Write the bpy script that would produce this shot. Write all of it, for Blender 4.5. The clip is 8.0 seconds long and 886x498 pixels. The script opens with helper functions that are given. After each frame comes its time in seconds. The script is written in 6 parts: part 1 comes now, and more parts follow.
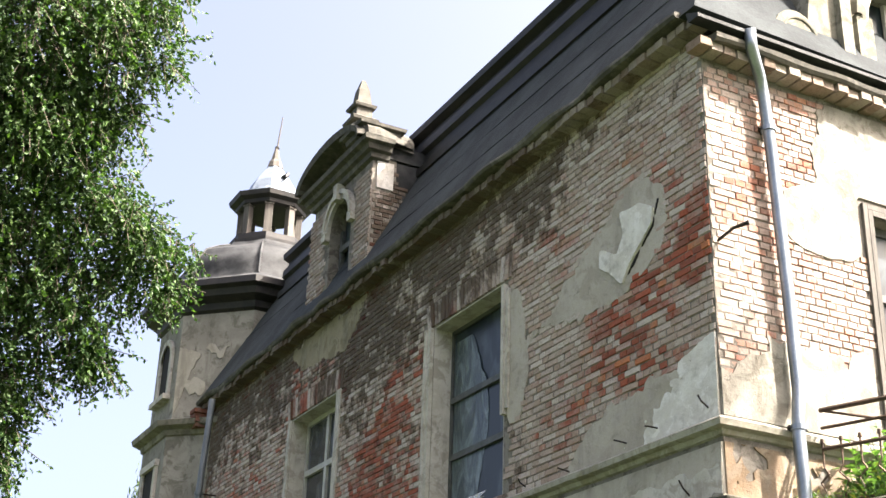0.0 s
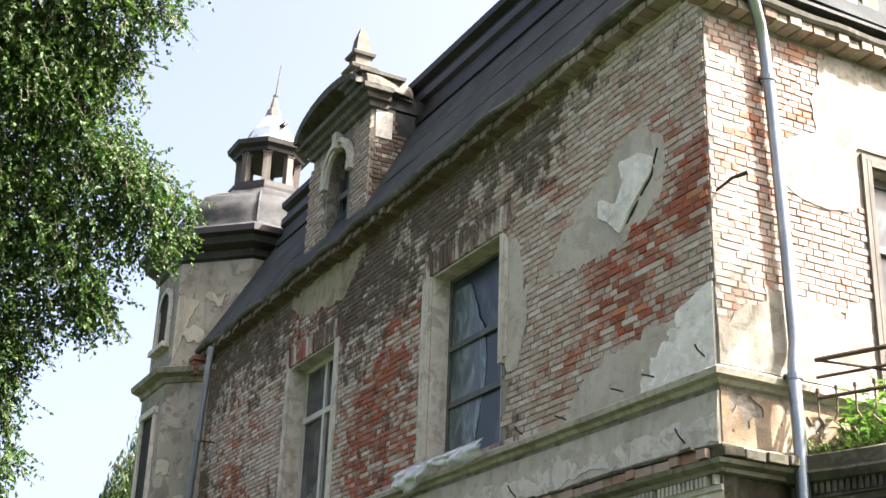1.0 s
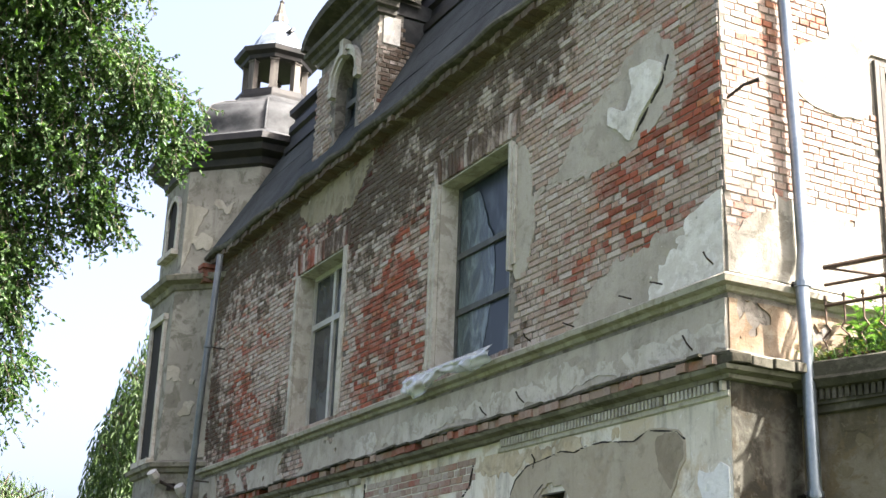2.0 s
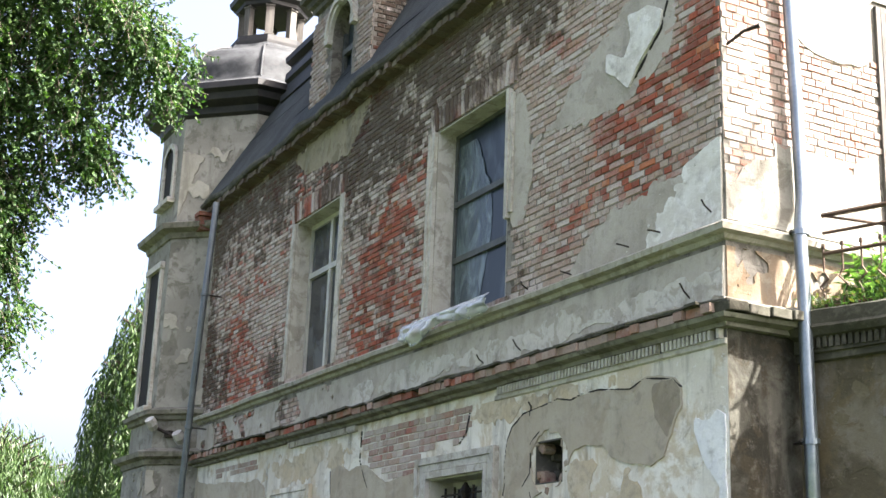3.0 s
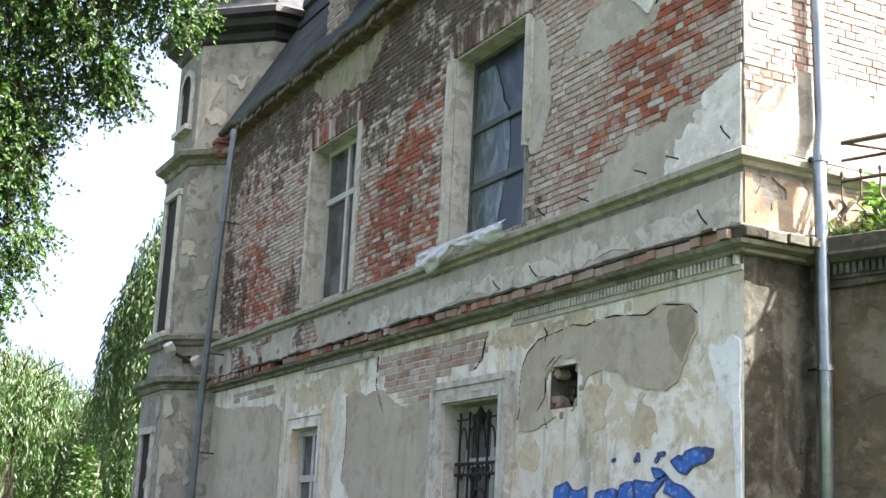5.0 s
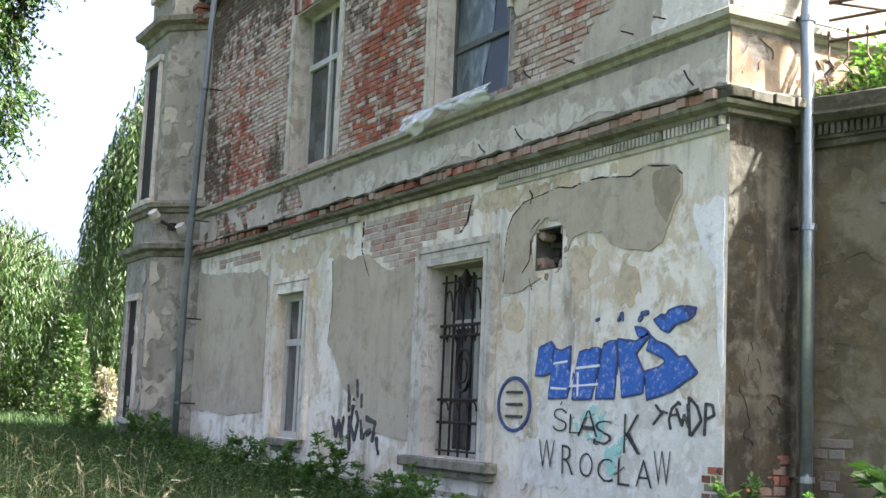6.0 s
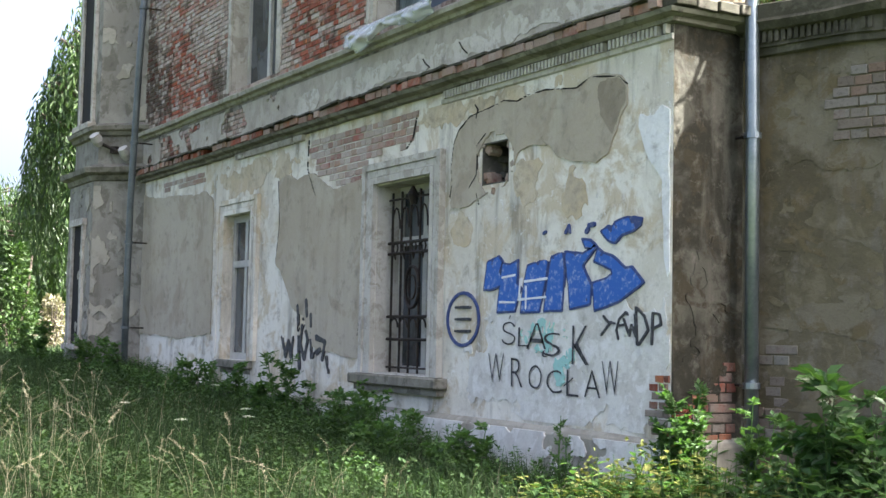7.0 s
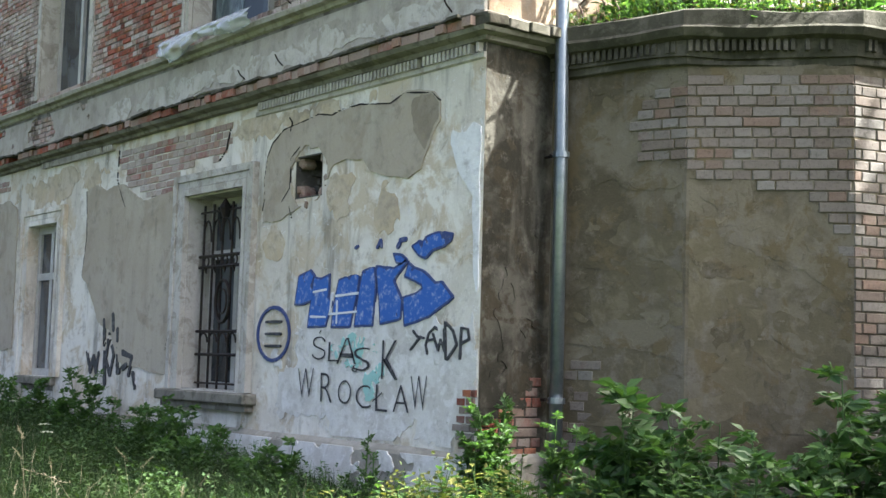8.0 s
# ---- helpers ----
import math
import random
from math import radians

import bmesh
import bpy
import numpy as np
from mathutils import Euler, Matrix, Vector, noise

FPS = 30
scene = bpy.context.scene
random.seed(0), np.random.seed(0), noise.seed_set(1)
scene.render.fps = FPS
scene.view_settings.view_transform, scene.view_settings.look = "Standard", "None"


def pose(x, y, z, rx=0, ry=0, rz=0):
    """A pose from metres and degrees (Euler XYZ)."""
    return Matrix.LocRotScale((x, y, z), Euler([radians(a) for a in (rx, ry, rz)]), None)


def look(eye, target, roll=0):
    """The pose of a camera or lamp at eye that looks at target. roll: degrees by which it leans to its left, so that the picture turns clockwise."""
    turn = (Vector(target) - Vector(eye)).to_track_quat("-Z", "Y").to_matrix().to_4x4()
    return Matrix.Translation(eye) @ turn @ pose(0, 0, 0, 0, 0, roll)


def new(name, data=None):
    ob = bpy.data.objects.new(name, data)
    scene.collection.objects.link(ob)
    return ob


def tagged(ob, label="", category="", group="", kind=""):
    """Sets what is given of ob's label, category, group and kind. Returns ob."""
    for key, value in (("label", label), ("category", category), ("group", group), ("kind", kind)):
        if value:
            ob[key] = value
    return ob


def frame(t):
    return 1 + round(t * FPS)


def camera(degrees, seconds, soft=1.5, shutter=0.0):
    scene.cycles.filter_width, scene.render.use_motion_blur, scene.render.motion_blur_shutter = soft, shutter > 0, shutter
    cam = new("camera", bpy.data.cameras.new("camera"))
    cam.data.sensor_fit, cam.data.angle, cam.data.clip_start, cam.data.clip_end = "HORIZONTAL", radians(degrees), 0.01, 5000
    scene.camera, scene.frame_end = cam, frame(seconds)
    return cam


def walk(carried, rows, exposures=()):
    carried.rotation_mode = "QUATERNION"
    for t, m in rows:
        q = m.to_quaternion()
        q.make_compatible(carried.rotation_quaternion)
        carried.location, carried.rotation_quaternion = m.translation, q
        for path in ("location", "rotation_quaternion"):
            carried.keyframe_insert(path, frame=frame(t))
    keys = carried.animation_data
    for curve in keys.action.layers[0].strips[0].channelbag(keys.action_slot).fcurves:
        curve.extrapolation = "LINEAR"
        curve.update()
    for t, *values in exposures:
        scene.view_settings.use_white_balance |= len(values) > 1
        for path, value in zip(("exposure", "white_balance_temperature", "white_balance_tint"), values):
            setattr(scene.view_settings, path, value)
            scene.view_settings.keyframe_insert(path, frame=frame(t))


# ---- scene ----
cam = camera(37.2, 8.0)
PATH = [
    (0, (6.855, -5.673, 0.841), (5.227, -4.845, 1.658), 1.9),
    (0.5, (6.854, -5.67, 0.836), (5.23, -4.839, 1.655), 1.9),
    (1, (6.862, -5.681, 0.825), (5.211, -4.835, 1.572), 2.1),
    (1.5, (6.876, -5.689, 0.81), (5.206, -4.838, 1.51), 1.9),
    (2, (6.856, -5.69, 0.818), (5.16, -4.828, 1.434), 2.2),
    (3.5, (6.822, -5.672, 0.817), (5.109, -4.792, 1.356), 2.2),
    (4, (6.827, -5.676, 0.807), (5.111, -4.808, 1.356), 2.2),
    (5.5, (6.835, -5.704, 0.712), (5.078, -4.815, 1.063), 3.0),
    (6, (6.839, -5.721, 0.674), (5.081, -4.801, 0.926), 2.5),
    (6.5, (6.81, -5.691, 0.642), (5.06, -4.732, 0.787), 1.4),
    (7, (6.8, -5.674, 0.628), (5.071, -4.678, 0.765), 1.2),
    (7.5, (6.798, -5.649, 0.595), (5.108, -4.591, 0.747), 1.6),
    (8, (6.81, -5.595, 0.569), (5.234, -4.376, 0.747), 1.6),
]
walk(cam, [(t, look(eye, target, roll)) for t, eye, target, roll in PATH],
     [(0, 2.54, 6850, 10), (2, 2.79, 6620, 9), (4, 3.0, 6350, 9), (6, 3.03, 6380, 8), (8, 2.8, 6200, 6)])

# ---- light ----
world = bpy.data.worlds.new("sky")
scene.world = world
world.use_nodes = True
SUN_AZ, SUN_EL = radians(46), radians(47)      # azimuth from +x towards +y
to_sun = Vector((math.cos(SUN_EL) * math.cos(SUN_AZ), math.cos(SUN_EL) * math.sin(SUN_AZ), math.sin(SUN_EL)))
wn = world.node_tree.nodes
sky = wn.new("ShaderNodeTexSky")
sky.sky_type = "NISHITA"
sky.sun_disc = False
sky.sun_elevation = SUN_EL
sky.sun_rotation = radians(90) - SUN_AZ
sky.dust_density = 8.5
sky.air_density = 0.4
sky.ozone_density = 0.3
wn["Background"].inputs["Strength"].default_value = 0.15
world.node_tree.links.new(sky.outputs[0], wn["Background"].inputs["Color"])
sun = new("sun", bpy.data.lights.new("sun", "SUN"))
sun.data.energy = 5.0
sun.data.angle = radians(0.6)
sun.data.color = (1.0, 0.96, 0.905)
sun.matrix_world = look(to_sun * 40, (0, 0, 0))


# ---- materials ----
class Mat:
    """A node material with short calls for the usual pieces."""

    def __init__(self, name, rough=0.85, metal=0.0, spec=0.3):
        self.m = bpy.data.materials.new(name)
        self.m.use_nodes = True
        self.n, self.l = self.m.node_tree.nodes, self.m.node_tree.links
        self.b = self.n["Principled BSDF"]
        self.b.inputs["Roughness"].default_value = rough
        self.b.inputs["Metallic"].default_value = metal
        self.b.inputs["Specular IOR Level"].default_value = spec
        self.geo = self.n.new("ShaderNodeNewGeometry")
        self.pos = self.geo.outputs["Position"]

    def put(self, sock, value):
        if isinstance(value, (int, float)):
            sock.default_value = value
        elif isinstance(value, tuple):
            sock.default_value = (*value, 1.0) if len(value) == 3 and sock.type == "RGBA" else value
        else:
            self.l.new(value, sock)

    def noise(self, scale, detail=4.0, rough=0.6, warp=0.0, stretch=None, shift=0.0):
        vec = self.pos
        if stretch or shift:
            mp = self.n.new("ShaderNodeMapping")
            self.l.new(vec, mp.inputs[0])
            mp.inputs["Scale"].default_value = stretch or (1, 1, 1)
            mp.inputs["Location"].default_value = (shift, shift * 0.7, shift * 1.3)
            vec = mp.outputs[0]
        t = self.n.new("ShaderNodeTexNoise")
        self.l.new(vec, t.inputs["Vector"])
        t.inputs["Scale"].default_value = scale
        t.inputs["Detail"].default_value = detail
        t.inputs["Roughness"].default_value = rough
        t.inputs["Distortion"].default_value = warp
        return t.outputs[0]

    def ramp(self, fac, lo, hi):
        r = self.n.new("ShaderNodeMapRange")
        r.interpolation_type = "SMOOTHSTEP"
        self.put(r.inputs[0], fac)
        r.inputs[1].default_value, r.inputs[2].default_value = lo, hi
        return r.outputs[0]

    def mix(self, fac, a, b, how="MIX"):
        x = self.n.new("ShaderNodeMix")
        x.data_type, x.blend_type = "RGBA", how
        self.put(x.inputs[0], fac)
        self.put(x.inputs[6], a)
        self.put(x.inputs[7], b)
        return x.outputs[2]

    def calc(self, op, a, b=0.0, clamp=False):
        x = self.n.new("ShaderNodeMath")
        x.operation, x.use_clamp = op, clamp
        self.put(x.inputs[0], a)
        self.put(x.inputs[1], b)
        return x.outputs[0]

    def axis(self, i):
        s = self.n.new("ShaderNodeSeparateXYZ")
        self.l.new(self.pos, s.inputs[0])
        return s.outputs[i]

    def bump(self, height, strength=0.5, distance=0.01):
        x = self.n.new("ShaderNodeBump")
        x.inputs["Strength"].default_value, x.inputs["Distance"].default_value = strength, distance
        self.put(x.inputs["Height"], height)
        self.l.new(x.outputs[0], self.b.inputs["Normal"])
        return self

    def colour(self, c):
        self.put(self.b.inputs["Base Color"], c)
        return self

    def island(self):
        return self.geo.outputs["Random Per Island"]

    def each(self):
        return self.n.new("ShaderNodeObjectInfo").outputs["Random"]


def plaster(name, tones, patch=1.2, dirt=0.5, grain=60.0, shift=0.0, chips=0.4):
    """Old render in a few tones with blotches, streaks and fine grain."""
    k = Mat(name, 0.93, 0, 0.2)
    a = k.ramp(k.noise(patch, 5, 0.62, 0.4, shift=shift), 0.42, 0.58)
    b = k.ramp(k.noise(patch * 2.3, 6, 0.65, 0.6, shift=shift + 3), 0.5, 0.6)
    c = k.mix(b, k.mix(a, tones[0], tones[1]), tones[2])
    fine = k.noise(grain, 3, 0.7)
    mid = k.noise(7.0, 6, 0.7, shift=shift)
    streak = k.ramp(k.noise(2.2, 5, 0.65, 0.2, (2.4, 2.4, 0.35), shift + 7), 0.5, 0.72)
    c = k.mix(k.calc("MULTIPLY", streak, dirt), c, (0.13, 0.12, 0.1))
    spot = k.ramp(k.noise(4.3, 7, 0.72, 0.5, shift=shift + 13), 0.56, 0.66)
    c = k.mix(k.calc("MULTIPLY", spot, 0.3 + 0.4 * dirt), c, tuple(v * 0.5 for v in tones[2]))
    c = k.mix(k.calc("MULTIPLY", k.ramp(mid, 0.52, 0.72), 0.45), c, (0.2, 0.185, 0.16))
    flake = k.ramp(k.noise(11.0, 6, 0.75, 0.8, shift=shift + 17), 0.6, 0.63)
    c = k.mix(k.calc("MULTIPLY", flake, chips), c, tuple(min(0.85, v * 1.25) for v in tones[1]))
    c = k.mix(k.calc("MULTIPLY", fine, 0.35), c, (0.35, 0.33, 0.3), "MULTIPLY")
    k.colour(c)
    k.bump(k.calc("ADD", k.calc("ADD", k.calc("MULTIPLY", fine, 0.25), mid), k.calc("MULTIPLY", flake, 0.3)), 0.75, 0.014)
    return k.m


def brick_mat(name, own, wash=0.5, red=(0.308, 0.0875, 0.0535), soot=0.0, washtone=(0.42, 0.388, 0.36)):
    """Fired brick under a worn grey lime wash; own: one random value for each object, else for each island."""
    k = Mat(name, 0.9, 0, 0.2)
    r = k.each() if own else k.island()
    c = k.mix(r, red, tuple(v * f for v, f in zip(red, (0.62, 0.75, 0.85))))
    r2 = k.calc("FRACT", k.calc("MULTIPLY", r, 17.31))
    c = k.mix(k.ramp(r2, 0.82, 0.95), c, (0.40, 0.15, 0.075))
    fine = k.noise(45.0, 4, 0.7)
    big = k.noise(0.75, 4, 0.6, 0.5, shift=4.0)
    mid = k.noise(9.0, 5, 0.7)
    cover = k.calc("ADD", k.calc("MULTIPLY", big, 1.5), k.calc("MULTIPLY", k.calc("FRACT", k.calc("MULTIPLY", r, 5.7)), 0.62))
    if soot:                                    # where the lime wash has weathered off
        for cx, cz, size, deep in ((-0.12, 4.95, 0.5, 0.62), (-1.0, 4.35, 1.05, 0.36), (-2.0, 3.95, 0.6, 0.34), (-5.6, 4.1, 1.5, 0.46), (-5.2, 5.1, 0.7, 0.25), (-10.2, 3.8, 1.5, 0.3), (-0.6, 5.5, 0.4, 0.25)):
            far = k.calc("POWER", k.calc("ADD", k.calc("POWER", k.calc("SUBTRACT", k.axis(0), cx), 2.0), k.calc("POWER", k.calc("SUBTRACT", k.axis(2), cz), 2.0)), 0.5)
            cover = k.calc("SUBTRACT", cover, k.calc("MULTIPLY", k.ramp(far, size, size * 0.3), deep))
        cover = k.calc("ADD", cover, 0.235)
    cover = k.calc("ADD", cover, k.calc("MULTIPLY", mid, 0.5))
    cover = k.calc("ADD", k.calc("SUBTRACT", cover, 0.16), k.calc("MULTIPLY", k.noise(26.0, 4, 0.7), 0.36))
    if soot:
        cover = k.calc("SUBTRACT", cover, k.calc("MULTIPLY", k.ramp(k.axis(0), -5.0, -9.0), 0.12))
    cover = k.ramp(cover, 1.6 - wash - 0.26, 1.6 - wash + 0.24)
    washc = k.mix(r2, tuple(min(0.7, v * 1.12) for v in washtone), tuple(v * f for v, f in zip(washtone, (0.78, 0.68, 0.62))))
    c = k.mix(k.calc("MULTIPLY", cover, 0.9), c, washc)
    c = k.mix(k.calc("MULTIPLY", k.ramp(mid, 0.5, 0.75), 0.4), c, (0.17, 0.14, 0.12))
    if soot:                                    # soot and moss run down from the eaves in ragged streaks
        s = k.calc("ADD", k.calc("MULTIPLY", k.noise(3.6, 8, 0.75, 1.2, (1, 1, 0.6), 11.0), 0.6), k.calc("MULTIPLY", k.noise(0.8, 3, 0.5, 0.4, shift=6.0), 0.4))
        s = k.calc("ADD", s, k.calc("MULTIPLY", r2, 0.1))
        up = k.ramp(k.axis(2), 4.9, 6.5)
        west = k.ramp(k.axis(0), -7.5, -11.0)
        s = k.calc("ADD", s, k.calc("MULTIPLY", west, 0.05))
        s = k.calc("SUBTRACT", s, k.calc("MULTIPLY", k.ramp(k.axis(0), -3.4, -1.4), 0.15))
        s = k.ramp(k.calc("ADD", s, k.calc("MULTIPLY", up, 0.15)), 0.555, 0.68)
        c = k.mix(k.calc("MULTIPLY", s, soot), c, (0.18, 0.165, 0.135), "MULTIPLY")
    c = k.mix(k.calc("MULTIPLY", k.ramp(fine, 0.5, 0.68), 0.45), c, (0.42, 0.38, 0.34), "MULTIPLY")
    k.colour(c)
    k.bump(k.calc("ADD", k.calc("MULTIPLY", fine, 0.8), mid), 0.75, 0.009)
    return k.m


def simple(name, a, b, scale=6.0, rough=0.7, metal=0.0, bump=0.3, dist=0.004, spec=0.35, fine=40.0, stretch=None):
    k = Mat(name, rough, metal, spec)
    n1, n2 = k.noise(scale, 5, 0.65, 0.3, stretch), k.noise(fine, 3, 0.6, 0, stretch)
    k.colour(k.mix(k.ramp(k.calc("ADD", k.calc("MULTIPLY", n1, 0.75), k.calc("MULTIPLY", n2, 0.25)), 0.36, 0.64), a, b))
    k.bump(k.calc("ADD", n1, k.calc("MULTIPLY", n2, 0.5)), bump, dist)
    return k.m


def leaf_mat(name, a, b, glow=0.35, rough=0.45):
    """Leaves: colour differs leaf by leaf, and light comes through them."""
    k = Mat(name, rough, 0, 0.4)
    c = k.mix(k.island(), a, b)
    c = k.mix(k.calc("MULTIPLY", k.noise(0.8, 3), 0.5), c, tuple(v * 0.55 for v in a))
    k.colour(c)
    t = k.n.new("ShaderNodeBsdfTranslucent")
    k.l.new(k.mix(1.0, c, (1.1, 1.25, 0.55), "MULTIPLY"), t.inputs[0])
    m = k.n.new("ShaderNodeMixShader")
    m.inputs[0].default_value = glow
    k.l.new(k.b.outputs[0], m.inputs[1])
    k.l.new(t.outputs[0], m.inputs[2])
    k.l.new(m.outputs[0], k.n["Material Output"].inputs["Surface"])
    return k.m


def glass_mat(name, tint, rough, spec=0.5):
    k = Mat(name, rough, 0, spec)
    n = k.noise(2.2, 4, 0.6, 1.0, (1, 1, 0.5))
    k.colour(k.mix(k.ramp(n, 0.45, 0.65), tint, tuple(v * 2.2 + 0.02 for v in tint)))
    k.bump(n, 0.15, 0.01)
    return k.m


M_PLAST = plaster("plaster_pale", ((0.64, 0.6, 0.525), (0.77, 0.74, 0.675), (0.58, 0.505, 0.39)), 1.1, 0.6, chips=0.55)
M_CEMENT = plaster("cement_render", ((0.415, 0.365, 0.29), (0.45, 0.405, 0.33), (0.375, 0.325, 0.255)), 0.9, 0.18, shift=5, chips=0.06)
M_UPPLAST = plaster("upper_render", ((0.40, 0.37, 0.325), (0.44, 0.41, 0.365), (0.36, 0.33, 0.285)), 1.6, 0.25, shift=9, chips=0.12)
M_OLIVE = plaster("olive_render", ((0.27, 0.235, 0.165), (0.31, 0.275, 0.20), (0.21, 0.18, 0.12)), 2.0, 0.5, shift=19, chips=0.1)
M_BROWNC = plaster("brown_cement", ((0.30, 0.26, 0.2), (0.33, 0.285, 0.22), (0.27, 0.23, 0.175)), 1.2, 0.2, shift=23, chips=0.05)
M_WHITE = plaster("lime_patch", ((0.7, 0.69, 0.66), (0.6, 0.58, 0.545), (0.74, 0.73, 0.71)), 3.0, 0.12, shift=2)
M_CHALK = plaster("chalk_white", ((0.78, 0.785, 0.79), (0.72, 0.725, 0.735), (0.8, 0.8, 0.8)), 3.0, 0.05, shift=29, chips=0.1)
M_MORTAR = plaster("mortar", ((0.18, 0.166, 0.147), (0.235, 0.218, 0.195), (0.11, 0.1, 0.086)), 3.0, 0.3)
M_SILL = plaster("sill_render", ((0.41, 0.395, 0.345), (0.35, 0.335, 0.29), (0.29, 0.272, 0.215)), 2.2, 0.5, shift=37, chips=0.2)
M_LEDGE = plaster("ledge_render", ((0.25, 0.238, 0.2), (0.19, 0.18, 0.148), (0.125, 0.119, 0.094)), 2.2, 0.7, shift=3)
M_TRIM = plaster("window_surround", ((0.463, 0.441, 0.392), (0.535, 0.513, 0.472), (0.374, 0.348, 0.303)), 2.5, 0.35, shift=6)
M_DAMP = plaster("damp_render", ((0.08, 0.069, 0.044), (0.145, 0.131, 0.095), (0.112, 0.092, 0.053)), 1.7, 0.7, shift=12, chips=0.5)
# mottled side render, darkened to carry the terrace's shade in its colour
M_SIDE_SHADE = plaster("shaded_mouldy_side_render", ((0.03, 0.028, 0.021), (0.085, 0.081, 0.066), (0.045, 0.038, 0.025)), 2.2, 0.6, shift=61, chips=0.5)
M_TURCOAT = plaster("turret_patch", ((0.34, 0.32, 0.27), (0.38, 0.36, 0.31), (0.30, 0.28, 0.235)), 1.2, 0.4, shift=18)
M_TURRET = plaster("turret_render", ((0.29, 0.28, 0.248), (0.235, 0.222, 0.195), (0.165, 0.155, 0.13)), 1.6, 0.6, shift=15)
M_BRICK = brick_mat("facade_brick", False, 0.40, soot=0.9)
M_BRICK1 = brick_mat("facade_brick_single", True, 0.40, soot=0.9)
M_EAST = brick_mat("east_brick", False, 0.5, washtone=(0.37, 0.325, 0.298), red=(0.29, 0.115, 0.075))
M_EAST1 = brick_mat("east_brick_single", True, 0.5, washtone=(0.37, 0.325, 0.298), red=(0.29, 0.115, 0.075))
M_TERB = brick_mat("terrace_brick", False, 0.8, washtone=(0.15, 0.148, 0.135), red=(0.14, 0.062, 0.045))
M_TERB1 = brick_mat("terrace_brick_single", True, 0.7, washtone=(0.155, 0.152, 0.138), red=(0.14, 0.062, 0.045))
M_PALEB1 = brick_mat("pale_brick_single", True, 0.56, washtone=(0.41, 0.375, 0.34), red=(0.3, 0.105, 0.075))
M_LOWB1 = brick_mat("base_brick_single", True, 0.36, washtone=(0.2, 0.185, 0.165), red=(0.21, 0.06, 0.036))
M_SLATE = simple("slate_roof", (0.02, 0.0235, 0.026), (0.038, 0.044, 0.047), 2.0, 0.9, 0, 0.6, 0.012, spec=0.15)
M_TAR = simple("tarred_wood", (0.00972, 0.00972, 0.0113), (0.0227, 0.0203, 0.0194), 5.0, 0.6, 0, 0.4)
# sooty stone; also paints the shade behind dentils and inside the hole
M_STONE = plaster("sooty_and_shade_stone", ((0.0932, 0.0891, 0.0794), (0.0689, 0.0664, 0.0583), (0.126, 0.12, 0.105)), 2.4, 0.6, shift=21)
M_BROKEN = brick_mat("broken_brick", False, 0.75, red=(0.2, 0.075, 0.05), washtone=(0.3, 0.27, 0.23))
M_BELT = brick_mat("belt_brick", False, 0.44, red=(0.29, 0.075, 0.042), washtone=(0.3, 0.25, 0.215))
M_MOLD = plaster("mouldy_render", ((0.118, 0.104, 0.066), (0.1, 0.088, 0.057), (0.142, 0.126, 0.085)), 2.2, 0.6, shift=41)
M_MOSS = plaster("mossy_stone", ((0.0607, 0.0583, 0.0431), (0.0455, 0.0449, 0.0318), (0.0848, 0.0803, 0.0624)), 2.4, 0.6, shift=51)
M_TAN = plaster("rough_tan_render", ((0.275, 0.203, 0.138), (0.219, 0.162, 0.113), (0.324, 0.267, 0.203)), 2.5, 0.5, shift=31)
M_ZINC = simple("zinc_sheet", (0.17, 0.2, 0.225), (0.25, 0.28, 0.31), 3.0, 0.32, 0.75, 0.12, 0.004)
# darker, rougher zinc for the far downpipe
M_FARZINC = simple("dull_zinc", (0.085, 0.1, 0.108), (0.13, 0.15, 0.158), 3.0, 0.55, 0.4, 0.12, 0.004)
M_LEAD = simple("dull_lead", (0.012, 0.013, 0.0145), (0.042, 0.0435, 0.046), 2.2, 0.75, 0.0, 0.3, 0.012, spec=0.25, fine=9.0)
M_SHINGLE = simple("bluish_shingle", (0.155, 0.186, 0.231), (0.204, 0.236, 0.274), 5.0, 0.4, 0.3, 0.3)
M_OLDWOOD = simple("weathered_wood", (0.0567, 0.051, 0.0454), (0.105, 0.0956, 0.0851), 4.0, 0.85, 0, 0.5, 0.006, stretch=(4, 4, 0.6))
M_PAINTW = simple("flaking_white_paint", (0.34, 0.332, 0.312), (0.446, 0.437, 0.413), 7.0, 0.6, 0, 0.3)
M_GREYW = simple("grey_window_wood", (0.0486, 0.0527, 0.0527), (0.0891, 0.0932, 0.0932), 7.0, 0.6, 0, 0.3)
M_IRON = simple("rusty_black_iron", (0.0146, 0.0138, 0.0138), (0.0405, 0.0284, 0.0219), 12.0, 0.6, 0.5, 0.3)
M_RAIL = simple("rusty_railing", (0.0486, 0.0324, 0.0243), (0.0972, 0.0607, 0.0405), 12.0, 0.7, 0.4, 0.3)
M_GLASS = glass_mat("dusty_glass", (0.012, 0.019, 0.024), 0.3, 0.2)
M_GLASS2 = glass_mat("clean_glass", (0.03, 0.035, 0.04), 0.04)
# near black: the darkness of unlit rooms and gaps put into the colour
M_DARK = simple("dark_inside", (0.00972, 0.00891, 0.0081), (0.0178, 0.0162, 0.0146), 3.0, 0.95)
M_BARK = simple("tree_bark", (0.0405, 0.0324, 0.0243), (0.0891, 0.0729, 0.0567), 8.0, 0.9, 0, 0.8, 0.02)
M_SOIL = simple("meadow_soil", (0.0203, 0.0324, 0.00972), (0.0405, 0.0567, 0.0162), 1.5, 0.95, 0, 0.5, 0.05)
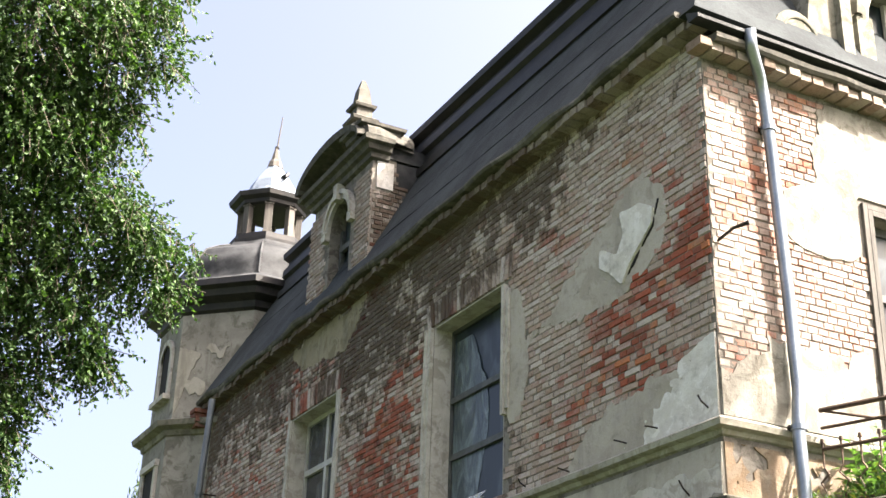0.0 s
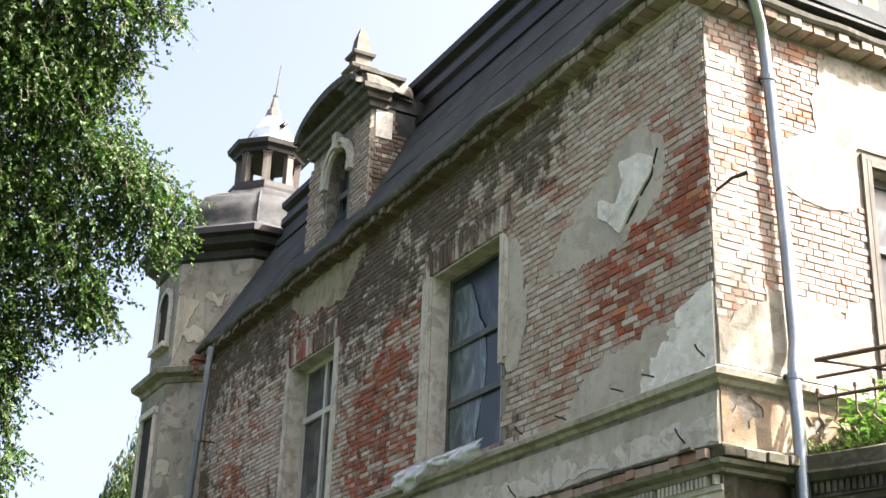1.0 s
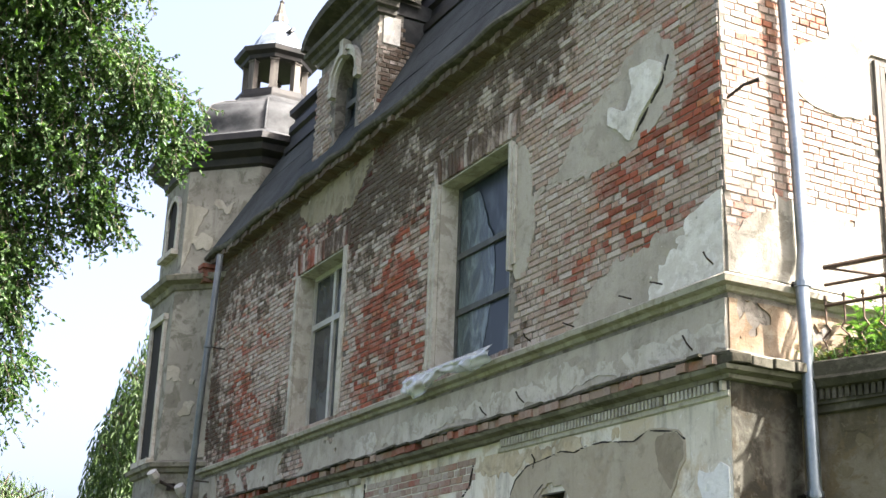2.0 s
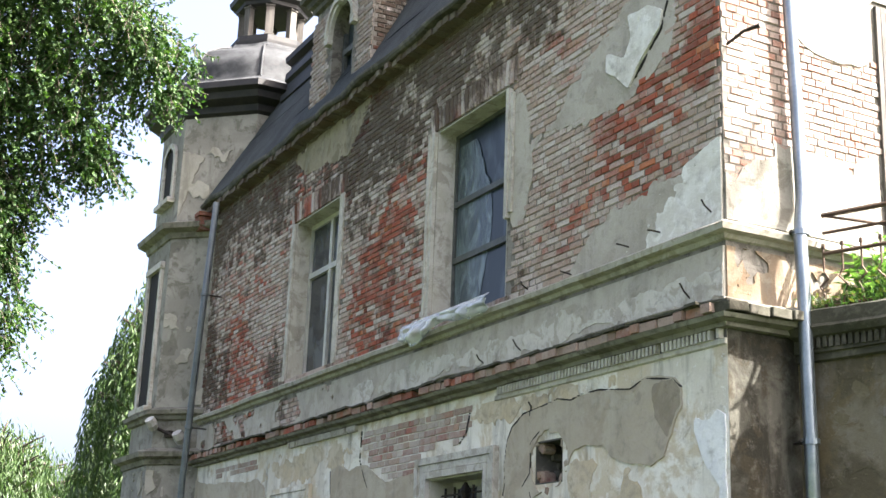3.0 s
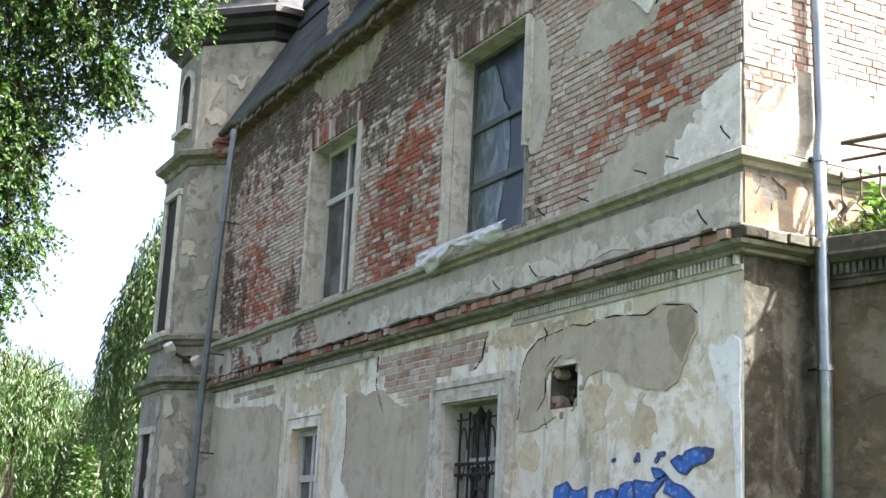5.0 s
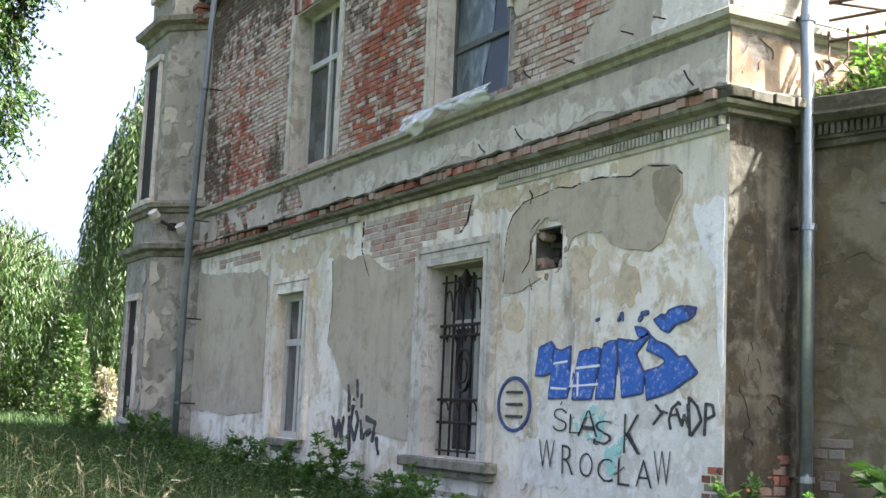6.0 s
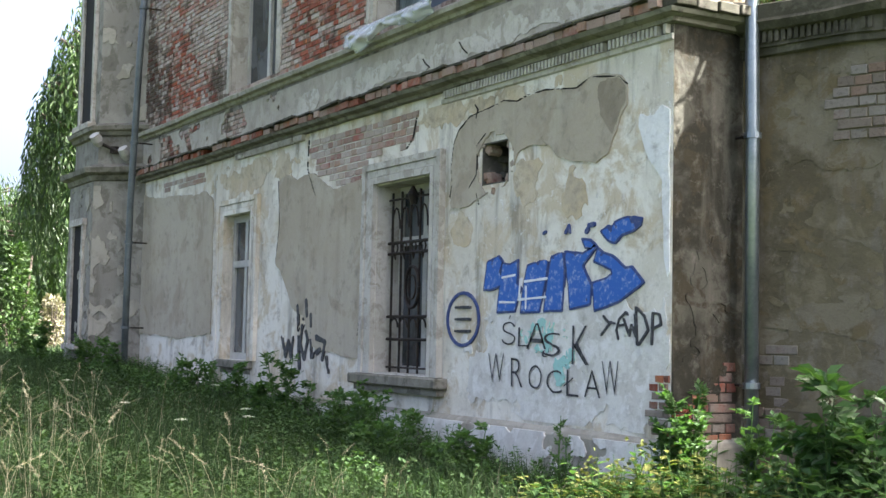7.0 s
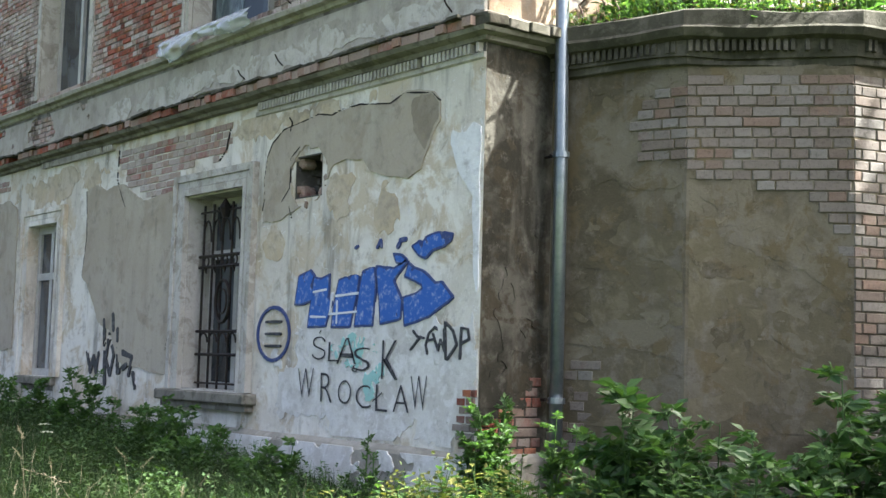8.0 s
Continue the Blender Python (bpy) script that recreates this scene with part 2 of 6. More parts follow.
M_LEAF = leaf_mat("tree_leaf", (0.015, 0.048, 0.012), (0.085, 0.155, 0.035), 0.38, 0.55)
M_WILLOW = leaf_mat("willow_leaf", (0.022, 0.05, 0.0125), (0.066, 0.112, 0.03), 0.32)
M_GRASS = leaf_mat("grass_blade", (0.021, 0.05, 0.0145), (0.052, 0.082, 0.026), 0.28, 0.9)
M_STRAW = leaf_mat("dry_grass", (0.203, 0.182, 0.126), (0.275, 0.255, 0.182), 0.25, 0.7)
# weed leaves lightened against the wall's shade; herb leaves darker for the sun
M_WEED = leaf_mat("weed_leaf", (0.0648, 0.138, 0.0421), (0.117, 0.198, 0.0607), 0.48)
M_HERB = leaf_mat("herb_leaf", (0.034, 0.075, 0.021), (0.07, 0.118, 0.034), 0.34, 0.7)
M_YELLOW = leaf_mat("yellow_flower", (0.194, 0.19, 0.0486), (0.0972, 0.138, 0.0365), 0.3)
M_PETAL = leaf_mat("white_petal", (0.6, 0.6, 0.55), (0.75, 0.75, 0.7), 0.3)
M_ELDER = leaf_mat("elder_leaf", (0.0405, 0.0972, 0.0324), (0.0891, 0.162, 0.0486), 0.4, 0.38)
M_HEDGE = leaf_mat("far_leaf", (0.0324, 0.0648, 0.0162), (0.0648, 0.105, 0.0284), 0.3)


# ---- building helpers ----
def mesh_of(name, bm, mat, smooth=False):
    me = bpy.data.meshes.new(name)
    bm.to_mesh(me)
    bm.free()
    me.materials.append(mat)
    if smooth:
        me.polygons.foreach_set("use_smooth", [True] * len(me.polygons))
    return me


def part(name, bm, mat, parent, label="", smooth=False, kind=""):
    ob = new(name, mesh_of(name, bm, mat, smooth))
    ob.parent = parent
    return tagged(ob, label, kind=kind)


def thing(name, label, category, at=(0, 0, 0), kind="", group=""):
    ob = new(name)
    ob.location = at
    ob.empty_display_size = 0.2
    return tagged(ob, label, category, group, kind)


def solo(name, bm, mat, label, category, kind="", group="", smooth=False):
    return tagged(new(name, mesh_of(name, bm, mat, smooth)), label, category, group, kind)


def box(bm, x0, x1, y0, y1, z0, z1, m=None, bevel=0.0):
    vs = [bm.verts.new((x, y, z)) for x in (x0, x1) for y in (y0, y1) for z in (z0, z1)]
    fs = [bm.faces.new([vs[i] for i in q]) for q in ((0, 1, 3, 2), (4, 6, 7, 5), (0, 4, 5, 1), (2, 3, 7, 6), (0, 2, 6, 4), (1, 5, 7, 3))]
    if bevel:
        es = list({e for f in fs for e in f.edges})
        out = bmesh.ops.bevel(bm, geom=es, offset=bevel, segments=1, affect="EDGES")
        vs = list({v for f in out["faces"] for v in f.verts} | {v for v in vs if v.is_valid})
    if m is not None:
        for v in vs:
            v.co = m @ v.co
    return bm


def boxes(*rows, bevel=0.0):
    bm = bmesh.new()
    for r in rows:
        box(bm, *r, bevel=bevel)
    return bm


def tube(bm, pts, r, sides=8, cap=True):
    """A round bar through the points; r: one radius or one for each point."""
    pts = [Vector(p) for p in pts]
    rs = r if isinstance(r, (list, tuple)) else [r] * len(pts)
    rings, side = [], None
    for i, p in enumerate(pts):
        d = (pts[min(i + 1, len(pts) - 1)] - pts[max(i - 1, 0)]).normalized()
        if side is None:
            side = d.cross(Vector((0.31, 0.17, 0.93)) if abs(d.z) < 0.9 else Vector((1, 0.2, 0))).normalized()
        side = (side - d * side.dot(d)).normalized()
        up = d.cross(side)
        rings.append([bm.verts.new(p + rs[i] * (side * math.cos(a) + up * math.sin(a))) for a in (2 * math.pi * k / sides for k in range(sides))])
    for a, b in zip(rings, rings[1:]):
        for k in range(sides):
            bm.faces.new((a[k], a[(k + 1) % sides], b[(k + 1) % sides], b[k]))
    if cap:
        bm.faces.new(rings[0][::-1])
        bm.faces.new(rings[-1])
    return bm


def sweep(profile, path, closed=False, wobble=0.0):
    """A moulding: the profile (out, z), from below upwards, along a plan path, outwards being its right-hand side."""
    bm = bmesh.new()
    n, P = len(path), [Vector(p) for p in path]
    rings = []
    for i, p in enumerate(P):
        d0 = (p - P[i - 1]).normalized() if closed or i else None
        d1 = (P[(i + 1) % n] - p).normalized() if closed or i < n - 1 else None
        d0, d1 = d0 or d1, d1 or d0
        n0, n1 = Vector((d0.y, -d0.x)), Vector((d1.y, -d1.x))
        mit = (n0 + n1).normalized()
        mit /= max(0.35, mit.dot(n0))
        ring = []
        for o, z in profile:
            w = noise.noise((p.x * 1.7, p.y * 1.7, z * 5.0)) * wobble
            ring.append(bm.verts.new((p.x + mit.x * (o + w), p.y + mit.y * (o + w), z + w * 0.5)))
        rings.append(ring)
    m = len(profile)
    for i in range(n if closed else n - 1):
        a, b = rings[i], rings[(i + 1) % n]
        for k in range(m - 1):
            bm.faces.new((a[k], b[k], b[k + 1], a[k + 1]))
    if not closed:
        bm.faces.new(rings[0][::-1])
        bm.faces.new(rings[-1])
    return bm


def fine_path(path, step=0.25):
    out = []
    for a, b in zip(path, path[1:]):
        k = max(1, int((Vector(b) - Vector(a)).length / step))
        out += [tuple(Vector(a).lerp(Vector(b), i / k)) for i in range(k)]
    return out + [path[-1]]


class Plane:
    """A wall's plane: u along it, v up, n outwards."""

    def __init__(self, origin, along):
        self.o, self.d = Vector((*origin, 0)), Vector((*along, 0)).normalized()
        self.n = Vector((self.d.y, -self.d.x, 0))
        self.m = Matrix((
            (self.d.x, self.n.x, 0, self.o.x), (self.d.y, self.n.y, 0, self.o.y), (0, 0, 1, 0), (0, 0, 0, 1)))

    def at(self, u, v, out=0.0):
        return self.o + self.d * u + self.n * out + Vector((0, 0, v))


def inside(u, v, rects, grow=0.0):
    return any(a - grow < u < b + grow and c - grow < v < d + grow for a, b, c, d in rects)


def wall(plane, u0, u1, v0, v1, openings, depth, grow=0.0):
    """A wall with thickness; the openings go through it."""
    bm = bmesh.new()
    us = sorted({u0, u1, *(x for o in openings for x in o[:2] if u0 < x < u1)})
    vs = sorted({v0, v1, *(x for o in openings for x in o[2:] if v0 < x < v1)})
    solid = lambda i, j: 0 <= i < len(us) - 1 and 0 <= j < len(vs) - 1 and not inside((us[i] + us[i + 1]) / 2, (vs[j] + vs[j + 1]) / 2, openings)
    cache = {}

    def vert(i, j, k):
        if (i, j, k) not in cache:
            cache[i, j, k] = bm.verts.new(plane.at(us[i], vs[j], -depth * k))
        return cache[i, j, k]

    for i in range(len(us) - 1):
        for j in range(len(vs) - 1):
            if not solid(i, j):
                continue
            q = ((i, j), (i + 1, j), (i + 1, j + 1), (i, j + 1))
            bm.faces.new([vert(*p, 0) for p in q])
            bm.faces.new([vert(*p, 1) for p in q[::-1]])
            for (a, b), (di, dj) in zip(((0, 1), (1, 2), (2, 3), (3, 0)), ((0, -1), (1, 0), (0, 1), (-1, 0))):
                if not solid(i + di, j + dj):
                    bm.faces.new((vert(*q[b], 0), vert(*q[a], 0), vert(*q[a], 1), vert(*q[b], 1)))
    bmesh.ops.recalc_face_normals(bm, faces=bm.faces)
    return bm


def sheet(plane, f, u0, u1, v0, v1, cell, out, base=0.0, bumpy=0.0):
    """A coat of render where f(u, v) > 0, with its broken edge standing off the wall."""
    bm = bmesh.new()
    nu, nv = max(1, round((u1 - u0) / cell)), max(1, round((v1 - v0) / cell))
    U = [u0 + (u1 - u0) * i / nu for i in range(nu + 1)]
    V = [v0 + (v1 - v0) * j / nv for j in range(nv + 1)]
    F = [[f(u, v) for v in V] for u in U]
    cache = {}

    def vert(u, v, o):
        key = (round(u, 4), round(v, 4), o)
        if key not in cache:
            w = bumpy * noise.noise((u * 2.1, v * 2.1, 3.0)) if o == out else 0.0
            cache[key] = bm.verts.new(plane.at(u, v, o + w))
        return cache[key]

    for i in range(nu):
        for j in range(nv):
            c = ((i, j), (i + 1, j), (i + 1, j + 1), (i, j + 1))
            val = [F[a][b] for a, b in c]
            if max(val) <= 0:
                continue
            poly, cuts = [], []
            for k in range(4):
                (a, b), (p, q) = c[k], c[(k + 1) % 4]
                fa, fb = val[k], val[(k + 1) % 4]
                if fa > 0:
                    poly.append((U[a], V[b], False))
                if (fa > 0) != (fb > 0):
                    t = fa / (fa - fb)
                    poly.append((U[a] + (U[p] - U[a]) * t, V[b] + (V[q] - V[b]) * t, True))
            vs = [vert(u, v, out) for u, v, _ in poly]
            if len(set(vs)) < 3:
                continue
            uniq = [v for n_, v in enumerate(vs) if v is not vs[n_ - 1]]
            try:
                bm.faces.new(uniq)
            except ValueError:
                continue
            for k in range(len(poly)):
                p, q = poly[k], poly[(k + 1) % len(poly)]
                edge = p[2] and q[2] or any(abs(p[ax] - lim) < 1e-6 and abs(q[ax] - lim) < 1e-6 for ax, lim in ((0, u0), (0, u1), (1, v0), (1, v1)))
                if edge:
                    a, b, c2, d = vert(p[0], p[1], out), vert(q[0], q[1], out), vert(q[0], q[1], base), vert(p[0], p[1], base)
                    if a is not b and c2 is not d:
                        try:
                            bm.faces.new((b, a, d, c2))
                        except ValueError:
                            pass
    return bm


def fray(u, v, size, seed=0.0):
    """Uneven edges at several sizes."""
    return sum(noise.noise((u * size * k, v * size * k, seed + k)) / (k ** 0.55) for k in (1, 2.3, 5.1, 11.0))


def blob(u, v, cu, cv, ru, rv):
    return 1 - math.sqrt(((u - cu) / ru) ** 2 + ((v - cv) / rv) ** 2)


COURSE = 0.0585


def brick_rows(plane, u0, u1, v0, v1, keep, course=COURSE, longs=0.4):
    """Places of bricks in courses of stretchers and headers by turns: (u, v, length)."""
    rng = random.Random(int((u0 + 50) * 100 + v0 * 10))
    j, v = 0, v0
    while v + course < v1 + 0.02:
        long = longs if j % 2 == 0 else longs * 0.35
        u = u0 + (0.0 if j % 2 == 0 else -0.06) - (0.0 if j % 4 else 0.03)
        while u < u1:
            step = course * (3.43 if rng.random() < long else 1.715)
            a, b = max(u, u0), min(u + step - 0.008, u1)
            if b - a > 0.04 and keep((a + b) / 2, v + course / 2):
                yield a, v + rng.uniform(-0.002, 0.002), b - a, rng
            u += step
        v += course
        j += 1


def brick_bm(bm, w, h, out, jit, m):
    """One brick: a box with a worn, slightly smaller face."""
    e = 0.004
    pts = [(0, 0, 0), (w, 0, 0), (w, 0, h), (0, 0, h)]
    front = [(e, out, e), (w - e, out, e), (w - e, out, h - e), (e, out, h - e)]
    A = [bm.verts.new(m @ Vector(p)) for p in pts]
    B = [bm.verts.new(m @ Vector((x + jit.uniform(-.003, .003), y + jit.uniform(-.003, .003), z + jit.uniform(-.003, .003)))) for x, y, z in front]
    bm.faces.new(B)
    for k in range(4):
        bm.faces.new((A[k], A[(k + 1) % 4], B[(k + 1) % 4], B[k]))


def bricks(parent, plane, u0, u1, v0, v1, keep, single, mat_one, mat_many, out=0.008, course=COURSE, label="", longs=0.4):
    """Bricks on a wall: those for which single(u, v) holds are objects of their own, the rest one mesh."""
    stock, rest, count, used = {}, bmesh.new(), 0, 0
    h = course - 0.008
    for u, v, w, rng in brick_rows(plane, u0, u1, v0, v1, keep, course, longs):
        o = out + rng.uniform(-0.003, 0.005)
        if single(u, v) and count < 300:
            key = (round(w, 2), rng.randrange(4))
            if key not in stock:
                bm = bmesh.new()
                brick_bm(bm, w, h, out, random.Random(hash(key) % 97), Matrix.Identity(4))
                bmesh.ops.recalc_face_normals(bm, faces=bm.faces)
                stock[key] = mesh_of("brick", bm, mat_one)
            ob = new("brick", stock[key])
            ob.parent = parent
            ob.matrix_local = Matrix.Translation(plane.at(u, v, o - out)) @ plane.m.to_3x3().to_4x4()
            count += 1
        else:
            brick_bm(rest, w, h, o, rng, Matrix.Translation(plane.at(u, v, 0)) @ plane.m.to_3x3().to_4x4())
            used += 1
    if used:
        bmesh.ops.recalc_face_normals(rest, faces=rest.faces)
        part("brickwork", rest, mat_many, parent, label, kind="stuff")
    else:
        rest.free()

# ---- ground ----
def ground_z(x, y):
    """The meadow climbs gently along the house and is level farther off."""
    z = -0.5 - 0.05 * max(-13.0, min(9.0, x))
    return z + 0.05 * noise.noise((x * 0.35, y * 0.35, 1.0)) + 0.02 * noise.noise((x * 1.3, y * 1.3, 5.0))


def ground():
    bm = bmesh.new()
    xs = [-3000, -900, -300, -120, -70] + [-50 + i for i in range(71)] + [40, 80, 300, 900, 3000]
    ys = [-3000, -900, -300, -100, -50] + [-30 + i for i in range(51)] + [40, 80, 300, 900, 3000]
    grid = [[bm.verts.new((x, y, ground_z(x, y))) for y in ys] for x in xs]
    for i in range(len(xs) - 1):
        for j in range(len(ys) - 1):
            bm.faces.new((grid[i][j], grid[i + 1][j], grid[i + 1][j + 1], grid[i][j + 1]))
    return solo("ground", bm, M_SOIL, "green meadow soil under tall uncut grass", "ground", "structure", smooth=True)


ground()

# ---- manor house: walls ----
FAR = -11.85                                   # far end of the long front
house = thing("manor_house", "dilapidated two-storey brick manor with crumbling plaster", "house")
SOUTH, EAST = Plane((0, 0), (1, 0)), Plane((0, 0), (0, 1))
U1, U2 = (-4.43, -2.99, 3.58, 5.60), (-8.33, -6.89, 3.58, 5.60)
W1, W2 = (-4.32, -3.23, 0.30, 2.08), (-8.32, -7.47, 0.34, 2.06)
HOLE = (-2.43, -2.02, 1.90, 2.25)
EWIN = (1.62, 2.62, 3.6, 5.45)
Z_LEDGE, Z_SILL, Z_EAVE = 2.86, 3.44, 6.42
low = part("lower_wall", wall(SOUTH, FAR, 0, -0.9, Z_LEDGE, [W1, W2, HOLE], 0.42), M_PLAST, house, "pale peeling plaster wall")
upp = part("upper_wall", wall(SOUTH, FAR, 0, Z_LEDGE, 6.72, [U1, U2], 0.42), M_MORTAR, house, "bare brick wall with grey mortar")
east = part("side_wall", wall(EAST, 0.42, 9.0, Z_LEDGE, 6.7, [EWIN], 0.42), M_MORTAR, house, "sunlit brick side wall")
# wall base and lower pier take the render with painted shade
elow = part("side_wall_base", wall(EAST, 0.42, 9.0, -0.9, Z_LEDGE, [], 0.42), M_SIDE_SHADE, house, "damp grey plaster side wall, its shade put into the colour")
part("corner_pier", boxes((-0.02, 0.004, 0.002, 0.43, -0.9, Z_LEDGE)), M_SIDE_SHADE, house)
part("corner_pier", boxes((-0.02, 0.004, 0.002, 0.43, Z_LEDGE, 6.7)), M_MORTAR, house)
part("back_wall", boxes((FAR, -0.45, 8.6, 9.0, -0.9, 6.7), (FAR, FAR + 0.4, 0.43, 8.6, -0.9, 6.7)), M_CEMENT, house)
# unseen inner surfaces, coloured near black as unlit rooms
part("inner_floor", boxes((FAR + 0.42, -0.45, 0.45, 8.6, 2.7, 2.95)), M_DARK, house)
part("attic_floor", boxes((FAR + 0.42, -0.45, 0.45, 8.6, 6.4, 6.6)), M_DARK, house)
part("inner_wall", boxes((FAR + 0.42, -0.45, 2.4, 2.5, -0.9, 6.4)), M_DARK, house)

# moulded courses round the corner
front_path = fine_path([(FAR, 0), (0, 0), (0, 9.0)], 0.3)
part("sill_course", sweep([(0, 3.40), (0.025, 3.41), (0.04, 3.44), (0.095, 3.45), (0.105, 3.492), (0.09, 3.505), (0, 3.55)], front_path, wobble=0.014), M_SILL, house, "weathered moulded sill course")
short_path = fine_path([(FAR, 0), (0, 0), (0, 0.62)], 0.2)
part("belt_course", sweep([(0, 2.78), (0.055, 2.785), (0.06, 2.815), (0.13, 2.83), (0.15, 2.86), (0, 2.865)], short_path, wobble=0.012), M_LEDGE, house, "broken belt course")
part("belt_cap", sweep([(0, 2.938), (0.13, 2.94), (0.145, 2.955), (0.13, 2.972), (0, 3.0)], fine_path([(FAR, 0), (0, 0), (0, 0.62)], 0.09), wobble=0.05), M_LEDGE, house, "mossy broken belt cap")
bm = bmesh.new()
rng_d = random.Random(15)
for i in range(int((0 - FAR) / 0.047)):
    u = FAR + i * 0.047
    if (u > -3.05 or -8.0 < u < -6.05) and rng_d.random() > 0.04:
        box(bm, u, u + 0.027, -0.05, 0, 2.715, 2.78)
part("dentil_moulding", bm, M_TRIM, house, "row of small plaster dentils", kind="stuff")
# dark strips paint the shadow in the gaps between dentils
for a, b in ((-3.06, 0.0), (-8.0, -6.05)):
    part("dentil_gap_shade", boxes((a, b, -0.008, 0, 2.717, 2.779)), M_STONE, house)
part("dentil_band", sweep([(0, 2.67), (0.02, 2.68), (0.02, 2.715), (0, 2.716)], [(-3.1, 0), (0.0, 0)]), M_TRIM, house)
bm = bmesh.new()
rng = random.Random(5)
cap = bmesh.new()
u = FAR
while u < -0.02:                                # a course of bricks, crumbled away here and there
    w = rng.choice((0.105, 0.105, 0.2))
    m = Matrix.Translation((u, -0.16 + rng.uniform(-0.012, 0.03), 2.868 + rng.uniform(-0.004, 0.004))) @ Matrix.Rotation(rng.uniform(-0.03, 0.03), 4, "Y")
    if rng.random() > (0.02 if u > -3.4 else 0.16):
        box(bm, 0, min(w, 0.06 - u) - 0.008, 0, 0.16, 0, 0.062, m)
    u += w
u = FAR
while u < 0.05:                                 # broken slates on the course
    w = rng.uniform(0.08, 0.3)
    m = Matrix.Translation((u, -0.175 + rng.uniform(-0.02, 0.04), 2.934 + rng.uniform(-0.003, 0.006))) @ Matrix.Rotation(rng.uniform(-0.05, 0.05), 4, "Y") @ Matrix.Rotation(rng.uniform(-0.1, 0.1), 4, "Z")
    box(cap, 0, w + 0.02, 0, 0.2, 0, rng.uniform(0.012, 0.024), m)
    u += w
part("belt_bricks", bm, M_BELT, house, "crumbling course of red belt bricks", kind="stuff")
part("slate_rubble", cap, M_MOSS, house, "dark broken slates on the belt course", kind="stuff")
for i in range(4):                              # return slabs by the downpipe, coloured dark for the shadow there
    bm = bmesh.new()
    m = Matrix.Translation((0.0, -0.12 + 0.18 * i, 2.862)) @ Matrix.Rotation(rng.uniform(-0.05, 0.05), 4, "X")
    box(bm, 0, 0.2 + rng.uniform(-0.03, 0.02), 0, 0.172, 0, 0.07, m, bevel=0.006)
    part("return_slab", bm, M_MOSS, house)

# plinth
part("plinth", sweep([(0.05, -0.95), (0.05, -0.06), (0.035, -0.03), (0.0, 0.0)], fine_path([(FAR, 0), (0, 0), (0, 0.62)], 0.25), wobble=0.012), M_TURCOAT, house, "peeling plaster plinth")

# corbelled brick eaves
UP_S, UP_E = 0.17, -0.04                       # the long front's eaves sit higher than the side's
for path, up in (([(FAR - 0.1, 0), (0.0, 0)], UP_S), ([(0, 0), (0, 9.0)], UP_E)):
    path = fine_path(path, 0.12)
    part("eave_cap", sweep([(0, 6.53 + up), (0.20, 6.535 + up), (0.22, 6.56 + up), (0.22, 6.595 + up), (0, 6.615 + up)], path, wobble=0.05), M_STONE, house, "grey mossy eave cap")
bm = bmesh.new()
rng = random.Random(8)
for plane, a, b, up in ((SOUTH, FAR, 0.14, UP_S), (EAST, -0.14, 9.0, UP_E)):
    u = a
    while u < b:
        w = 0.125
        o = 0.16 + rng.uniform(-0.02, 0.02)
        brick_bm(bm, w - 0.012, 0.078, o, rng, Matrix.Translation(plane.at(u, 6.45 + up + rng.uniform(-0.008, 0.008), 0)) @ plane.m.to_3x3().to_4x4())
        u += w
bmesh.ops.recalc_face_normals(bm, faces=bm.faces)
part("eave_bricks", bm, brick_mat("eave_brick", False, 0.75, soot=0.6, washtone=(0.23, 0.215, 0.185)), house, "row of corbelled eave bricks", kind="stuff")

# ---- roof ----
RY, RZ = 0.98, 9.0                             # top of the steep slope
bm = bmesh.new()
V = [bm.verts.new(p) for p in (
    (FAR - 0.2, -0.2, 6.76), (0.2, -0.2, 6.72), (0.2, 9.2, 6.56), (FAR - 0.2, 9.2, 6.6),
    (FAR + 0.9, RY, RZ), (-RY, RY, RZ), (-RY, 8.0, RZ), (FAR + 0.9, 8.0, RZ), (FAR + 4, 4.5, RZ + 1.0), (-4.2, 4.5, RZ + 1.0))]
for q in ((0, 1, 5, 4), (1, 2, 6, 5), (2, 3, 7, 6), (3, 0, 4, 7), (4, 5, 9, 8), (5, 6, 9), (6, 7, 8, 9), (7, 4, 8), (0, 3, 2, 1)):
    bm.faces.new([V[i] for i in q])
bmesh.ops.recalc_face_normals(bm, faces=bm.faces)
roof = part("mansard_roof", bm, M_SLATE, house, "dark slate-grey mansard roof")
for i in (2, 4, 6):                             # lapped edges of the roofing sheets
    t = i / 9
    y, z = -0.2 + (RY + 0.2) * t, 6.74 + (RZ - 6.74) * t
    x0, x1 = FAR - 0.2 + 1.1 * t, 0.2 - 1.18 * t
    part("roof_seam", sweep([(0.0, z - 0.006), (0.005, z - 0.005), (0.005, z + 0.003), (0, z + 0.006)], fine_path([(x0, y - 0.002), (x1, y - 0.002)], 0.4), wobble=0.012), M_SLATE, roof)
part("roof_trim", sweep([(0.26, RZ - 0.74), (0.41, RZ - 0.72), (0.41, RZ - 0.62), (0.33, RZ - 0.57), (0.31, RZ - 0.40), (0.36, RZ - 0.36), (0.35, RZ - 0.24), (0.28, RZ - 0.2), (0.27, RZ - 0.1), (0.36, RZ - 0.06), (0.37, RZ + 0.02), (-0.1, RZ + 0.08)],
                        [(FAR + 0.9, RY), (-RY, RY), (-RY, 8.0)]), M_TAR, house, "dark moulded roof edge board")
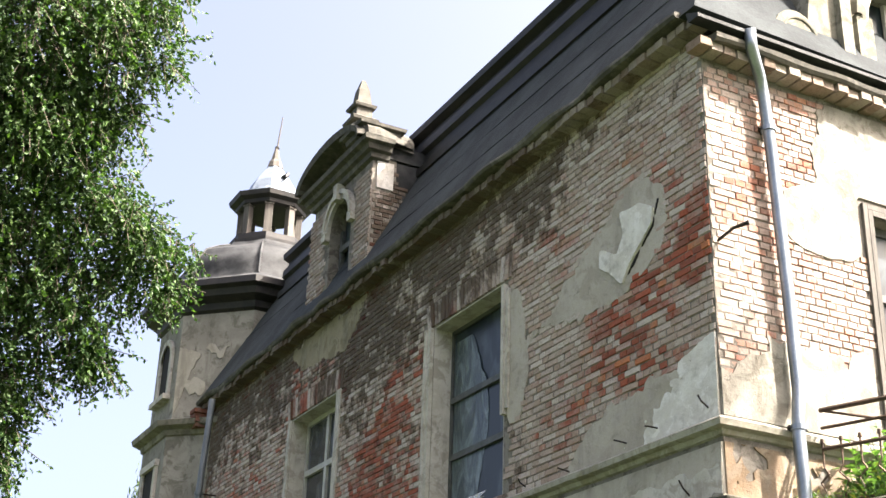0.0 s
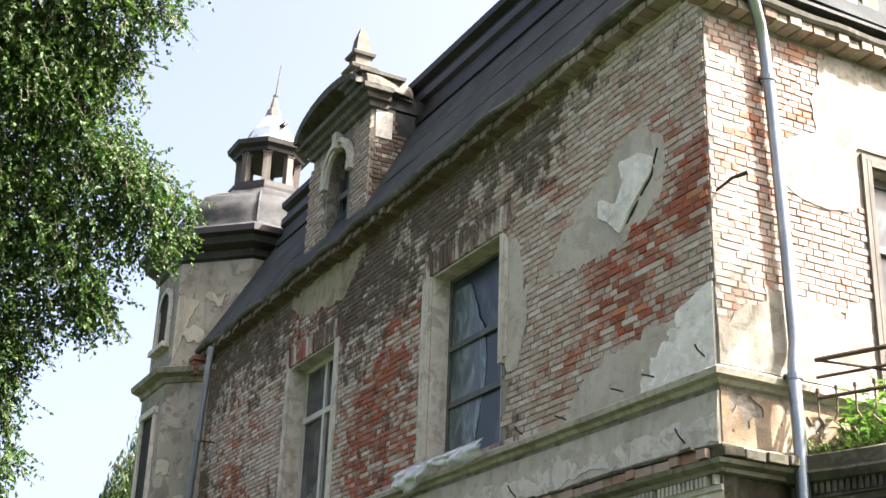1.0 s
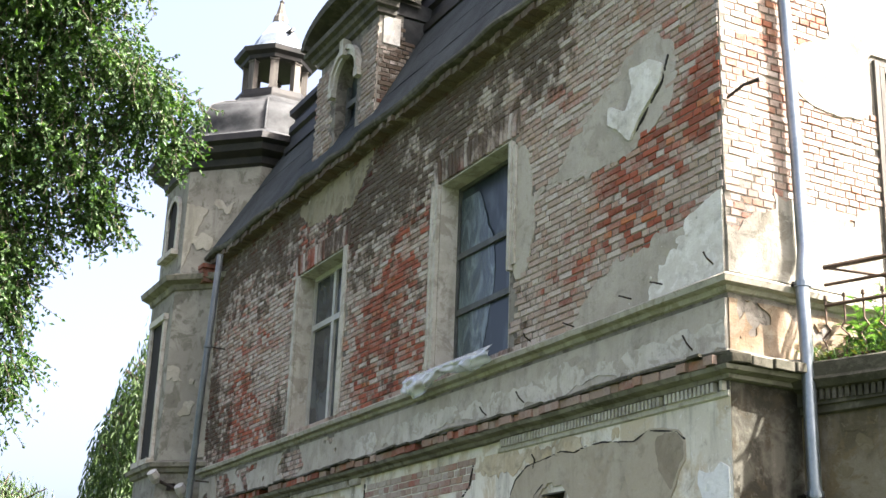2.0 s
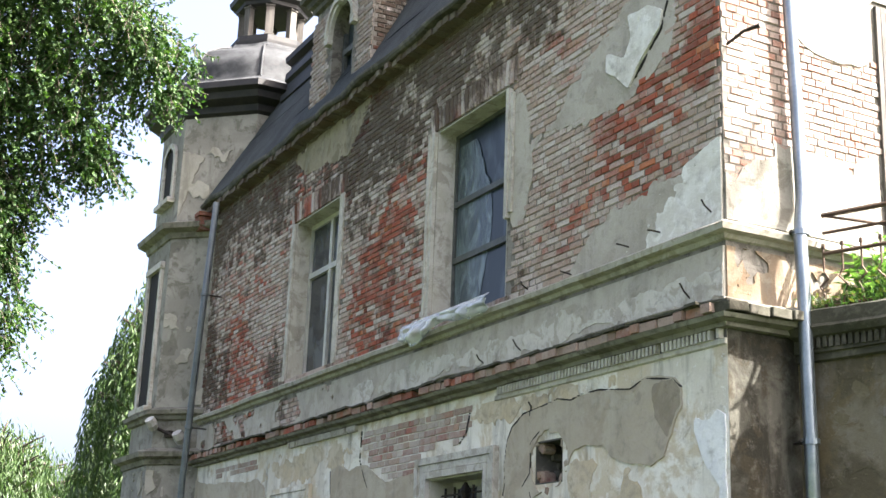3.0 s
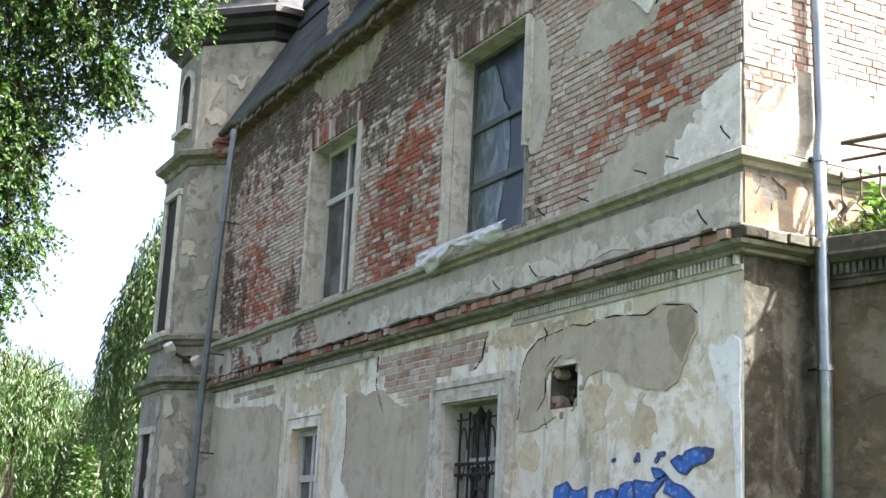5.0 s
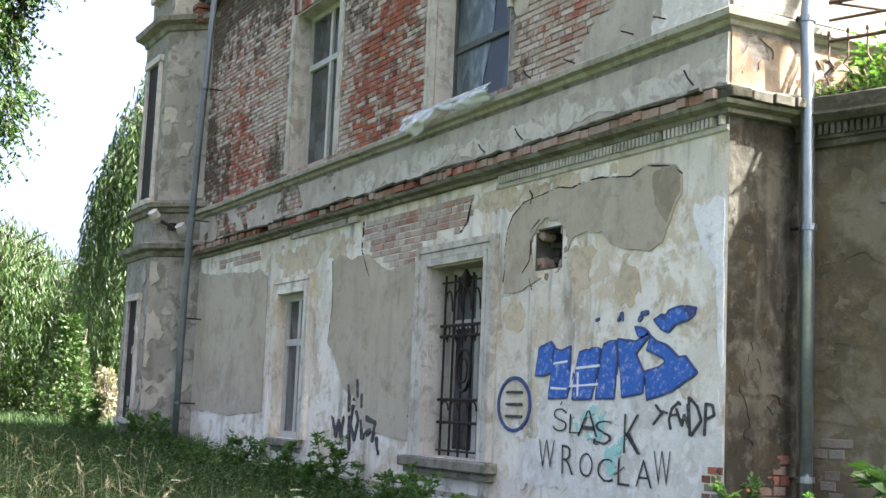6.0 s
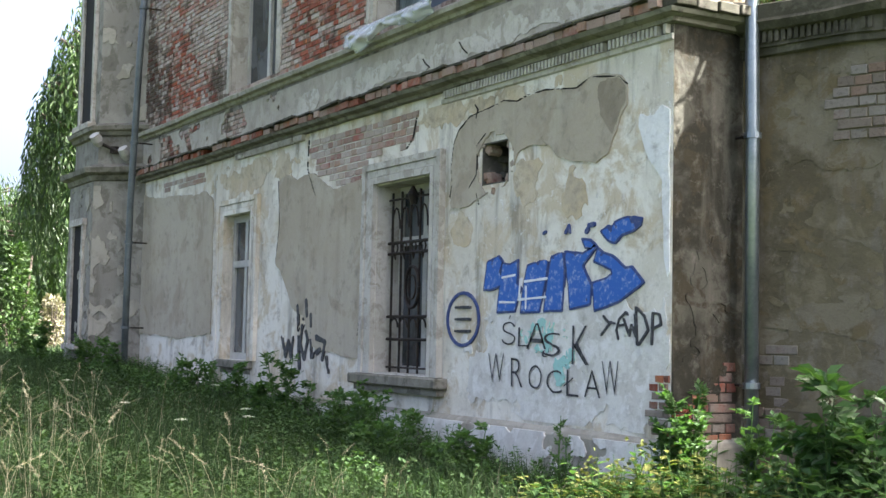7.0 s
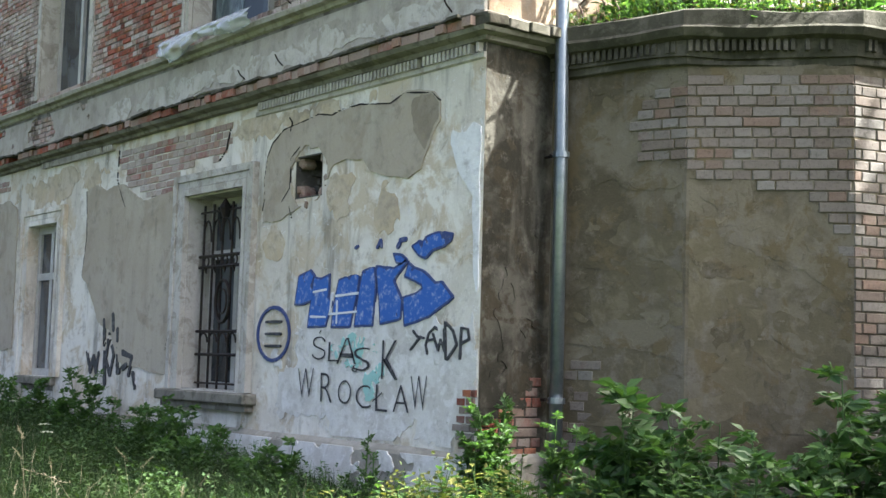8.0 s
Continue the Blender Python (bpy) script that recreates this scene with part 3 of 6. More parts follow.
part("eave_flashing", sweep([(0.12, 6.604), (0.235, 6.605), (0.235, 6.635), (0.10, 6.70), (0.09, 6.695)], [(0, -0.2), (0, 9.0)]), M_LEAD, house, "zinc eave flashing")

# ---- window kinds ----
def window(name, op, plane, depth, bars_v, bars_h, frame_mat, glass, label, fw=0.06, mw=0.045, sill=None):
    """A window in its reveal: casing, mullions, and a pane in each field."""
    u0, u1, v0, v1 = op
    w = part("window", boxes(), frame_mat, house, label)
    put = lambda a, b, c, d, o0, o1: box(bm, a, b, o0, o1, c, d, plane.m)
    bm = bmesh.new()
    o0, o1 = -depth - 0.05, -depth
    put(u0, u0 + fw, v0, v1, o0, o1), put(u1 - fw, u1, v0, v1, o0, o1)
    put(u0 + fw, u1 - fw, v0, v0 + fw, o0, o1), put(u0 + fw, u1 - fw, v1 - fw, v1, o0, o1)
    part("casing", bm, frame_mat, w)
    us = [u0 + fw] + [u0 + (u1 - u0) * k for k in bars_v] + [u1 - fw]
    vs = [v0 + fw] + [v0 + (v1 - v0) * k for k in bars_h] + [v1 - fw]
    for k in us[1:-1]:
        bm = bmesh.new()
        put(k - mw / 2, k + mw / 2, v0 + fw, v1 - fw, o0 + 0.005, o1 + 0.012)
        part("mullion", bm, frame_mat, w)
    for k in vs[1:-1]:
        bm = bmesh.new()
        put(u0 + fw, u1 - fw, k - mw / 2, k + mw / 2, o0 + 0.008, o1 + 0.016)
        part("transom", bm, frame_mat, w)
    for a, b in zip(us, us[1:]):
        for c, d in zip(vs, vs[1:]):
            bm = bmesh.new()
            tilt = random.uniform(-0.006, 0.006)
            put(a + 0.005, b - 0.005, c + 0.005, d - 0.005, o0 + 0.02 + tilt, o0 + 0.026 + tilt)
            part("pane", bm, glass, w)
    return w


def surround(op, plane, left, right, top, out, mat, label, bottom=True, steps=3):
    """A moulded plaster frame round an opening, in steps."""
    u0, u1, v0, v1 = op
    sides = {"jamb": (left, -1), "jamb.001": (right, 1), "head": (top, 0)}
    for key, (size, way) in sides.items():
        if not size:
            continue
        bm = bmesh.new()
        for k in range(steps):
            f0, f1 = k / steps, (k + 1) / steps
            o = out * (0.55 + 0.45 * abs(math.sin(2.1 * k + 0.6)))
            if way < 0:
                box(bm, u0 - left * f1, u0 - left * f0 - 0.004, 0, o, v0, v1 + top * f1, plane.m)
            elif way > 0:
                box(bm, u1 + right * f0 + 0.004, u1 + right * f1, 0, o, v0, v1 + top * f1, plane.m)
            else:
                box(bm, u0 - left * f0, u1 + right * f0, 0, o, v1 + top * f0 + 0.004, v1 + top * f1, plane.m)
        part("window_" + key.split(".")[0], bm, mat, house, label)


window("window", U1, SOUTH, 0.2, [], [0.33, 0.62], M_GREYW, M_GLASS, "tall window behind torn plastic sheet", 0.05, 0.06)
window("window", U2, SOUTH, 0.2, [0.5], [0.66], M_PAINTW, M_GLASS2, "tall casement window with flaking white paint", 0.07, 0.07)
window("window", W1, SOUTH, 0.24, [0.5], [0.7], M_PAINTW, M_GLASS2, "ground-floor window behind an iron grille", 0.07, 0.08)
window("window", W2, SOUTH, 0.09, [0.55], [0.66], M_PAINTW, M_GLASS2, "ground-floor casement window with peeling paint", 0.08, 0.08)
window("window", EWIN, EAST, 0.12, [0.5], [0.66], M_GREYW, M_GLASS, "tall side window in a dark wooden frame", 0.07, 0.06)
def reveal(op, plane, depth, mat):
    """Plaster lining of an opening: two cheeks, the soffit and the inner sill."""
    u0, u1, v0, v1 = op
    for k, (a, b, c, d) in enumerate(((u0, u0 + 0.012, v0 + 0.012, v1 - 0.012), (u1 - 0.012, u1, v0 + 0.012, v1 - 0.012), (u0, u1, v1 - 0.012, v1), (u0, u1, v0, v0 + 0.012))):
        bm = bmesh.new()
        box(bm, a, b, -depth, -0.002, c, d, plane.m)
        part("reveal", bm, mat, house)


reveal(U1, SOUTH, 0.2, M_TRIM)
reveal(U2, SOUTH, 0.2, M_TRIM)
reveal(W1, SOUTH, 0.24, M_TRIM)
# the hole's lining is coloured dark for the shade inside it
reveal(HOLE, SOUTH, 0.33, M_STONE)
surround(U1, SOUTH, 0.15, 0.0, 0.0, 0.05, M_TRIM, "fluted grey plaster window jamb", steps=4)
part("window_surround", boxes((-2.98, -2.93, -0.05, 0, 4.3, 5.55), (-2.925, -2.88, -0.035, 0, 4.35, 5.5)), M_TRIM, house, "broken remnant of fluted jamb")
surround(U2, SOUTH, 0.10, 0.12, 0.0, 0.03, M_TRIM, "worn plaster window jamb", steps=2)
surround(W1, SOUTH, 0.22, 0.2, 0.2, 0.06, M_TRIM, "moulded pale plaster window surround", steps=3)
surround(W2, SOUTH, 0.22, 0.22, 0.19, 0.05, M_PLAST, "crumbling plaster window surround", steps=3)
surround(EWIN, EAST, 0.1, 0.1, 0.1, 0.04, M_OLDWOOD, "dark wooden window surround", steps=2)
for op, out, ex in ((W1, 0.13, 0.3), (W2, 0.06, 0.1)):
    bm = bmesh.new()
    box(bm, op[0] - ex, op[1] + ex, -out, 0.2, op[2] - 0.1, op[2] - 0.005, bevel=0.012)
    box(bm, op[0] - ex + 0.05, op[1] + ex - 0.05, -out + 0.05, 0, op[2] - 0.16, op[2] - 0.1)
    part("window_sill", bm, M_LEDGE, house, "mossy projecting stone sill")
# flat brick arches over the upper windows
for op in (U1, U2):
    bm = bmesh.new()
    rng = random.Random(3)
    u = op[0] - 0.12
    while u < op[1] + 0.1:
        lean = (u - (op[0] + op[1]) / 2) * 0.16
        brick_bm(bm, 0.066, 0.26, 0.018, rng, Matrix.Translation((u, 0, op[3] + 0.01)) @ Matrix.Rotation(lean, 4, "Y") @ SOUTH.m.to_3x3().to_4x4())
        u += 0.078
    bmesh.ops.recalc_face_normals(bm, faces=bm.faces)
    part("flat_arch", bm, M_BRICK, house, "flat arch of upright bricks", kind="stuff")


# ---- iron window grille ----
def grille():
    g = thing("window_grille", "ornate black wrought-iron window grille, lightly rusted", "window grille", (-3.76, -0.02, 0.3))
    def bar(pts, r, name="bar", sides=6):
        bm = bmesh.new()
        tube(bm, [(x + 3.76, y + 0.02, z - 0.3) for x, y, z in pts], r, sides)
        part(name, bm, M_IRON, g)
    y = 0.11
    xs = [-4.2 + 0.178 * i for i in range(6)]
    for x in xs:
        bar([(x, y, 0.31), (x, y, 2.0)], 0.012, "upright")
    for z in (0.36, 0.62, 0.83, 1.42, 1.52, 1.93):
        bar([(-4.25, y - 0.01, z), (-3.27, y - 0.01, z)], 0.015 if z in (0.62, 0.83, 1.42, 1.52) else 0.01, "crossbar")
    for a, b in zip(xs, xs[1:]):
        c = (a + b) / 2
        bar([(c + 0.075 * math.cos(t), y - 0.012, 0.73 + 0.085 * math.sin(t)) for t in np.linspace(0, math.pi, 7)], 0.009, "scroll")
        bar([(c + 0.045 * math.cos(t), y - 0.012, 1.47 + 0.045 * math.sin(t)) for t in np.linspace(0, 2 * math.pi, 9)], 0.008, "ring")
        bar([(c + 0.075 * math.cos(t), y - 0.012, 1.65 + 0.2 * math.sin(t)) for t in np.linspace(0, math.pi, 9)], 0.009, "arch")
        bar([(c, y - 0.012, 1.36), (c, y - 0.02, 1.42)], [0.004, 0.02], "finial")
    bar([(-3.76 + 0.13 * math.cos(t), y - 0.02, 1.1 + 0.19 * math.sin(t)) for t in np.linspace(0, 2 * math.pi, 21)], 0.017, "oval")
    bar([(-3.76 + 0.07 * math.cos(t), y - 0.02, 1.1 + 0.11 * math.sin(t)) for t in np.linspace(0, 2 * math.pi, 17)], 0.009, "oval")
    bar([(-3.76, y - 0.02, 1.86), (-3.76, y - 0.03, 1.95), (-3.76, y - 0.03, 2.03)], [0.03, 0.055, 0.01], "finial", 8)


grille()

# ---- dormer on the long front ----
def arch_pts(cx, z, r, n=12, rise=1.0):
    return [(cx + r * math.cos(a), z + rise * r * math.sin(a)) for a in (math.pi * k / n for k in range(n + 1))]


def arched_slab(x0, x1, z0, z1, cx, w, spring, y0, y1, bottom, rise=1.0):
    """A slab in the xz plane with a round-headed opening."""
    bm = bmesh.new()
    arc = arch_pts(cx, spring, w / 2, 12, rise)
    inner = [(cx + w / 2, bottom)] + arc + [(cx - w / 2, bottom)]
    outer = [(x1, bottom)]
    for x, z in arc:
        t = (x - (cx - w / 2)) / w
        outer.append((x0 + (x1 - x0) * t, z1) if 0.02 < t < 0.98 else ((x1, z1) if t > 0.5 else (x0, z1)))
    outer.append((x0, bottom))
    def ring(pts, y):
        return [bm.verts.new((x, y, z)) for x, z in pts]
    a, b, c, d = ring(inner, y0), ring(outer, y0), ring(inner, y1), ring(outer, y1)
    for i in range(len(a) - 1):
        bm.faces.new((a[i], a[i + 1], b[i + 1], b[i]))
        bm.faces.new((c[i], d[i], d[i + 1], c[i + 1]))
        bm.faces.new((a[i], c[i], c[i + 1], a[i + 1]))
        bm.faces.new((b[i], b[i + 1], d[i + 1], d[i]))
    if bottom > z0:
        box(bm, x0, x1, y0, y1, z0, bottom)
    bmesh.ops.recalc_face_normals(bm, faces=bm.faces)
    return bm


DX0, DX1 = -8.02, -6.22
DC = (DX0 + DX1) / 2
dormer = part("dormer", arched_slab(DX0, DX1, 6.62, 8.42, DC, 0.66, 7.85, -0.02, 0.3, 6.98), M_MORTAR, house, "brick dormer with a curved pediment and finial")
for a in (DX0, DX1 - 0.2):
    part("dormer_cheek", boxes((a, a + 0.2, 0.3, 1.5, 6.6, 8.4)), M_LEAD, dormer, "sheet-clad dormer cheek")
part("dormer_roof", boxes((DX0 - 0.02, DX1 + 0.02, 0.0, 1.6, 8.42, 8.62)), M_LEAD, dormer)
part("dormer_cheek_plaster", boxes((DX1 + 0.001, DX1 + 0.018, 0.04, 0.26, 8.0, 8.36)), M_WHITE, dormer, "patch of white plaster")
part("cornice", sweep([(0, 8.36), (0.05, 8.38), (0.06, 8.44), (0.11, 8.46), (0.13, 8.52), (0.19, 8.54), (0.2, 8.60), (0, 8.62)],
                      [(DX0, 0.3), (DX0, -0.02), (DX1, -0.02), (DX1, 0.18)]), M_STONE, dormer, "heavy moulded dormer cornice")
# curved pediment
bm = bmesh.new()
prof = [(0.0, -0.05), (0.26, -0.03), (0.28, 0.06), (0.18, 0.09), (0.16, 0.16), (0.0, 0.17)]
def ped(a):
    return DC + 0.97 * math.cos(a), 8.60 + 0.30 * math.sin(a)
rows = []
for k in range(15):
    a = math.pi * k / 14
    x, z = ped(a)
    rows.append([bm.verts.new((x + (q * 0.8) * math.cos(a), -0.02 - o, z + q * math.sin(a))) for o, q in prof] + [bm.verts.new((x, 0.5, z - 0.05)), bm.verts.new((x, 0.5, z + 0.17 * math.sin(a)))])
for a, b in zip(rows, rows[1:]):
    for k in range(5):
        bm.faces.new((a[k], b[k], b[k + 1], a[k + 1]))
    bm.faces.new((a[5], b[5], b[7], a[7]))
    bm.faces.new((a[0], a[6], b[6], b[0]))
part("pediment_arch", bm, M_STONE, dormer, "curved grey pediment moulding")
bm = bmesh.new()
f = [bm.verts.new((x, -0.06, z)) for x, z in (ped(math.pi * k / 14) for k in range(15))]
bm.faces.new(f)
b2 = [bm.verts.new((v.co.x, 0.45, v.co.z)) for v in f]
for k in range(14):
    bm.faces.new((f[k], f[k + 1], b2[k + 1], b2[k]))
part("tympanum", bm, M_STONE, dormer)
# block on the cornice's end and the stepped finial
part("cornice_block", sweep([(0, 8.6), (0.08, 8.61), (0.09, 8.66), (0.13, 8.68), (0.14, 8.74), (0.19, 8.76), (0.2, 8.80), (0, 8.84)],
                            [(DX1 - 0.3, -0.08), (DX1 - 0.03, -0.08), (DX1 - 0.03, 0.15), (DX1 - 0.3, 0.15)], closed=True), M_STONE, dormer, "moulded corner block")
FX, FY, FZ = -7.4, 0.28, 9.2
bm = bmesh.new()
rings = [[bm.verts.new((FX + 0.68 * a * i, FY + 0.68 * a * j, FZ + z)) for i, j in ((-1, -1), (1, -1), (1, 1), (-1, 1))]
         for z, a in ((-0.25, 0.20), (0.3, 0.17), (0.302, 0.26), (0.34, 0.28), (0.38, 0.2), (0.382, 0.17), (0.52, 0.16), (0.522, 0.22), (0.56, 0.24), (0.6, 0.16), (0.602, 0.15), (0.82, 0.11), (0.98, 0.04))]
for lo, hi in zip(rings, rings[1:]):
    for k in range(4):
        bm.faces.new((lo[k], lo[(k + 1) % 4], hi[(k + 1) % 4], hi[k]))
bm.faces.new(rings[-1])
bm.faces.new(rings[0][::-1])
part("finial", bm, M_STONE, dormer, "stepped stone finial")
# arch moulding, keystone, glazing
bm = bmesh.new()
for r0, r1, o in ((0.33, 0.39, 0.05), (0.39, 0.45, 0.08)):
    pts0, pts1 = arch_pts(DC, 7.85, r0), arch_pts(DC, 7.85, r1)
    A = [bm.verts.new((x, -0.02 - o, z)) for x, z in pts0]
    B = [bm.verts.new((x, -0.02 - o, z)) for x, z in pts1]
    C = [bm.verts.new((x, -0.02, z)) for x, z in pts1]
    D = [bm.verts.new((x, -0.02, z)) for x, z in pts0]
    for k in range(12):
        bm.faces.new((A[k], A[k + 1], B[k + 1], B[k]))
        bm.faces.new((B[k], B[k + 1], C[k + 1], C[k]))
        bm.faces.new((D[k], D[k + 1], A[k + 1], A[k]))
box(bm, DC - 0.46, DC - 0.34, -0.09, -0.02, 7.74, 7.86)
box(bm, DC + 0.34, DC + 0.46, -0.09, -0.02, 7.74, 7.86)
box(bm, DC - 0.06, DC + 0.06, -0.13, -0.02, 8.16, 8.38)
part("arch_moulding", bm, M_TRIM, dormer, "round-arched plaster moulding with keystone")
bm = bmesh.new()
box(bm, DC - 0.33, DC - 0.27, 0.12, 0.17, 6.98, 7.9), box(bm, DC + 0.27, DC + 0.33, 0.12, 0.17, 6.98, 7.9)
box(bm, DC - 0.03, DC + 0.03, 0.12, 0.17, 6.98, 7.62), box(bm, DC - 0.33, DC + 0.33, 0.115, 0.175, 7.60, 7.68), box(bm, DC - 0.33, DC + 0.33, 0.12, 0.17, 6.98, 7.04)
part("dormer_window", bm, M_GREYW, dormer, "grey wooden dormer window")
part("pane", boxes((DC - 0.33, DC + 0.33, 0.18, 0.186, 6.98, 8.18)), M_GLASS, dormer)
part("attic_dark", boxes((DX0 + 0.2, DX1 - 0.2, 1.2, 1.3, 6.62, 8.4)), M_DARK, dormer)

# ---- dormer on the sunlit side, only its near half and scroll in view ----
EDY0, EDY1 = 1.4, 3.6
edorm = part("side_dormer", wall(EAST, EDY0, EDY1, 6.62, 8.9, [(1.86, 2.6, 6.7, 7.75)], 0.3), M_LEDGE, house, "stuccoed side dormer with scroll volute")
bm = bmesh.new()
for r0, r1, o in ((0.43, 0.5, 0.06), (0.5, 0.6, 0.1)):
    for k in range(12):
        a, b = math.pi * k / 12, math.pi * (k + 1) / 12
        q = [bm.verts.new(EAST.at(2.23 + r * math.cos(t), 7.35 + r * math.sin(t), o)) for r, t in ((r0, a), (r1, a), (r1, b), (r0, b))]
        bm.faces.new(q)
        q = [bm.verts.new(EAST.at(2.23 + r1 * math.cos(t), 7.35 + r1 * math.sin(t), d)) for t, d in ((a, o), (a, 0), (b, 0), (b, o))]
        bm.faces.new(q)
box(bm, 1.64, 1.82, 0, 0.08, 6.64, 7.35, EAST.m)
part("arch_moulding", bm, M_LEDGE, edorm)
part("pilaster", boxes((0.0, 0.10, 1.44, 1.56, 6.62, 8.9)), M_LEDGE, edorm)
part("side_window", boxes((-0.16, -0.12, 1.86, 1.93, 6.7, 7.75), (-0.16, -0.12, 2.2, 2.26, 6.7, 7.75), (-0.16, -0.12, 1.93, 2.6, 7.2, 7.27)), M_PAINTW, edorm)
part("pane", boxes((-0.19, -0.18, 1.86, 2.6, 6.7, 7.75)), M_GLASS, edorm)
bm = bmesh.new()                                # scroll: a disc with a raised spiral and a sloping tail
tube(bm, [(0.0 + d, 0.98, 6.92) for d in (-0.25, 0.05)], 0.24, 24)
tube(bm, [(0.05, 0.98 + (0.215 - 0.024 * t) * math.cos(t), 6.92 + (0.215 - 0.024 * t) * math.sin(t)) for t in np.linspace(-1.6, 7.5, 40)], 0.014, 6)
vs = [(0.95, 6.62), (1.46, 6.62), (1.46, 8.6), (1.22, 8.1), (1.2, 7.6), (1.12, 7.1)]
a, b = [bm.verts.new((0.03, y, z)) for y, z in vs], [bm.verts.new((-0.25, y, z)) for y, z in vs]
bm.faces.new(a)
for k in range(len(vs)):
    bm.faces.new((a[k], b[k], b[(k + 1) % len(vs)], a[(k + 1) % len(vs)]))
bmesh.ops.recalc_face_normals(bm, faces=bm.faces)
part("volute", bm, M_LEDGE, edorm, "plaster scroll volute")

# ---- turret at the far corner ----
TX, TY = -12.9, 1.0
turret = thing("turret", "octagonal plastered corner turret with sheet-metal dome", "turret", (TX, TY, 0))


def octagon(r, turn=22.5):
    return [(r * math.cos(radians(turn + 45 * k)), r * math.sin(radians(turn + 45 * k))) for k in range(8)]


def drum(r, z0, z1, mat, name, label="", r2=None):
    bm = bmesh.new()
    lo = [bm.verts.new((x, y, z0)) for x, y in octagon(r)]
    hi = [bm.verts.new((x, y, z1)) for x, y in octagon(r2 or r)]
    for k in range(8):
        bm.faces.new((lo[k], lo[(k + 1) % 8], hi[(k + 1) % 8], hi[k]))
    bm.faces.new(hi)
    bm.faces.new(lo[::-1])
    return part(name, bm, mat, turret, label)


drum(1.72, -0.9, 2.95, M_TURRET, "turret_base", "peeling grey turret base")
drum(1.66, 2.95, 6.45, M_TURRET, "turret_wall", "stained pale plaster turret wall")
drum(1.60, 6.45, 8.35, M_TURRET, "turret_wall", "stained pale plaster turret wall")
for z, r, s in ((2.95, 1.70, 1.0), (3.58, 1.66, 0.75), (6.40, 1.64, 1.15)):
    part("string_course", sweep([(0, z - 0.14 * s), (0.05, z - 0.12 * s), (0.07, z - 0.05 * s), (0.16 * s, z - 0.02), (0.18 * s, z + 0.05 * s), (0, z + 0.12 * s)], octagon(r), True), M_LEDGE, turret, "grey moulded string course")
part("eave_cornice", sweep([(0, 8.22), (0.06, 8.26), (0.08, 8.36), (0.24, 8.42), (0.27, 8.52), (0.36, 8.56), (0.36, 8.66), (0.1, 8.74)], octagon(1.6), True), M_TAR, turret, "dark moulded turret cornice")
# bell-shaped dome
bm = bmesh.new()
rings = []
for r, z in ((1.9, 8.66), (1.72, 8.80), (1.55, 8.86), (1.50, 9.0), (1.45, 9.25), (1.30, 9.48), (1.05, 9.62), (0.82, 9.72), (0.74, 9.82)):
    rings.append([bm.verts.new((x, y, z)) for x, y in octagon(r)])
for a, b in zip(rings, rings[1:]):
    for k in range(8):
        bm.faces.new((a[k], a[(k + 1) % 8], b[(k + 1) % 8], b[k]))
bmesh.ops.subdivide_edges(bm, edges=bm.edges, cuts=2, use_grid_fill=True)
for v in bm.verts:
    v.co += Vector((v.co.x, v.co.y, 0)).normalized() * (0.04 * noise.noise(v.co * 2.3) + 0.03 * noise.noise(v.co * 5.1))
dome = part("dome", bm, M_LEAD, turret, "dented grey sheet-metal dome", smooth=True)
for k in range(8):
    bm = bmesh.new()
    tube(bm, [(r * math.cos(radians(22.5 + 45 * k)), r * math.sin(radians(22.5 + 45 * k)), z + 0.01) for r, z in ((1.55, 8.87), (1.45, 9.26), (1.30, 9.48), (1.05, 9.63), (0.82, 9.73))], 0.018, 5)
    part("seam", bm, M_LEAD, dome)
# lantern
part("lantern_base", sweep([(0, 9.78), (0.10, 9.8), (0.11, 9.88), (0.05, 9.9), (0.05, 10.0), (0, 10.02), (-0.5, 10.02)], octagon(0.62), True), M_TAR, turret, "moulded lantern base")
post = boxes((-0.065, 0.065, -0.05, 0.05, 0, 0.62), (-0.08, 0.08, -0.065, 0.065, 0, 0.05), (-0.08, 0.08, -0.065, 0.065, 0.54, 0.6))
me = mesh_of("post", post, M_OLDWOOD)
for x, y in octagon(0.50):
    ob = new("post", me)
    ob.parent = turret
    ob.matrix_local = Matrix.Translation((x, y, 10.02)) @ Matrix.Rotation(math.atan2(y, x) + math.pi / 2, 4, "Z")
part("lantern_cornice", sweep([(-0.5, 10.58), (0, 10.58), (0.05, 10.6), (0.06, 10.66), (0.15, 10.7), (0.17, 10.78), (0.0, 10.84), (-0.3, 10.88)], octagon(0.55), True), M_TAR, turret, "dark lantern cornice")
bm = bmesh.new()
rings = []
for r, z in ((0.50, 10.84), (0.44, 11.0), (0.38, 11.15), (0.27, 11.32), (0.15, 11.48), (0.10, 11.58)):
    rings.append([bm.verts.new((x, y, z)) for x, y in octagon(r)])
for a, b in zip(rings, rings[1:]):
    for k in range(8):
        bm.faces.new((a[k], a[(k + 1) % 8], b[(k + 1) % 8], b[k]))
cap = part("spire_roof", bm, M_SHINGLE, turret, "bluish scale-shingled spire roof")
bm = bmesh.new()
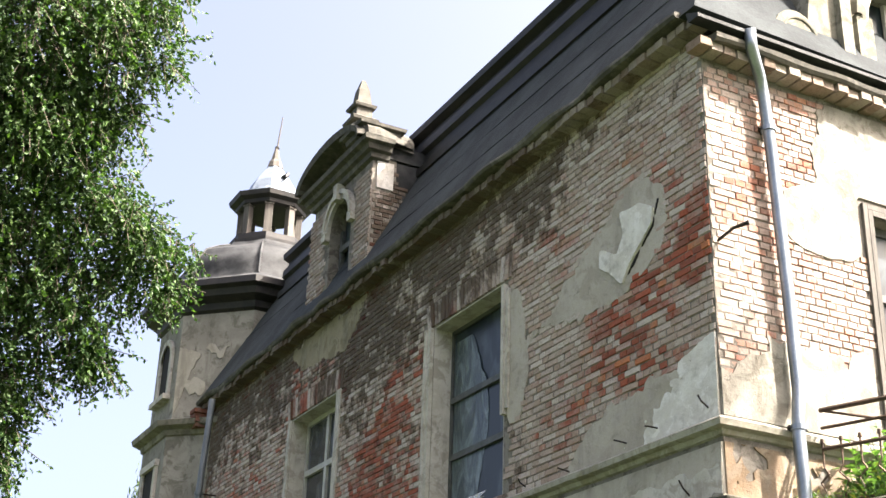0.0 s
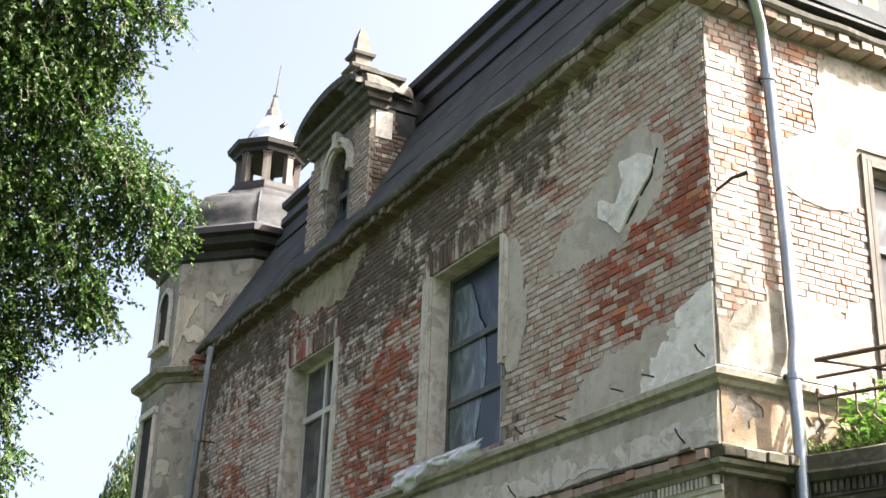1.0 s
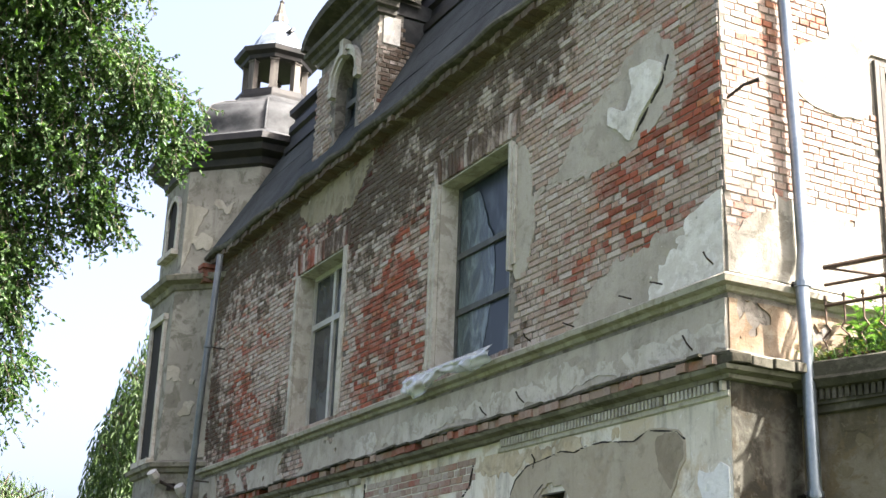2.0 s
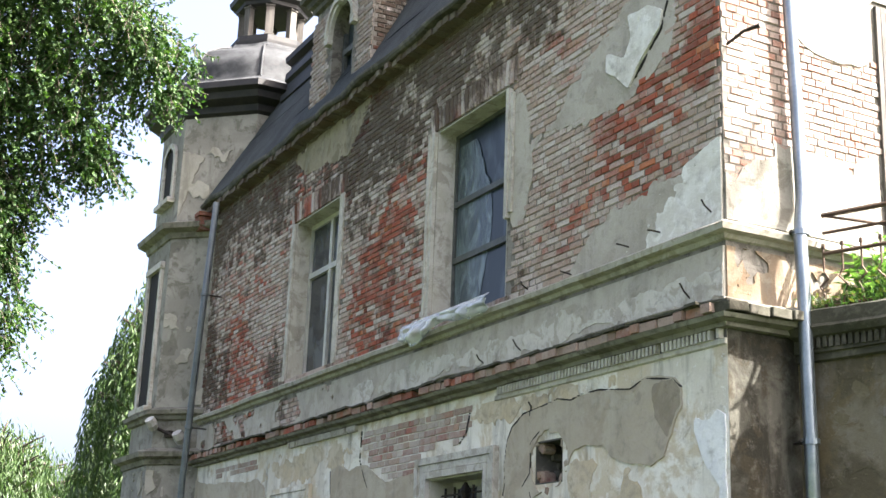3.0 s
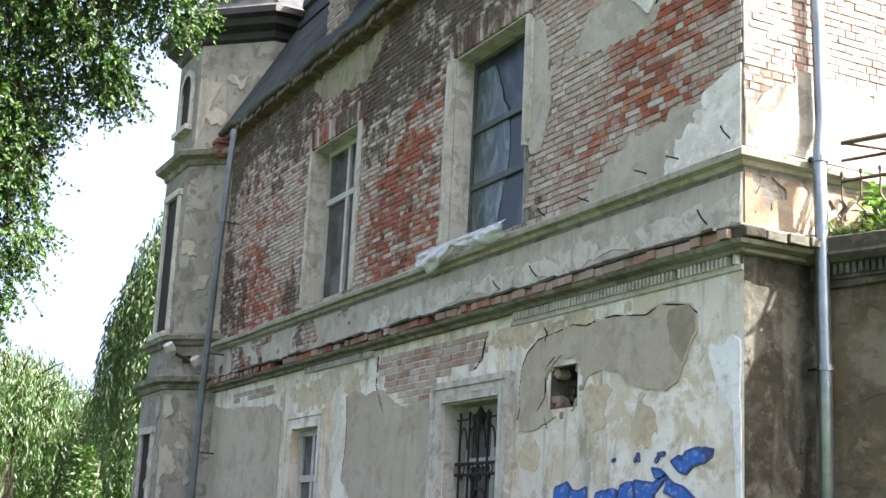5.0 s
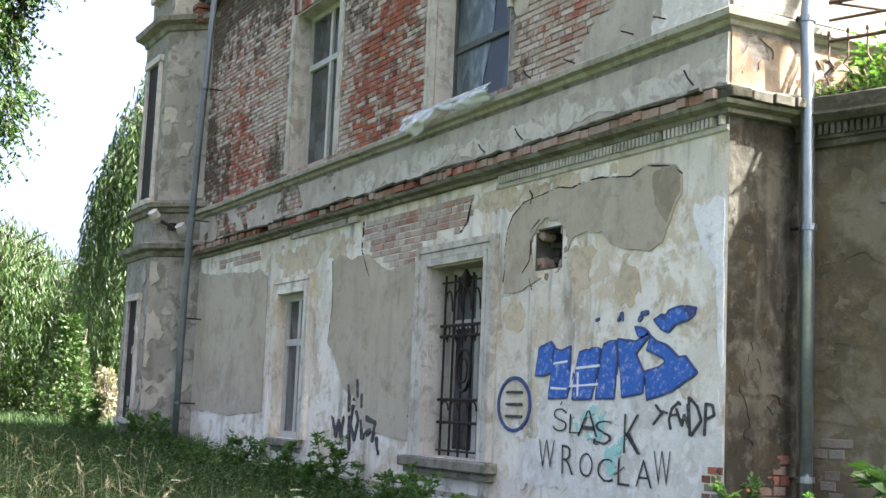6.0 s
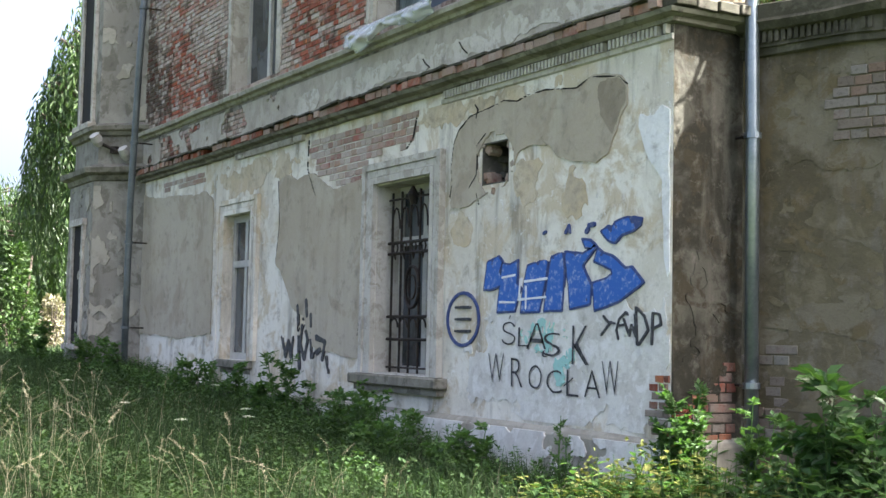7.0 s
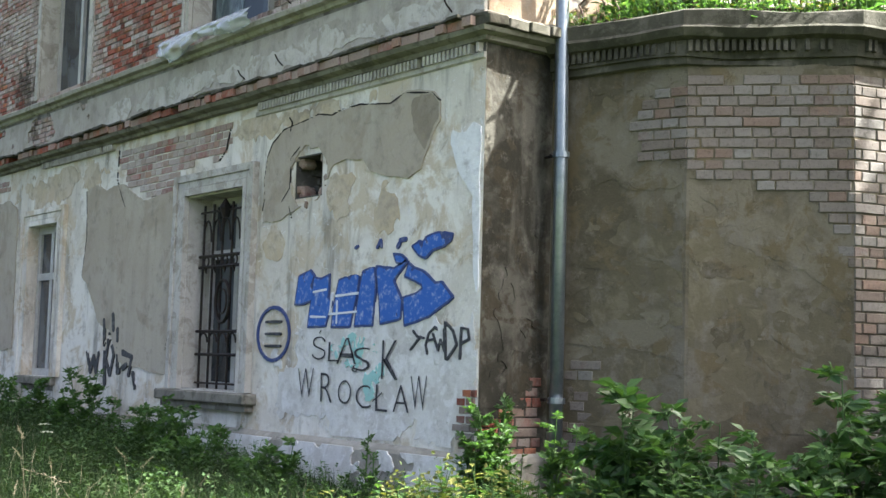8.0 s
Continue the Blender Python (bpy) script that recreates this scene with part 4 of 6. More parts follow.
for j in range(7):
    z = 10.86 + 0.075 * j
    r = 0.5 - 0.42 * (j * 0.075) / 0.6
    for k in range(8):
        for i in range(4):
            t = (i + 0.5 * (j % 2)) / 4
            a, b = octagon(r + 0.012)[k], octagon(r + 0.012)[(k + 1) % 8]
            x, y = a[0] + (b[0] - a[0]) * t, a[1] + (b[1] - a[1]) * t
            box(bm, -r * 0.085, r * 0.085, -0.006, 0.006, -0.06, 0.06, Matrix.Translation((x, y, z)) @ Matrix.Rotation(math.atan2(y, x) + math.pi / 2, 4, "Z") @ Matrix.Rotation(-0.45, 4, "X") @ Matrix.Rotation(0.78, 4, "Y"))
part("shingles", bm, M_SHINGLE, cap, kind="stuff")
bm = bmesh.new()
tube(bm, [(0, 0, 11.5), (0, 0, 11.62), (0, 0, 11.66), (0, 0, 11.9), (0.0, 0.01, 11.93)], [0.15, 0.12, 0.09, 0.03, 0.045], 8)
tube(bm, [(0, 0.01, 11.9), (0.03, 0.05, 12.55)], [0.018, 0.01], 6)
part("spike", bm, M_OLDWOOD, turret, "bent metal spike")
bm = bmesh.new()
tube(bm, [(0.3, 0.05, 11.2), (0.42, 0.1, 11.24), (0.46, 0.05, 11.16)], [0.05, 0.04, 0.02], 5)
part("loose_sheet", bm, M_TAR, turret, "torn roofing scrap")


def turret_window(face, z0, z1, w, name, arched, r):
    """A narrow window with its surround on one face of the turret; the recess's dark is painted on the pane."""
    a = radians(45 * face)
    ap = r * math.cos(radians(22.5))
    m = Matrix.Rotation(a + math.pi / 2, 4, "Z")
    m = Matrix.Translation((ap * math.cos(a), ap * math.sin(a), 0)) @ m
    bm = bmesh.new()
    for q in ((-w / 2 - 0.09, -w / 2), (w / 2, w / 2 + 0.09)):
        box(bm, q[0], q[1], -0.05, 0.02, z0, z1, m)
    if not arched:
        box(bm, -w / 2 - 0.12, w / 2 + 0.12, -0.07, 0.02, z1, z1 + 0.1, m)
    else:
        pts0, pts1 = arch_pts(0, z1, w / 2), arch_pts(0, z1, w / 2 + 0.09)
        for k in range(12):
            q = [(pts0[k], -0.05), (pts0[k + 1], -0.05), (pts1[k + 1], -0.05), (pts1[k], -0.05)]
            bm.faces.new([bm.verts.new(m @ Vector((x, o, z))) for (x, z), o in q])
            bm.faces.new([bm.verts.new(m @ Vector((x, o, z))) for (x, z), o in ((pts1[k], -0.05), (pts1[k + 1], -0.05), (pts1[k + 1], 0.01), (pts1[k], 0.01))])
    box(bm, -w / 2 - 0.14, w / 2 + 0.14, -0.12, 0.02, z0 - 0.08, z0, m)
    win = part("turret_window", bm, M_TRIM, turret, "narrow recessed turret window")
    bm = bmesh.new()
    box(bm, -w / 2, w / 2, -0.012, -0.004, z0, z1, m)
    if arched:
        bm.faces.new([bm.verts.new(m @ Vector((x, -0.012, z))) for x, z in arch_pts(0, z1, w / 2)])
    part("pane", bm, M_DARK, win)


turret_window(6, 3.72, 5.85, 0.6, "tall", False, 1.66)
turret_window(6, 0.45, 2.2, 0.5, "low", False, 1.72)
turret_window(6, 7.0, 7.65, 0.5, "slit", True, 1.60)

# ---- terrace bastion ----
T0, T1, T2 = (0.0, 0.62), (0.97, 0.94), (1.75, 1.67)
T3, T4, T5 = (2.25, 3.6), (2.25, 6.5), (0.0, 8.0)
TPATH = [T0, T1, T2, T3, T4, T5]
terrace = thing("terrace", "crumbling brick terrace bastion with overgrown top", "terrace")
bm = bmesh.new()
lo, hi = [bm.verts.new((*p, -0.95)) for p in TPATH], [bm.verts.new((*p, 2.84)) for p in TPATH]
for k in range(5):
    bm.faces.new((lo[k], lo[k + 1], hi[k + 1], hi[k]))
bm.faces.new(hi[::-1])
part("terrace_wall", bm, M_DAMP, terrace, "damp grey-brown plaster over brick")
part("terrace_cornice", sweep([(0, 2.60), (0.02, 2.61), (0.025, 2.655), (0.05, 2.66), (0.055, 2.76), (0.12, 2.775), (0.15, 2.82), (0.13, 2.84), (0.13, 2.93), (0.10, 2.95), (-0.3, 2.96)], fine_path(TPATH, 0.11), wobble=0.05), M_MOSS, terrace, "mossy moulded terrace cornice")
bm = bmesh.new()
for a, b in zip(TPATH[:4], TPATH[1:5]):
    pl = Plane(a, (b[0] - a[0], b[1] - a[1]))
    L = (Vector(b) - Vector(a)).length
    for i in range(int(L / 0.047)):
        if rng.random() > 0.12:
            box(bm, i * 0.047, i * 0.047 + 0.027, 0.05, 0.085, 2.69, 2.765, pl.m)
part("dentil_moulding", bm, M_MOSS, terrace, kind="stuff")


# ---- terrace railing ----
def railing():
    r = thing("terrace_railing", "rusty wrought-iron terrace railing with twisted bars", "railing", (0.2, 0.75, 2.95))
    def bar(pts, rad, name, sides=6):
        bm = bmesh.new()
        tube(bm, [(x - 0.2, y - 0.75, z - 2.95) for x, y, z in pts], rad, sides)
        part(name, bm, M_RAIL, r)
    path = [Vector((0.12, 0.78)), Vector((0.92, 1.06)), Vector((1.62, 1.74)), Vector((2.1, 3.6)), Vector((2.1, 6.3))]
    for a, b in zip(path, path[1:]):
        bar([(a.x, a.y, 3.68), (b.x, b.y, 3.68)], 0.018, "top_rail")
        bar([(a.x, a.y, 3.55), (b.x, b.y, 3.55)], 0.012, "rail")
        bar([(a.x, a.y, 3.40), (b.x, b.y, 3.40)], 0.014, "rail")
        bar([(a.x, a.y, 3.02), (b.x, b.y, 3.02)], 0.014, "rail")
        n = max(2, int((b - a).length / 0.13))
        for i in range(n):
            p = a.lerp(b, i / n)
            k = 0.02 if i % 2 else -0.02
            bar([(p.x, p.y, 2.95), (p.x, p.y, 3.1), (p.x + k, p.y + k, 3.16), (p.x - k, p.y - k, 3.22), (p.x, p.y, 3.27), (p.x, p.y, 3.46)], 0.008, "baluster", 5)
            bar([(p.x, p.y, 3.44), (p.x, p.y, 3.47)], [0.016, 0.012], "knob", 6)
        n = max(1, int((b - a).length / 0.45))
        for i in range(n):
            p, q = a.lerp(b, i / n), a.lerp(b, (i + 1) / n)
            bar([(p.x, p.y, 3.41), (q.x, q.y, 3.68)] if i % 2 else [(p.x, p.y, 3.68), (q.x, q.y, 3.41)], 0.01, "brace", 5)
        bar([(b.x, b.y, 2.9), (b.x, b.y, 3.7)], 0.02, "post")


railing()


# ---- downpipes ----
def downpipe(pts, label, brackets, normal, reach=0.16, mat=M_ZINC):
    """A round zinc pipe with collars and wall brackets."""
    o = Vector(pts[-1])
    p = thing("downpipe", label, "downpipe", o)
    bm = bmesh.new()
    tube(bm, [Vector(q) - o for q in pts], 0.047, 14)
    part("pipe", bm, mat, p, smooth=True)
    for x, y, z in brackets:
        bm = bmesh.new()
        tube(bm, [Vector((x, y, z - 0.02)) - o, Vector((x, y, z + 0.02)) - o], 0.06, 14)
        part("collar", bm, mat, p)
        bm = bmesh.new()
        c = Vector((x, y, z)) - o
        side = Vector((normal[1], -normal[0], 0))
        back = Vector((*normal, 0))
        tube(bm, [c + side * 0.085, c + side * 0.05 - back * 0.05, c - back * 0.075, c - back * reach], 0.011, 6)
        part("bracket", bm, M_IRON, p)
    return p


downpipe([(0.24, 0.30, 6.64), (0.22, 0.32, 6.5), (0.12, 0.47, 6.34), (0.09, 0.52, 6.2), (0.09, 0.555, 5.73), (0.09, 0.605, 4.58), (0.09, 0.63, 3.8), (0.165, 0.535, 3.56), (0.175, 0.52, 3.45), (0.175, 0.53, 3.1), (0.17, 0.55, 2.04), (0.165, 0.555, -0.3)],
         "grey zinc downpipe fixed at the sunlit corner", [(0.09, 0.545, 5.9), (0.17, 0.528, 3.5), (0.17, 0.55, 2.05), (0.165, 0.555, 0.36)], (1, 0))
downpipe([(-11.0, -0.26, 6.55), (-11.26, -0.27, 4.5), (-11.33, -0.28, 3.4), (-11.42, -0.28, 2.5), (-11.47, -0.27, 1.5), (-11.48, -0.27, -0.1)],
         "grey zinc downpipe between turret and brick front", [(-11.17, -0.265, 5.2), (-11.335, -0.28, 3.3), (-11.45, -0.275, 1.9), (-11.475, -0.27, 0.7)], (0, -1), 0.3, M_FARZINC)
bm = bmesh.new()
for i in range(4):
    box(bm, -11.95 + 0.02 * (i % 2), -11.72 + 0.03 * (i % 2), -0.26 - 0.015 * i, 0, 6.33 + 0.07 * i, 6.39 + 0.07 * i)
part("brick_bracket", bm, M_LOWB1, house, "red brick eave stop")


# ---- floodlights on the turret ----
def lamp():
    a = thing("wall_lamp", "pair of grey floodlights on a wall arm", "lamp", (-12.06, -0.34, 3.27))
    a.rotation_euler = (0, 0, radians(45))
    bm = bmesh.new()
    tube(bm, [(-0.22, -0.06, 0.1), (0.25, -0.08, -0.1)], 0.025, 8)
    part("arm", bm, M_IRON, a)
    for x, z in ((-0.22, 0.1), (0.24, -0.1)):
        bm = bmesh.new()
        tube(bm, [(x, -0.08, z - 0.03), (x, -0.14, z + 0.03), (x - 0.02, -0.2, z + 0.1)], [0.06, 0.085, 0.075], 10)
        part("lamp_head", bm, M_PAINTW, a, "pale round lamp head")
    part("mount", boxes((-0.05, 0.05, -0.07, 0.06, -0.05, 0.05)), M_IRON, a)


lamp()

# ---- foliage ----
def leaf(bm, p, d, w, up):
    """One pointed leaf, folded along its rib: p its foot, d its length and way."""
    side = d.cross(up)
    side = side.normalized() * w if side.length > 1e-6 else Vector((w, 0, 0))
    n = side.cross(d).normalized() * w * 0.35
    a, t = bm.verts.new(p), bm.verts.new(p + d)
    l, r = bm.verts.new(p + d * 0.45 + side + n), bm.verts.new(p + d * 0.45 - side + n)
    bm.faces.new((a, l, t))
    bm.faces.new((a, t, r))


def rand_dir(rng):
    v = Vector((rng.gauss(0, 1), rng.gauss(0, 1), rng.gauss(0, 1)))
    return v.normalized() if v.length > 0 else Vector((0, 0, 1))


def twig_leaves(bm, a, b, rng, n, size):
    """Leaves along a drooping twig."""
    for i in range(n):
        p = a.lerp(b, i / n)
        d = ((b - a).normalized() * 0.5 + rand_dir(rng) + Vector((0, 0, -0.5))).normalized() * size * rng.uniform(0.7, 1.2)
        leaf(bm, p, d, size * 0.3, rand_dir(rng))


def broadleaf(at, limbs, clumps, seed, size, per, label):
    rng = random.Random(seed)
    tree = thing("tree", label, "tree", at)
    o = Vector(at)
    bm = bmesh.new()
    tube(bm, [(0, 0, -0.2), (0.1, 0, 1.5), (0.0, 0.1, 3.5), (0.1, 0.3, 6.5), (0.1, 0.2, 9.0)], [0.35, 0.28, 0.24, 0.16, 0.06], 12)
    for x, y, z in limbs:
        e = Vector((x, y, z)) - o
        s = Vector((0.05, 0.1, max(2.5, e.z - 1.6)))
        m = s.lerp(e, 0.5) + Vector((0, 0, 0.45))
        tube(bm, [s, m, e], [0.06, 0.025, 0.008], 6)
    part("trunk", bm, M_BARK, tree, "dark furrowed trunk and limbs")
    bm, tw = bmesh.new(), bmesh.new()
    for x, y, z, r in clumps:
        c = Vector((x, y, z)) - o
        for _ in range(int(per * r * r * (0.85 if r > 0.55 else 1.0))):
            v = rand_dir(rng)
            a = c + v * r * rng.random() ** 0.45
            a.z += 0.15 * r
            b = a + (v * 0.6 + rand_dir(rng) * 0.5 + Vector((0, 0, -0.75))).normalized() * rng.uniform(0.16, 0.42)
            twig_leaves(bm, a, b, rng, 10, size)
            if rng.random() < 0.3:
                tube(tw, [a + (c - a) * 0.3, a, b], [0.008, 0.005, 0.003], 3, False)
    part("crown", bm, M_LEAF, tree, "dense crown of small green leaves", kind="stuff")
    part("twig", tw, M_BARK, tree, kind="stuff")


TREE = [(-3.7, -4.5, 7.5, 0.75), (-3.6, -3.95, 7.5, 0.42), (-4.2, -4.5, 6.6, 0.7), (-4.1, -4.0, 6.6, 0.45), (-3.8, -3.8, 7.1, 0.35), (-4.2, -3.65, 6.15, 0.36),
        (-4.3, -3.15, 5.85, 0.30), (-4.6, -3.6, 5.5, 0.38), (-4.7, -4.2, 5.4, 0.5), (-4.5, -3.1, 5.45, 0.26), (-4.7, -3.45, 5.0, 0.3), (-5.0, -4.3, 4.6, 0.42),
        (-5.1, -4.1, 3.95, 0.33), (-4.4, -3.9, 5.95, 0.4), (-5.1, -4.2, 4.2, 0.4), (-5.2, -4.15, 3.7, 0.34), (-5.3, -4.1, 3.0, 0.3), (-5.4, -4.15, 2.55, 0.22), (-4.8, -3.35, 4.75, 0.22),
        (-3.8, -4.6, 8.3, 0.9), (-4.5, -5.6, 6.5, 1.2), (-4.8, -5.6, 4.8, 1.1), (-5.6, -7.0, 8.6, 1.6), (-3.7, -3.6, 7.75, 0.3), (-4.25, -3.3, 5.95, 0.25), (-4.1, -3.9, 6.9, 0.35), (-4.35, -3.0, 5.65, 0.2), (-3.55, -3.45, 7.9, 0.28), (-3.7, -3.35, 7.35, 0.25), (-4.3, -2.75, 5.75, 0.16), (-3.95, -3.5, 6.75, 0.2), (-4.45, -2.8, 5.4, 0.16), (-4.75, -3.3, 4.7, 0.18), (-4.6, -4.6, 6.0, 0.6), (-4.9, -4.7, 5.2, 0.6), (-5.1, -4.7, 4.4, 0.5), (-5.2, -4.7, 3.6, 0.45), (-4.3, -4.8, 7.0, 0.6), (-4.75, -3.85, 5.1, 0.33), (-4.95, -3.9, 4.5, 0.28), (-5.1, -3.9, 3.3, 0.2)]
broadleaf((-5.6, -7.8, ground_z(-5.6, -7.8)), [t[:3] for t in TREE[::2]], TREE, 4, 0.056, 1600, "tall leafy tree with drooping green branches")


# unseen tree, added only to dapple the grass and thicket with shade
SHADE = [(6.9, 4.9, 7.4, 1.1), (5.9, 3.9, 8.2, 1.0), (6.6, 4.0, 9.4, 1.0), (7.4, 4.6, 9.0, 1.1), (6.2, 4.6, 10.6, 0.9), (7.0, 4.3, 11.4, 0.9), (7.9, 4.4, 7.6, 1.0), (7.6, 4.0, 10.6, 0.9), (6.5, 4.3, 12.6, 0.9), (8.3, 5.0, 9.8, 1.1), (8.5, 4.6, 6.4, 1.0), (4.6, 3.6, 4.7, 0.9), (4.3, 3.3, 3.7, 0.8), (5.3, 4.3, 5.6, 0.9), (6.0, 5.2, 12.0, 0.9), (7.3, 5.2, 13.2, 1.0), (5.6, 4.4, 11.4, 0.8)]
broadleaf((7.0, 4.6, ground_z(7.0, 4.6)), [t[:3] for t in SHADE], SHADE, 5, 0.15, 230, "unseen tall airy tree added to shade grass and thicket")


def willow(at, h, r, seed, strands, mat, label, lean=(0, 0)):
    rng = random.Random(seed)
    tree = thing("willow_tree", label, "willow tree", at)
    bm = bmesh.new()
    tube(bm, [(0, 0, -0.3), (0.1, 0, h * 0.25), (lean[0] * 0.4, lean[1] * 0.4, h * 0.55), (lean[0], lean[1], h * 0.9)], [r * 0.11, r * 0.09, r * 0.06, 0.04], 10)
    leaves = bmesh.new()
    for _ in range(strands):
        a, k = rng.uniform(0, 2 * math.pi), rng.random() ** 0.6
        top = h * (0.55 + 0.45 * (1 - k * k) * rng.uniform(0.6, 1.0))
        p0 = Vector((lean[0] + r * k * math.cos(a), lean[1] + r * k * math.sin(a), top + rng.uniform(-0.05, 0.05) * h))
        if rng.random() < 0.08:
            tube(bm, [(lean[0] * 0.5, lean[1] * 0.5, h * 0.5), (p0.x * 0.6, p0.y * 0.6, p0.z * 0.95), p0], [0.08, 0.05, 0.02], 5, False)
        length = rng.uniform(0.2, 0.5) * h
        n = int(length / 0.16)
        bend = Vector((math.cos(a), math.sin(a), 0)) * 0.25
        for i in range(n):
            t = i / n
            p = p0 + bend * math.sin(t * 1.8) + Vector((rng.gauss(0, 0.03), rng.gauss(0, 0.03), -length * t))
            d = Vector((rng.gauss(0, 0.4), rng.gauss(0, 0.4), -1)).normalized() * rng.uniform(0.16, 0.3)
            leaf(leaves, p, d, 0.028, rand_dir(rng))
    part("trunk", bm, M_BARK, tree)
    part("crown", leaves, mat, tree, "curtain of hanging willow leaves", kind="stuff")


willow((-26.5, 3.9, 0.1), 10.4, 2.3, 11, 1350, M_WILLOW, "tall weeping willow behind the turret")
willow((-36.0, 1.0, 0.1), 6.3, 3.6, 12, 1650, M_WILLOW, "broad weeping willow at the meadow's edge")
willow((-33.0, 5.2, 0.1), 6.4, 3.0, 13, 1350, M_WILLOW, "weeping willow with yellowish hanging twigs")
willow((-39.0, -4.5, 0.1), 6.6, 4.0, 14, 1350, M_WILLOW, "broad weeping willow at the meadow's edge")
willow((-40.0, 7.5, 0.1), 7.2, 4.0, 15, 1350, M_WILLOW, "weeping willow beside the turret")


def bush(name, at, h, r, seed, n, mat, label, size=0.12):
    rng = random.Random(seed)
    b = thing(name, label, "bush", at)
    bm = bmesh.new()
    for k in range(5):
        a = rng.uniform(0, 6.28)
        tube(bm, [(0, 0, -0.1), (r * 0.4 * math.cos(a), r * 0.4 * math.sin(a), h * 0.5), (r * 0.5 * math.cos(a), r * 0.5 * math.sin(a), h * 0.9)], [0.04, 0.025, 0.008], 5)
    part("stem", bm, M_BARK, b, kind="stuff")
    bm = bmesh.new()
    for _ in range(n):
        t = rng.random()
        rr = r * (1 - t * 0.75) * rng.random() ** 0.5
        a = rng.uniform(0, 6.28)
        p = Vector((rr * math.cos(a), rr * math.sin(a), h * t))
        leaf(bm, p, (rand_dir(rng) + Vector((math.cos(a), math.sin(a), 0.3))).normalized() * size * rng.uniform(0.6, 1.3), size * 0.28, rand_dir(rng))
    part("foliage", bm, mat, b, kind="stuff")


# unseen shrub, added so its leaves shade the thicket and wall foot
bush("shading_shrub", (4.3, 2.6, ground_z(4.3, 2.6)), 4.4, 1.9, 61, 12000, M_WEED, "unseen tall leafy shrub added to shade the thicket", 0.16)
bush("young_tree", (-22.5, 0.5, 0.1), 2.4, 0.75, 21, 2600, M_WILLOW, "slender young tree with pale green leaves")
bush("young_tree", (-23.5, 1.6, 0.1), 1.3, 0.5, 22, 900, M_STRAW, "small shrub with dry orange leaves")
for i, (x, y, h, r) in enumerate(((-44, -2, 3.5, 3.5), (-43, 3, 3.8, 3.5), (-45, 8, 4.0, 4.0), (-42, -8, 3.6, 4), (-48, 14, 5, 5))):
    bush("hedge_bush", (x, y, 0.1), h, r, 30 + i, 5200, M_HEDGE, "dark dense bush under the willows", 0.3)


# far woods round the meadow
def far_woods():
    rng = random.Random(77)
    bm = bmesh.new()
    for i in range(260):
        a = rng.uniform(0, 2 * math.pi)
        d = rng.uniform(95, 150)
        c = Vector((d * math.cos(a), d * math.sin(a), 0))
        h = rng.uniform(7, 11)
        for _ in range(60):
            p = c + Vector((rng.gauss(0, 3), rng.gauss(0, 3), rng.uniform(0, h)))
            leaf(bm, p, rand_dir(rng) * 2.2, 0.9, rand_dir(rng))
    solo("far_woods", bm, M_HEDGE, "distant green belt of trees", "woods", "stuff")


far_woods()


# ---- grass ----
def grass(name, count, area, h0, h1, mat, label, seed, w=0.006, keep=None, clump=0.0):
    rng = random.Random(seed)
    bm = bmesh.new()
    x0, x1, y0, y1 = area
    made = 0
    while made < count:
        x, y = rng.uniform(x0, x1), rng.uniform(y0, y1)
        if keep and not keep(x, y):
            continue
        made += 1
        if clump and noise.noise((x * 0.9, y * 0.9, seed)) < clump * rng.uniform(-1, 1):
            continue
        z = ground_z(x, y) - 0.03
        h = rng.uniform(h0, h1) * (0.8 + 0.5 * noise.noise((x * 0.6, y * 0.6, 9.0)))
        a = rng.uniform(0, 6.28)
        s = Vector((math.cos(a), math.sin(a), 0))
        b = Vector((rng.gauss(0, 1), rng.gauss(0, 1), 0)) * h * rng.uniform(0.15, 0.5)
        p0, p1, p2 = Vector((x, y, z)), Vector((x, y, z + h * 0.55)) + b * 0.35, Vector((x, y, z + h)) + b
        q = [bm.verts.new(p0 + s * w), bm.verts.new(p0 - s * w), bm.verts.new(p1 - s * w * 0.8), bm.verts.new(p1 + s * w * 0.8), bm.verts.new(p2)]
        bm.faces.new(q[:4])
        bm.faces.new((q[3], q[2], q[4]))
    return solo(name, bm, mat, label, "grass", "stuff")


off_house = lambda x, y: not (x > -14.7 and x < 0.05 and y > -0.06 and not (x < -14.2)) and not (x > -0.05 and x < 2.3 and y > 0.6 + 0.35 * max(0, x)) and (x - 6.8) ** 2 + (y + 5.7) ** 2 > 2.0
grass("meadow_grass", 90000, (-14, 3.5, -6.5, 0.9), 0.1, 0.32, M_GRASS, "tall uncut green grass before the house", 41, 0.0035, off_house)
grass("meadow_grass", 26000, (-34, -12, -6, 6), 0.1, 0.3, M_GRASS, "lighter meadow grass beyond the turret", 42, 0.012, off_house)
grass("meadow_grass", 14000, (-9, 9, -13, -5.5), 0.12, 0.3, M_GRASS, "low trodden meadow grass", 44, 0.008, off_house)
grass("dry_grass", 3500, (-10, 2.5, -5.5, -0.8), 0.15, 0.4, M_STRAW, "thin dry blades among the green grass", 45, 0.0022, off_house, 0.5)


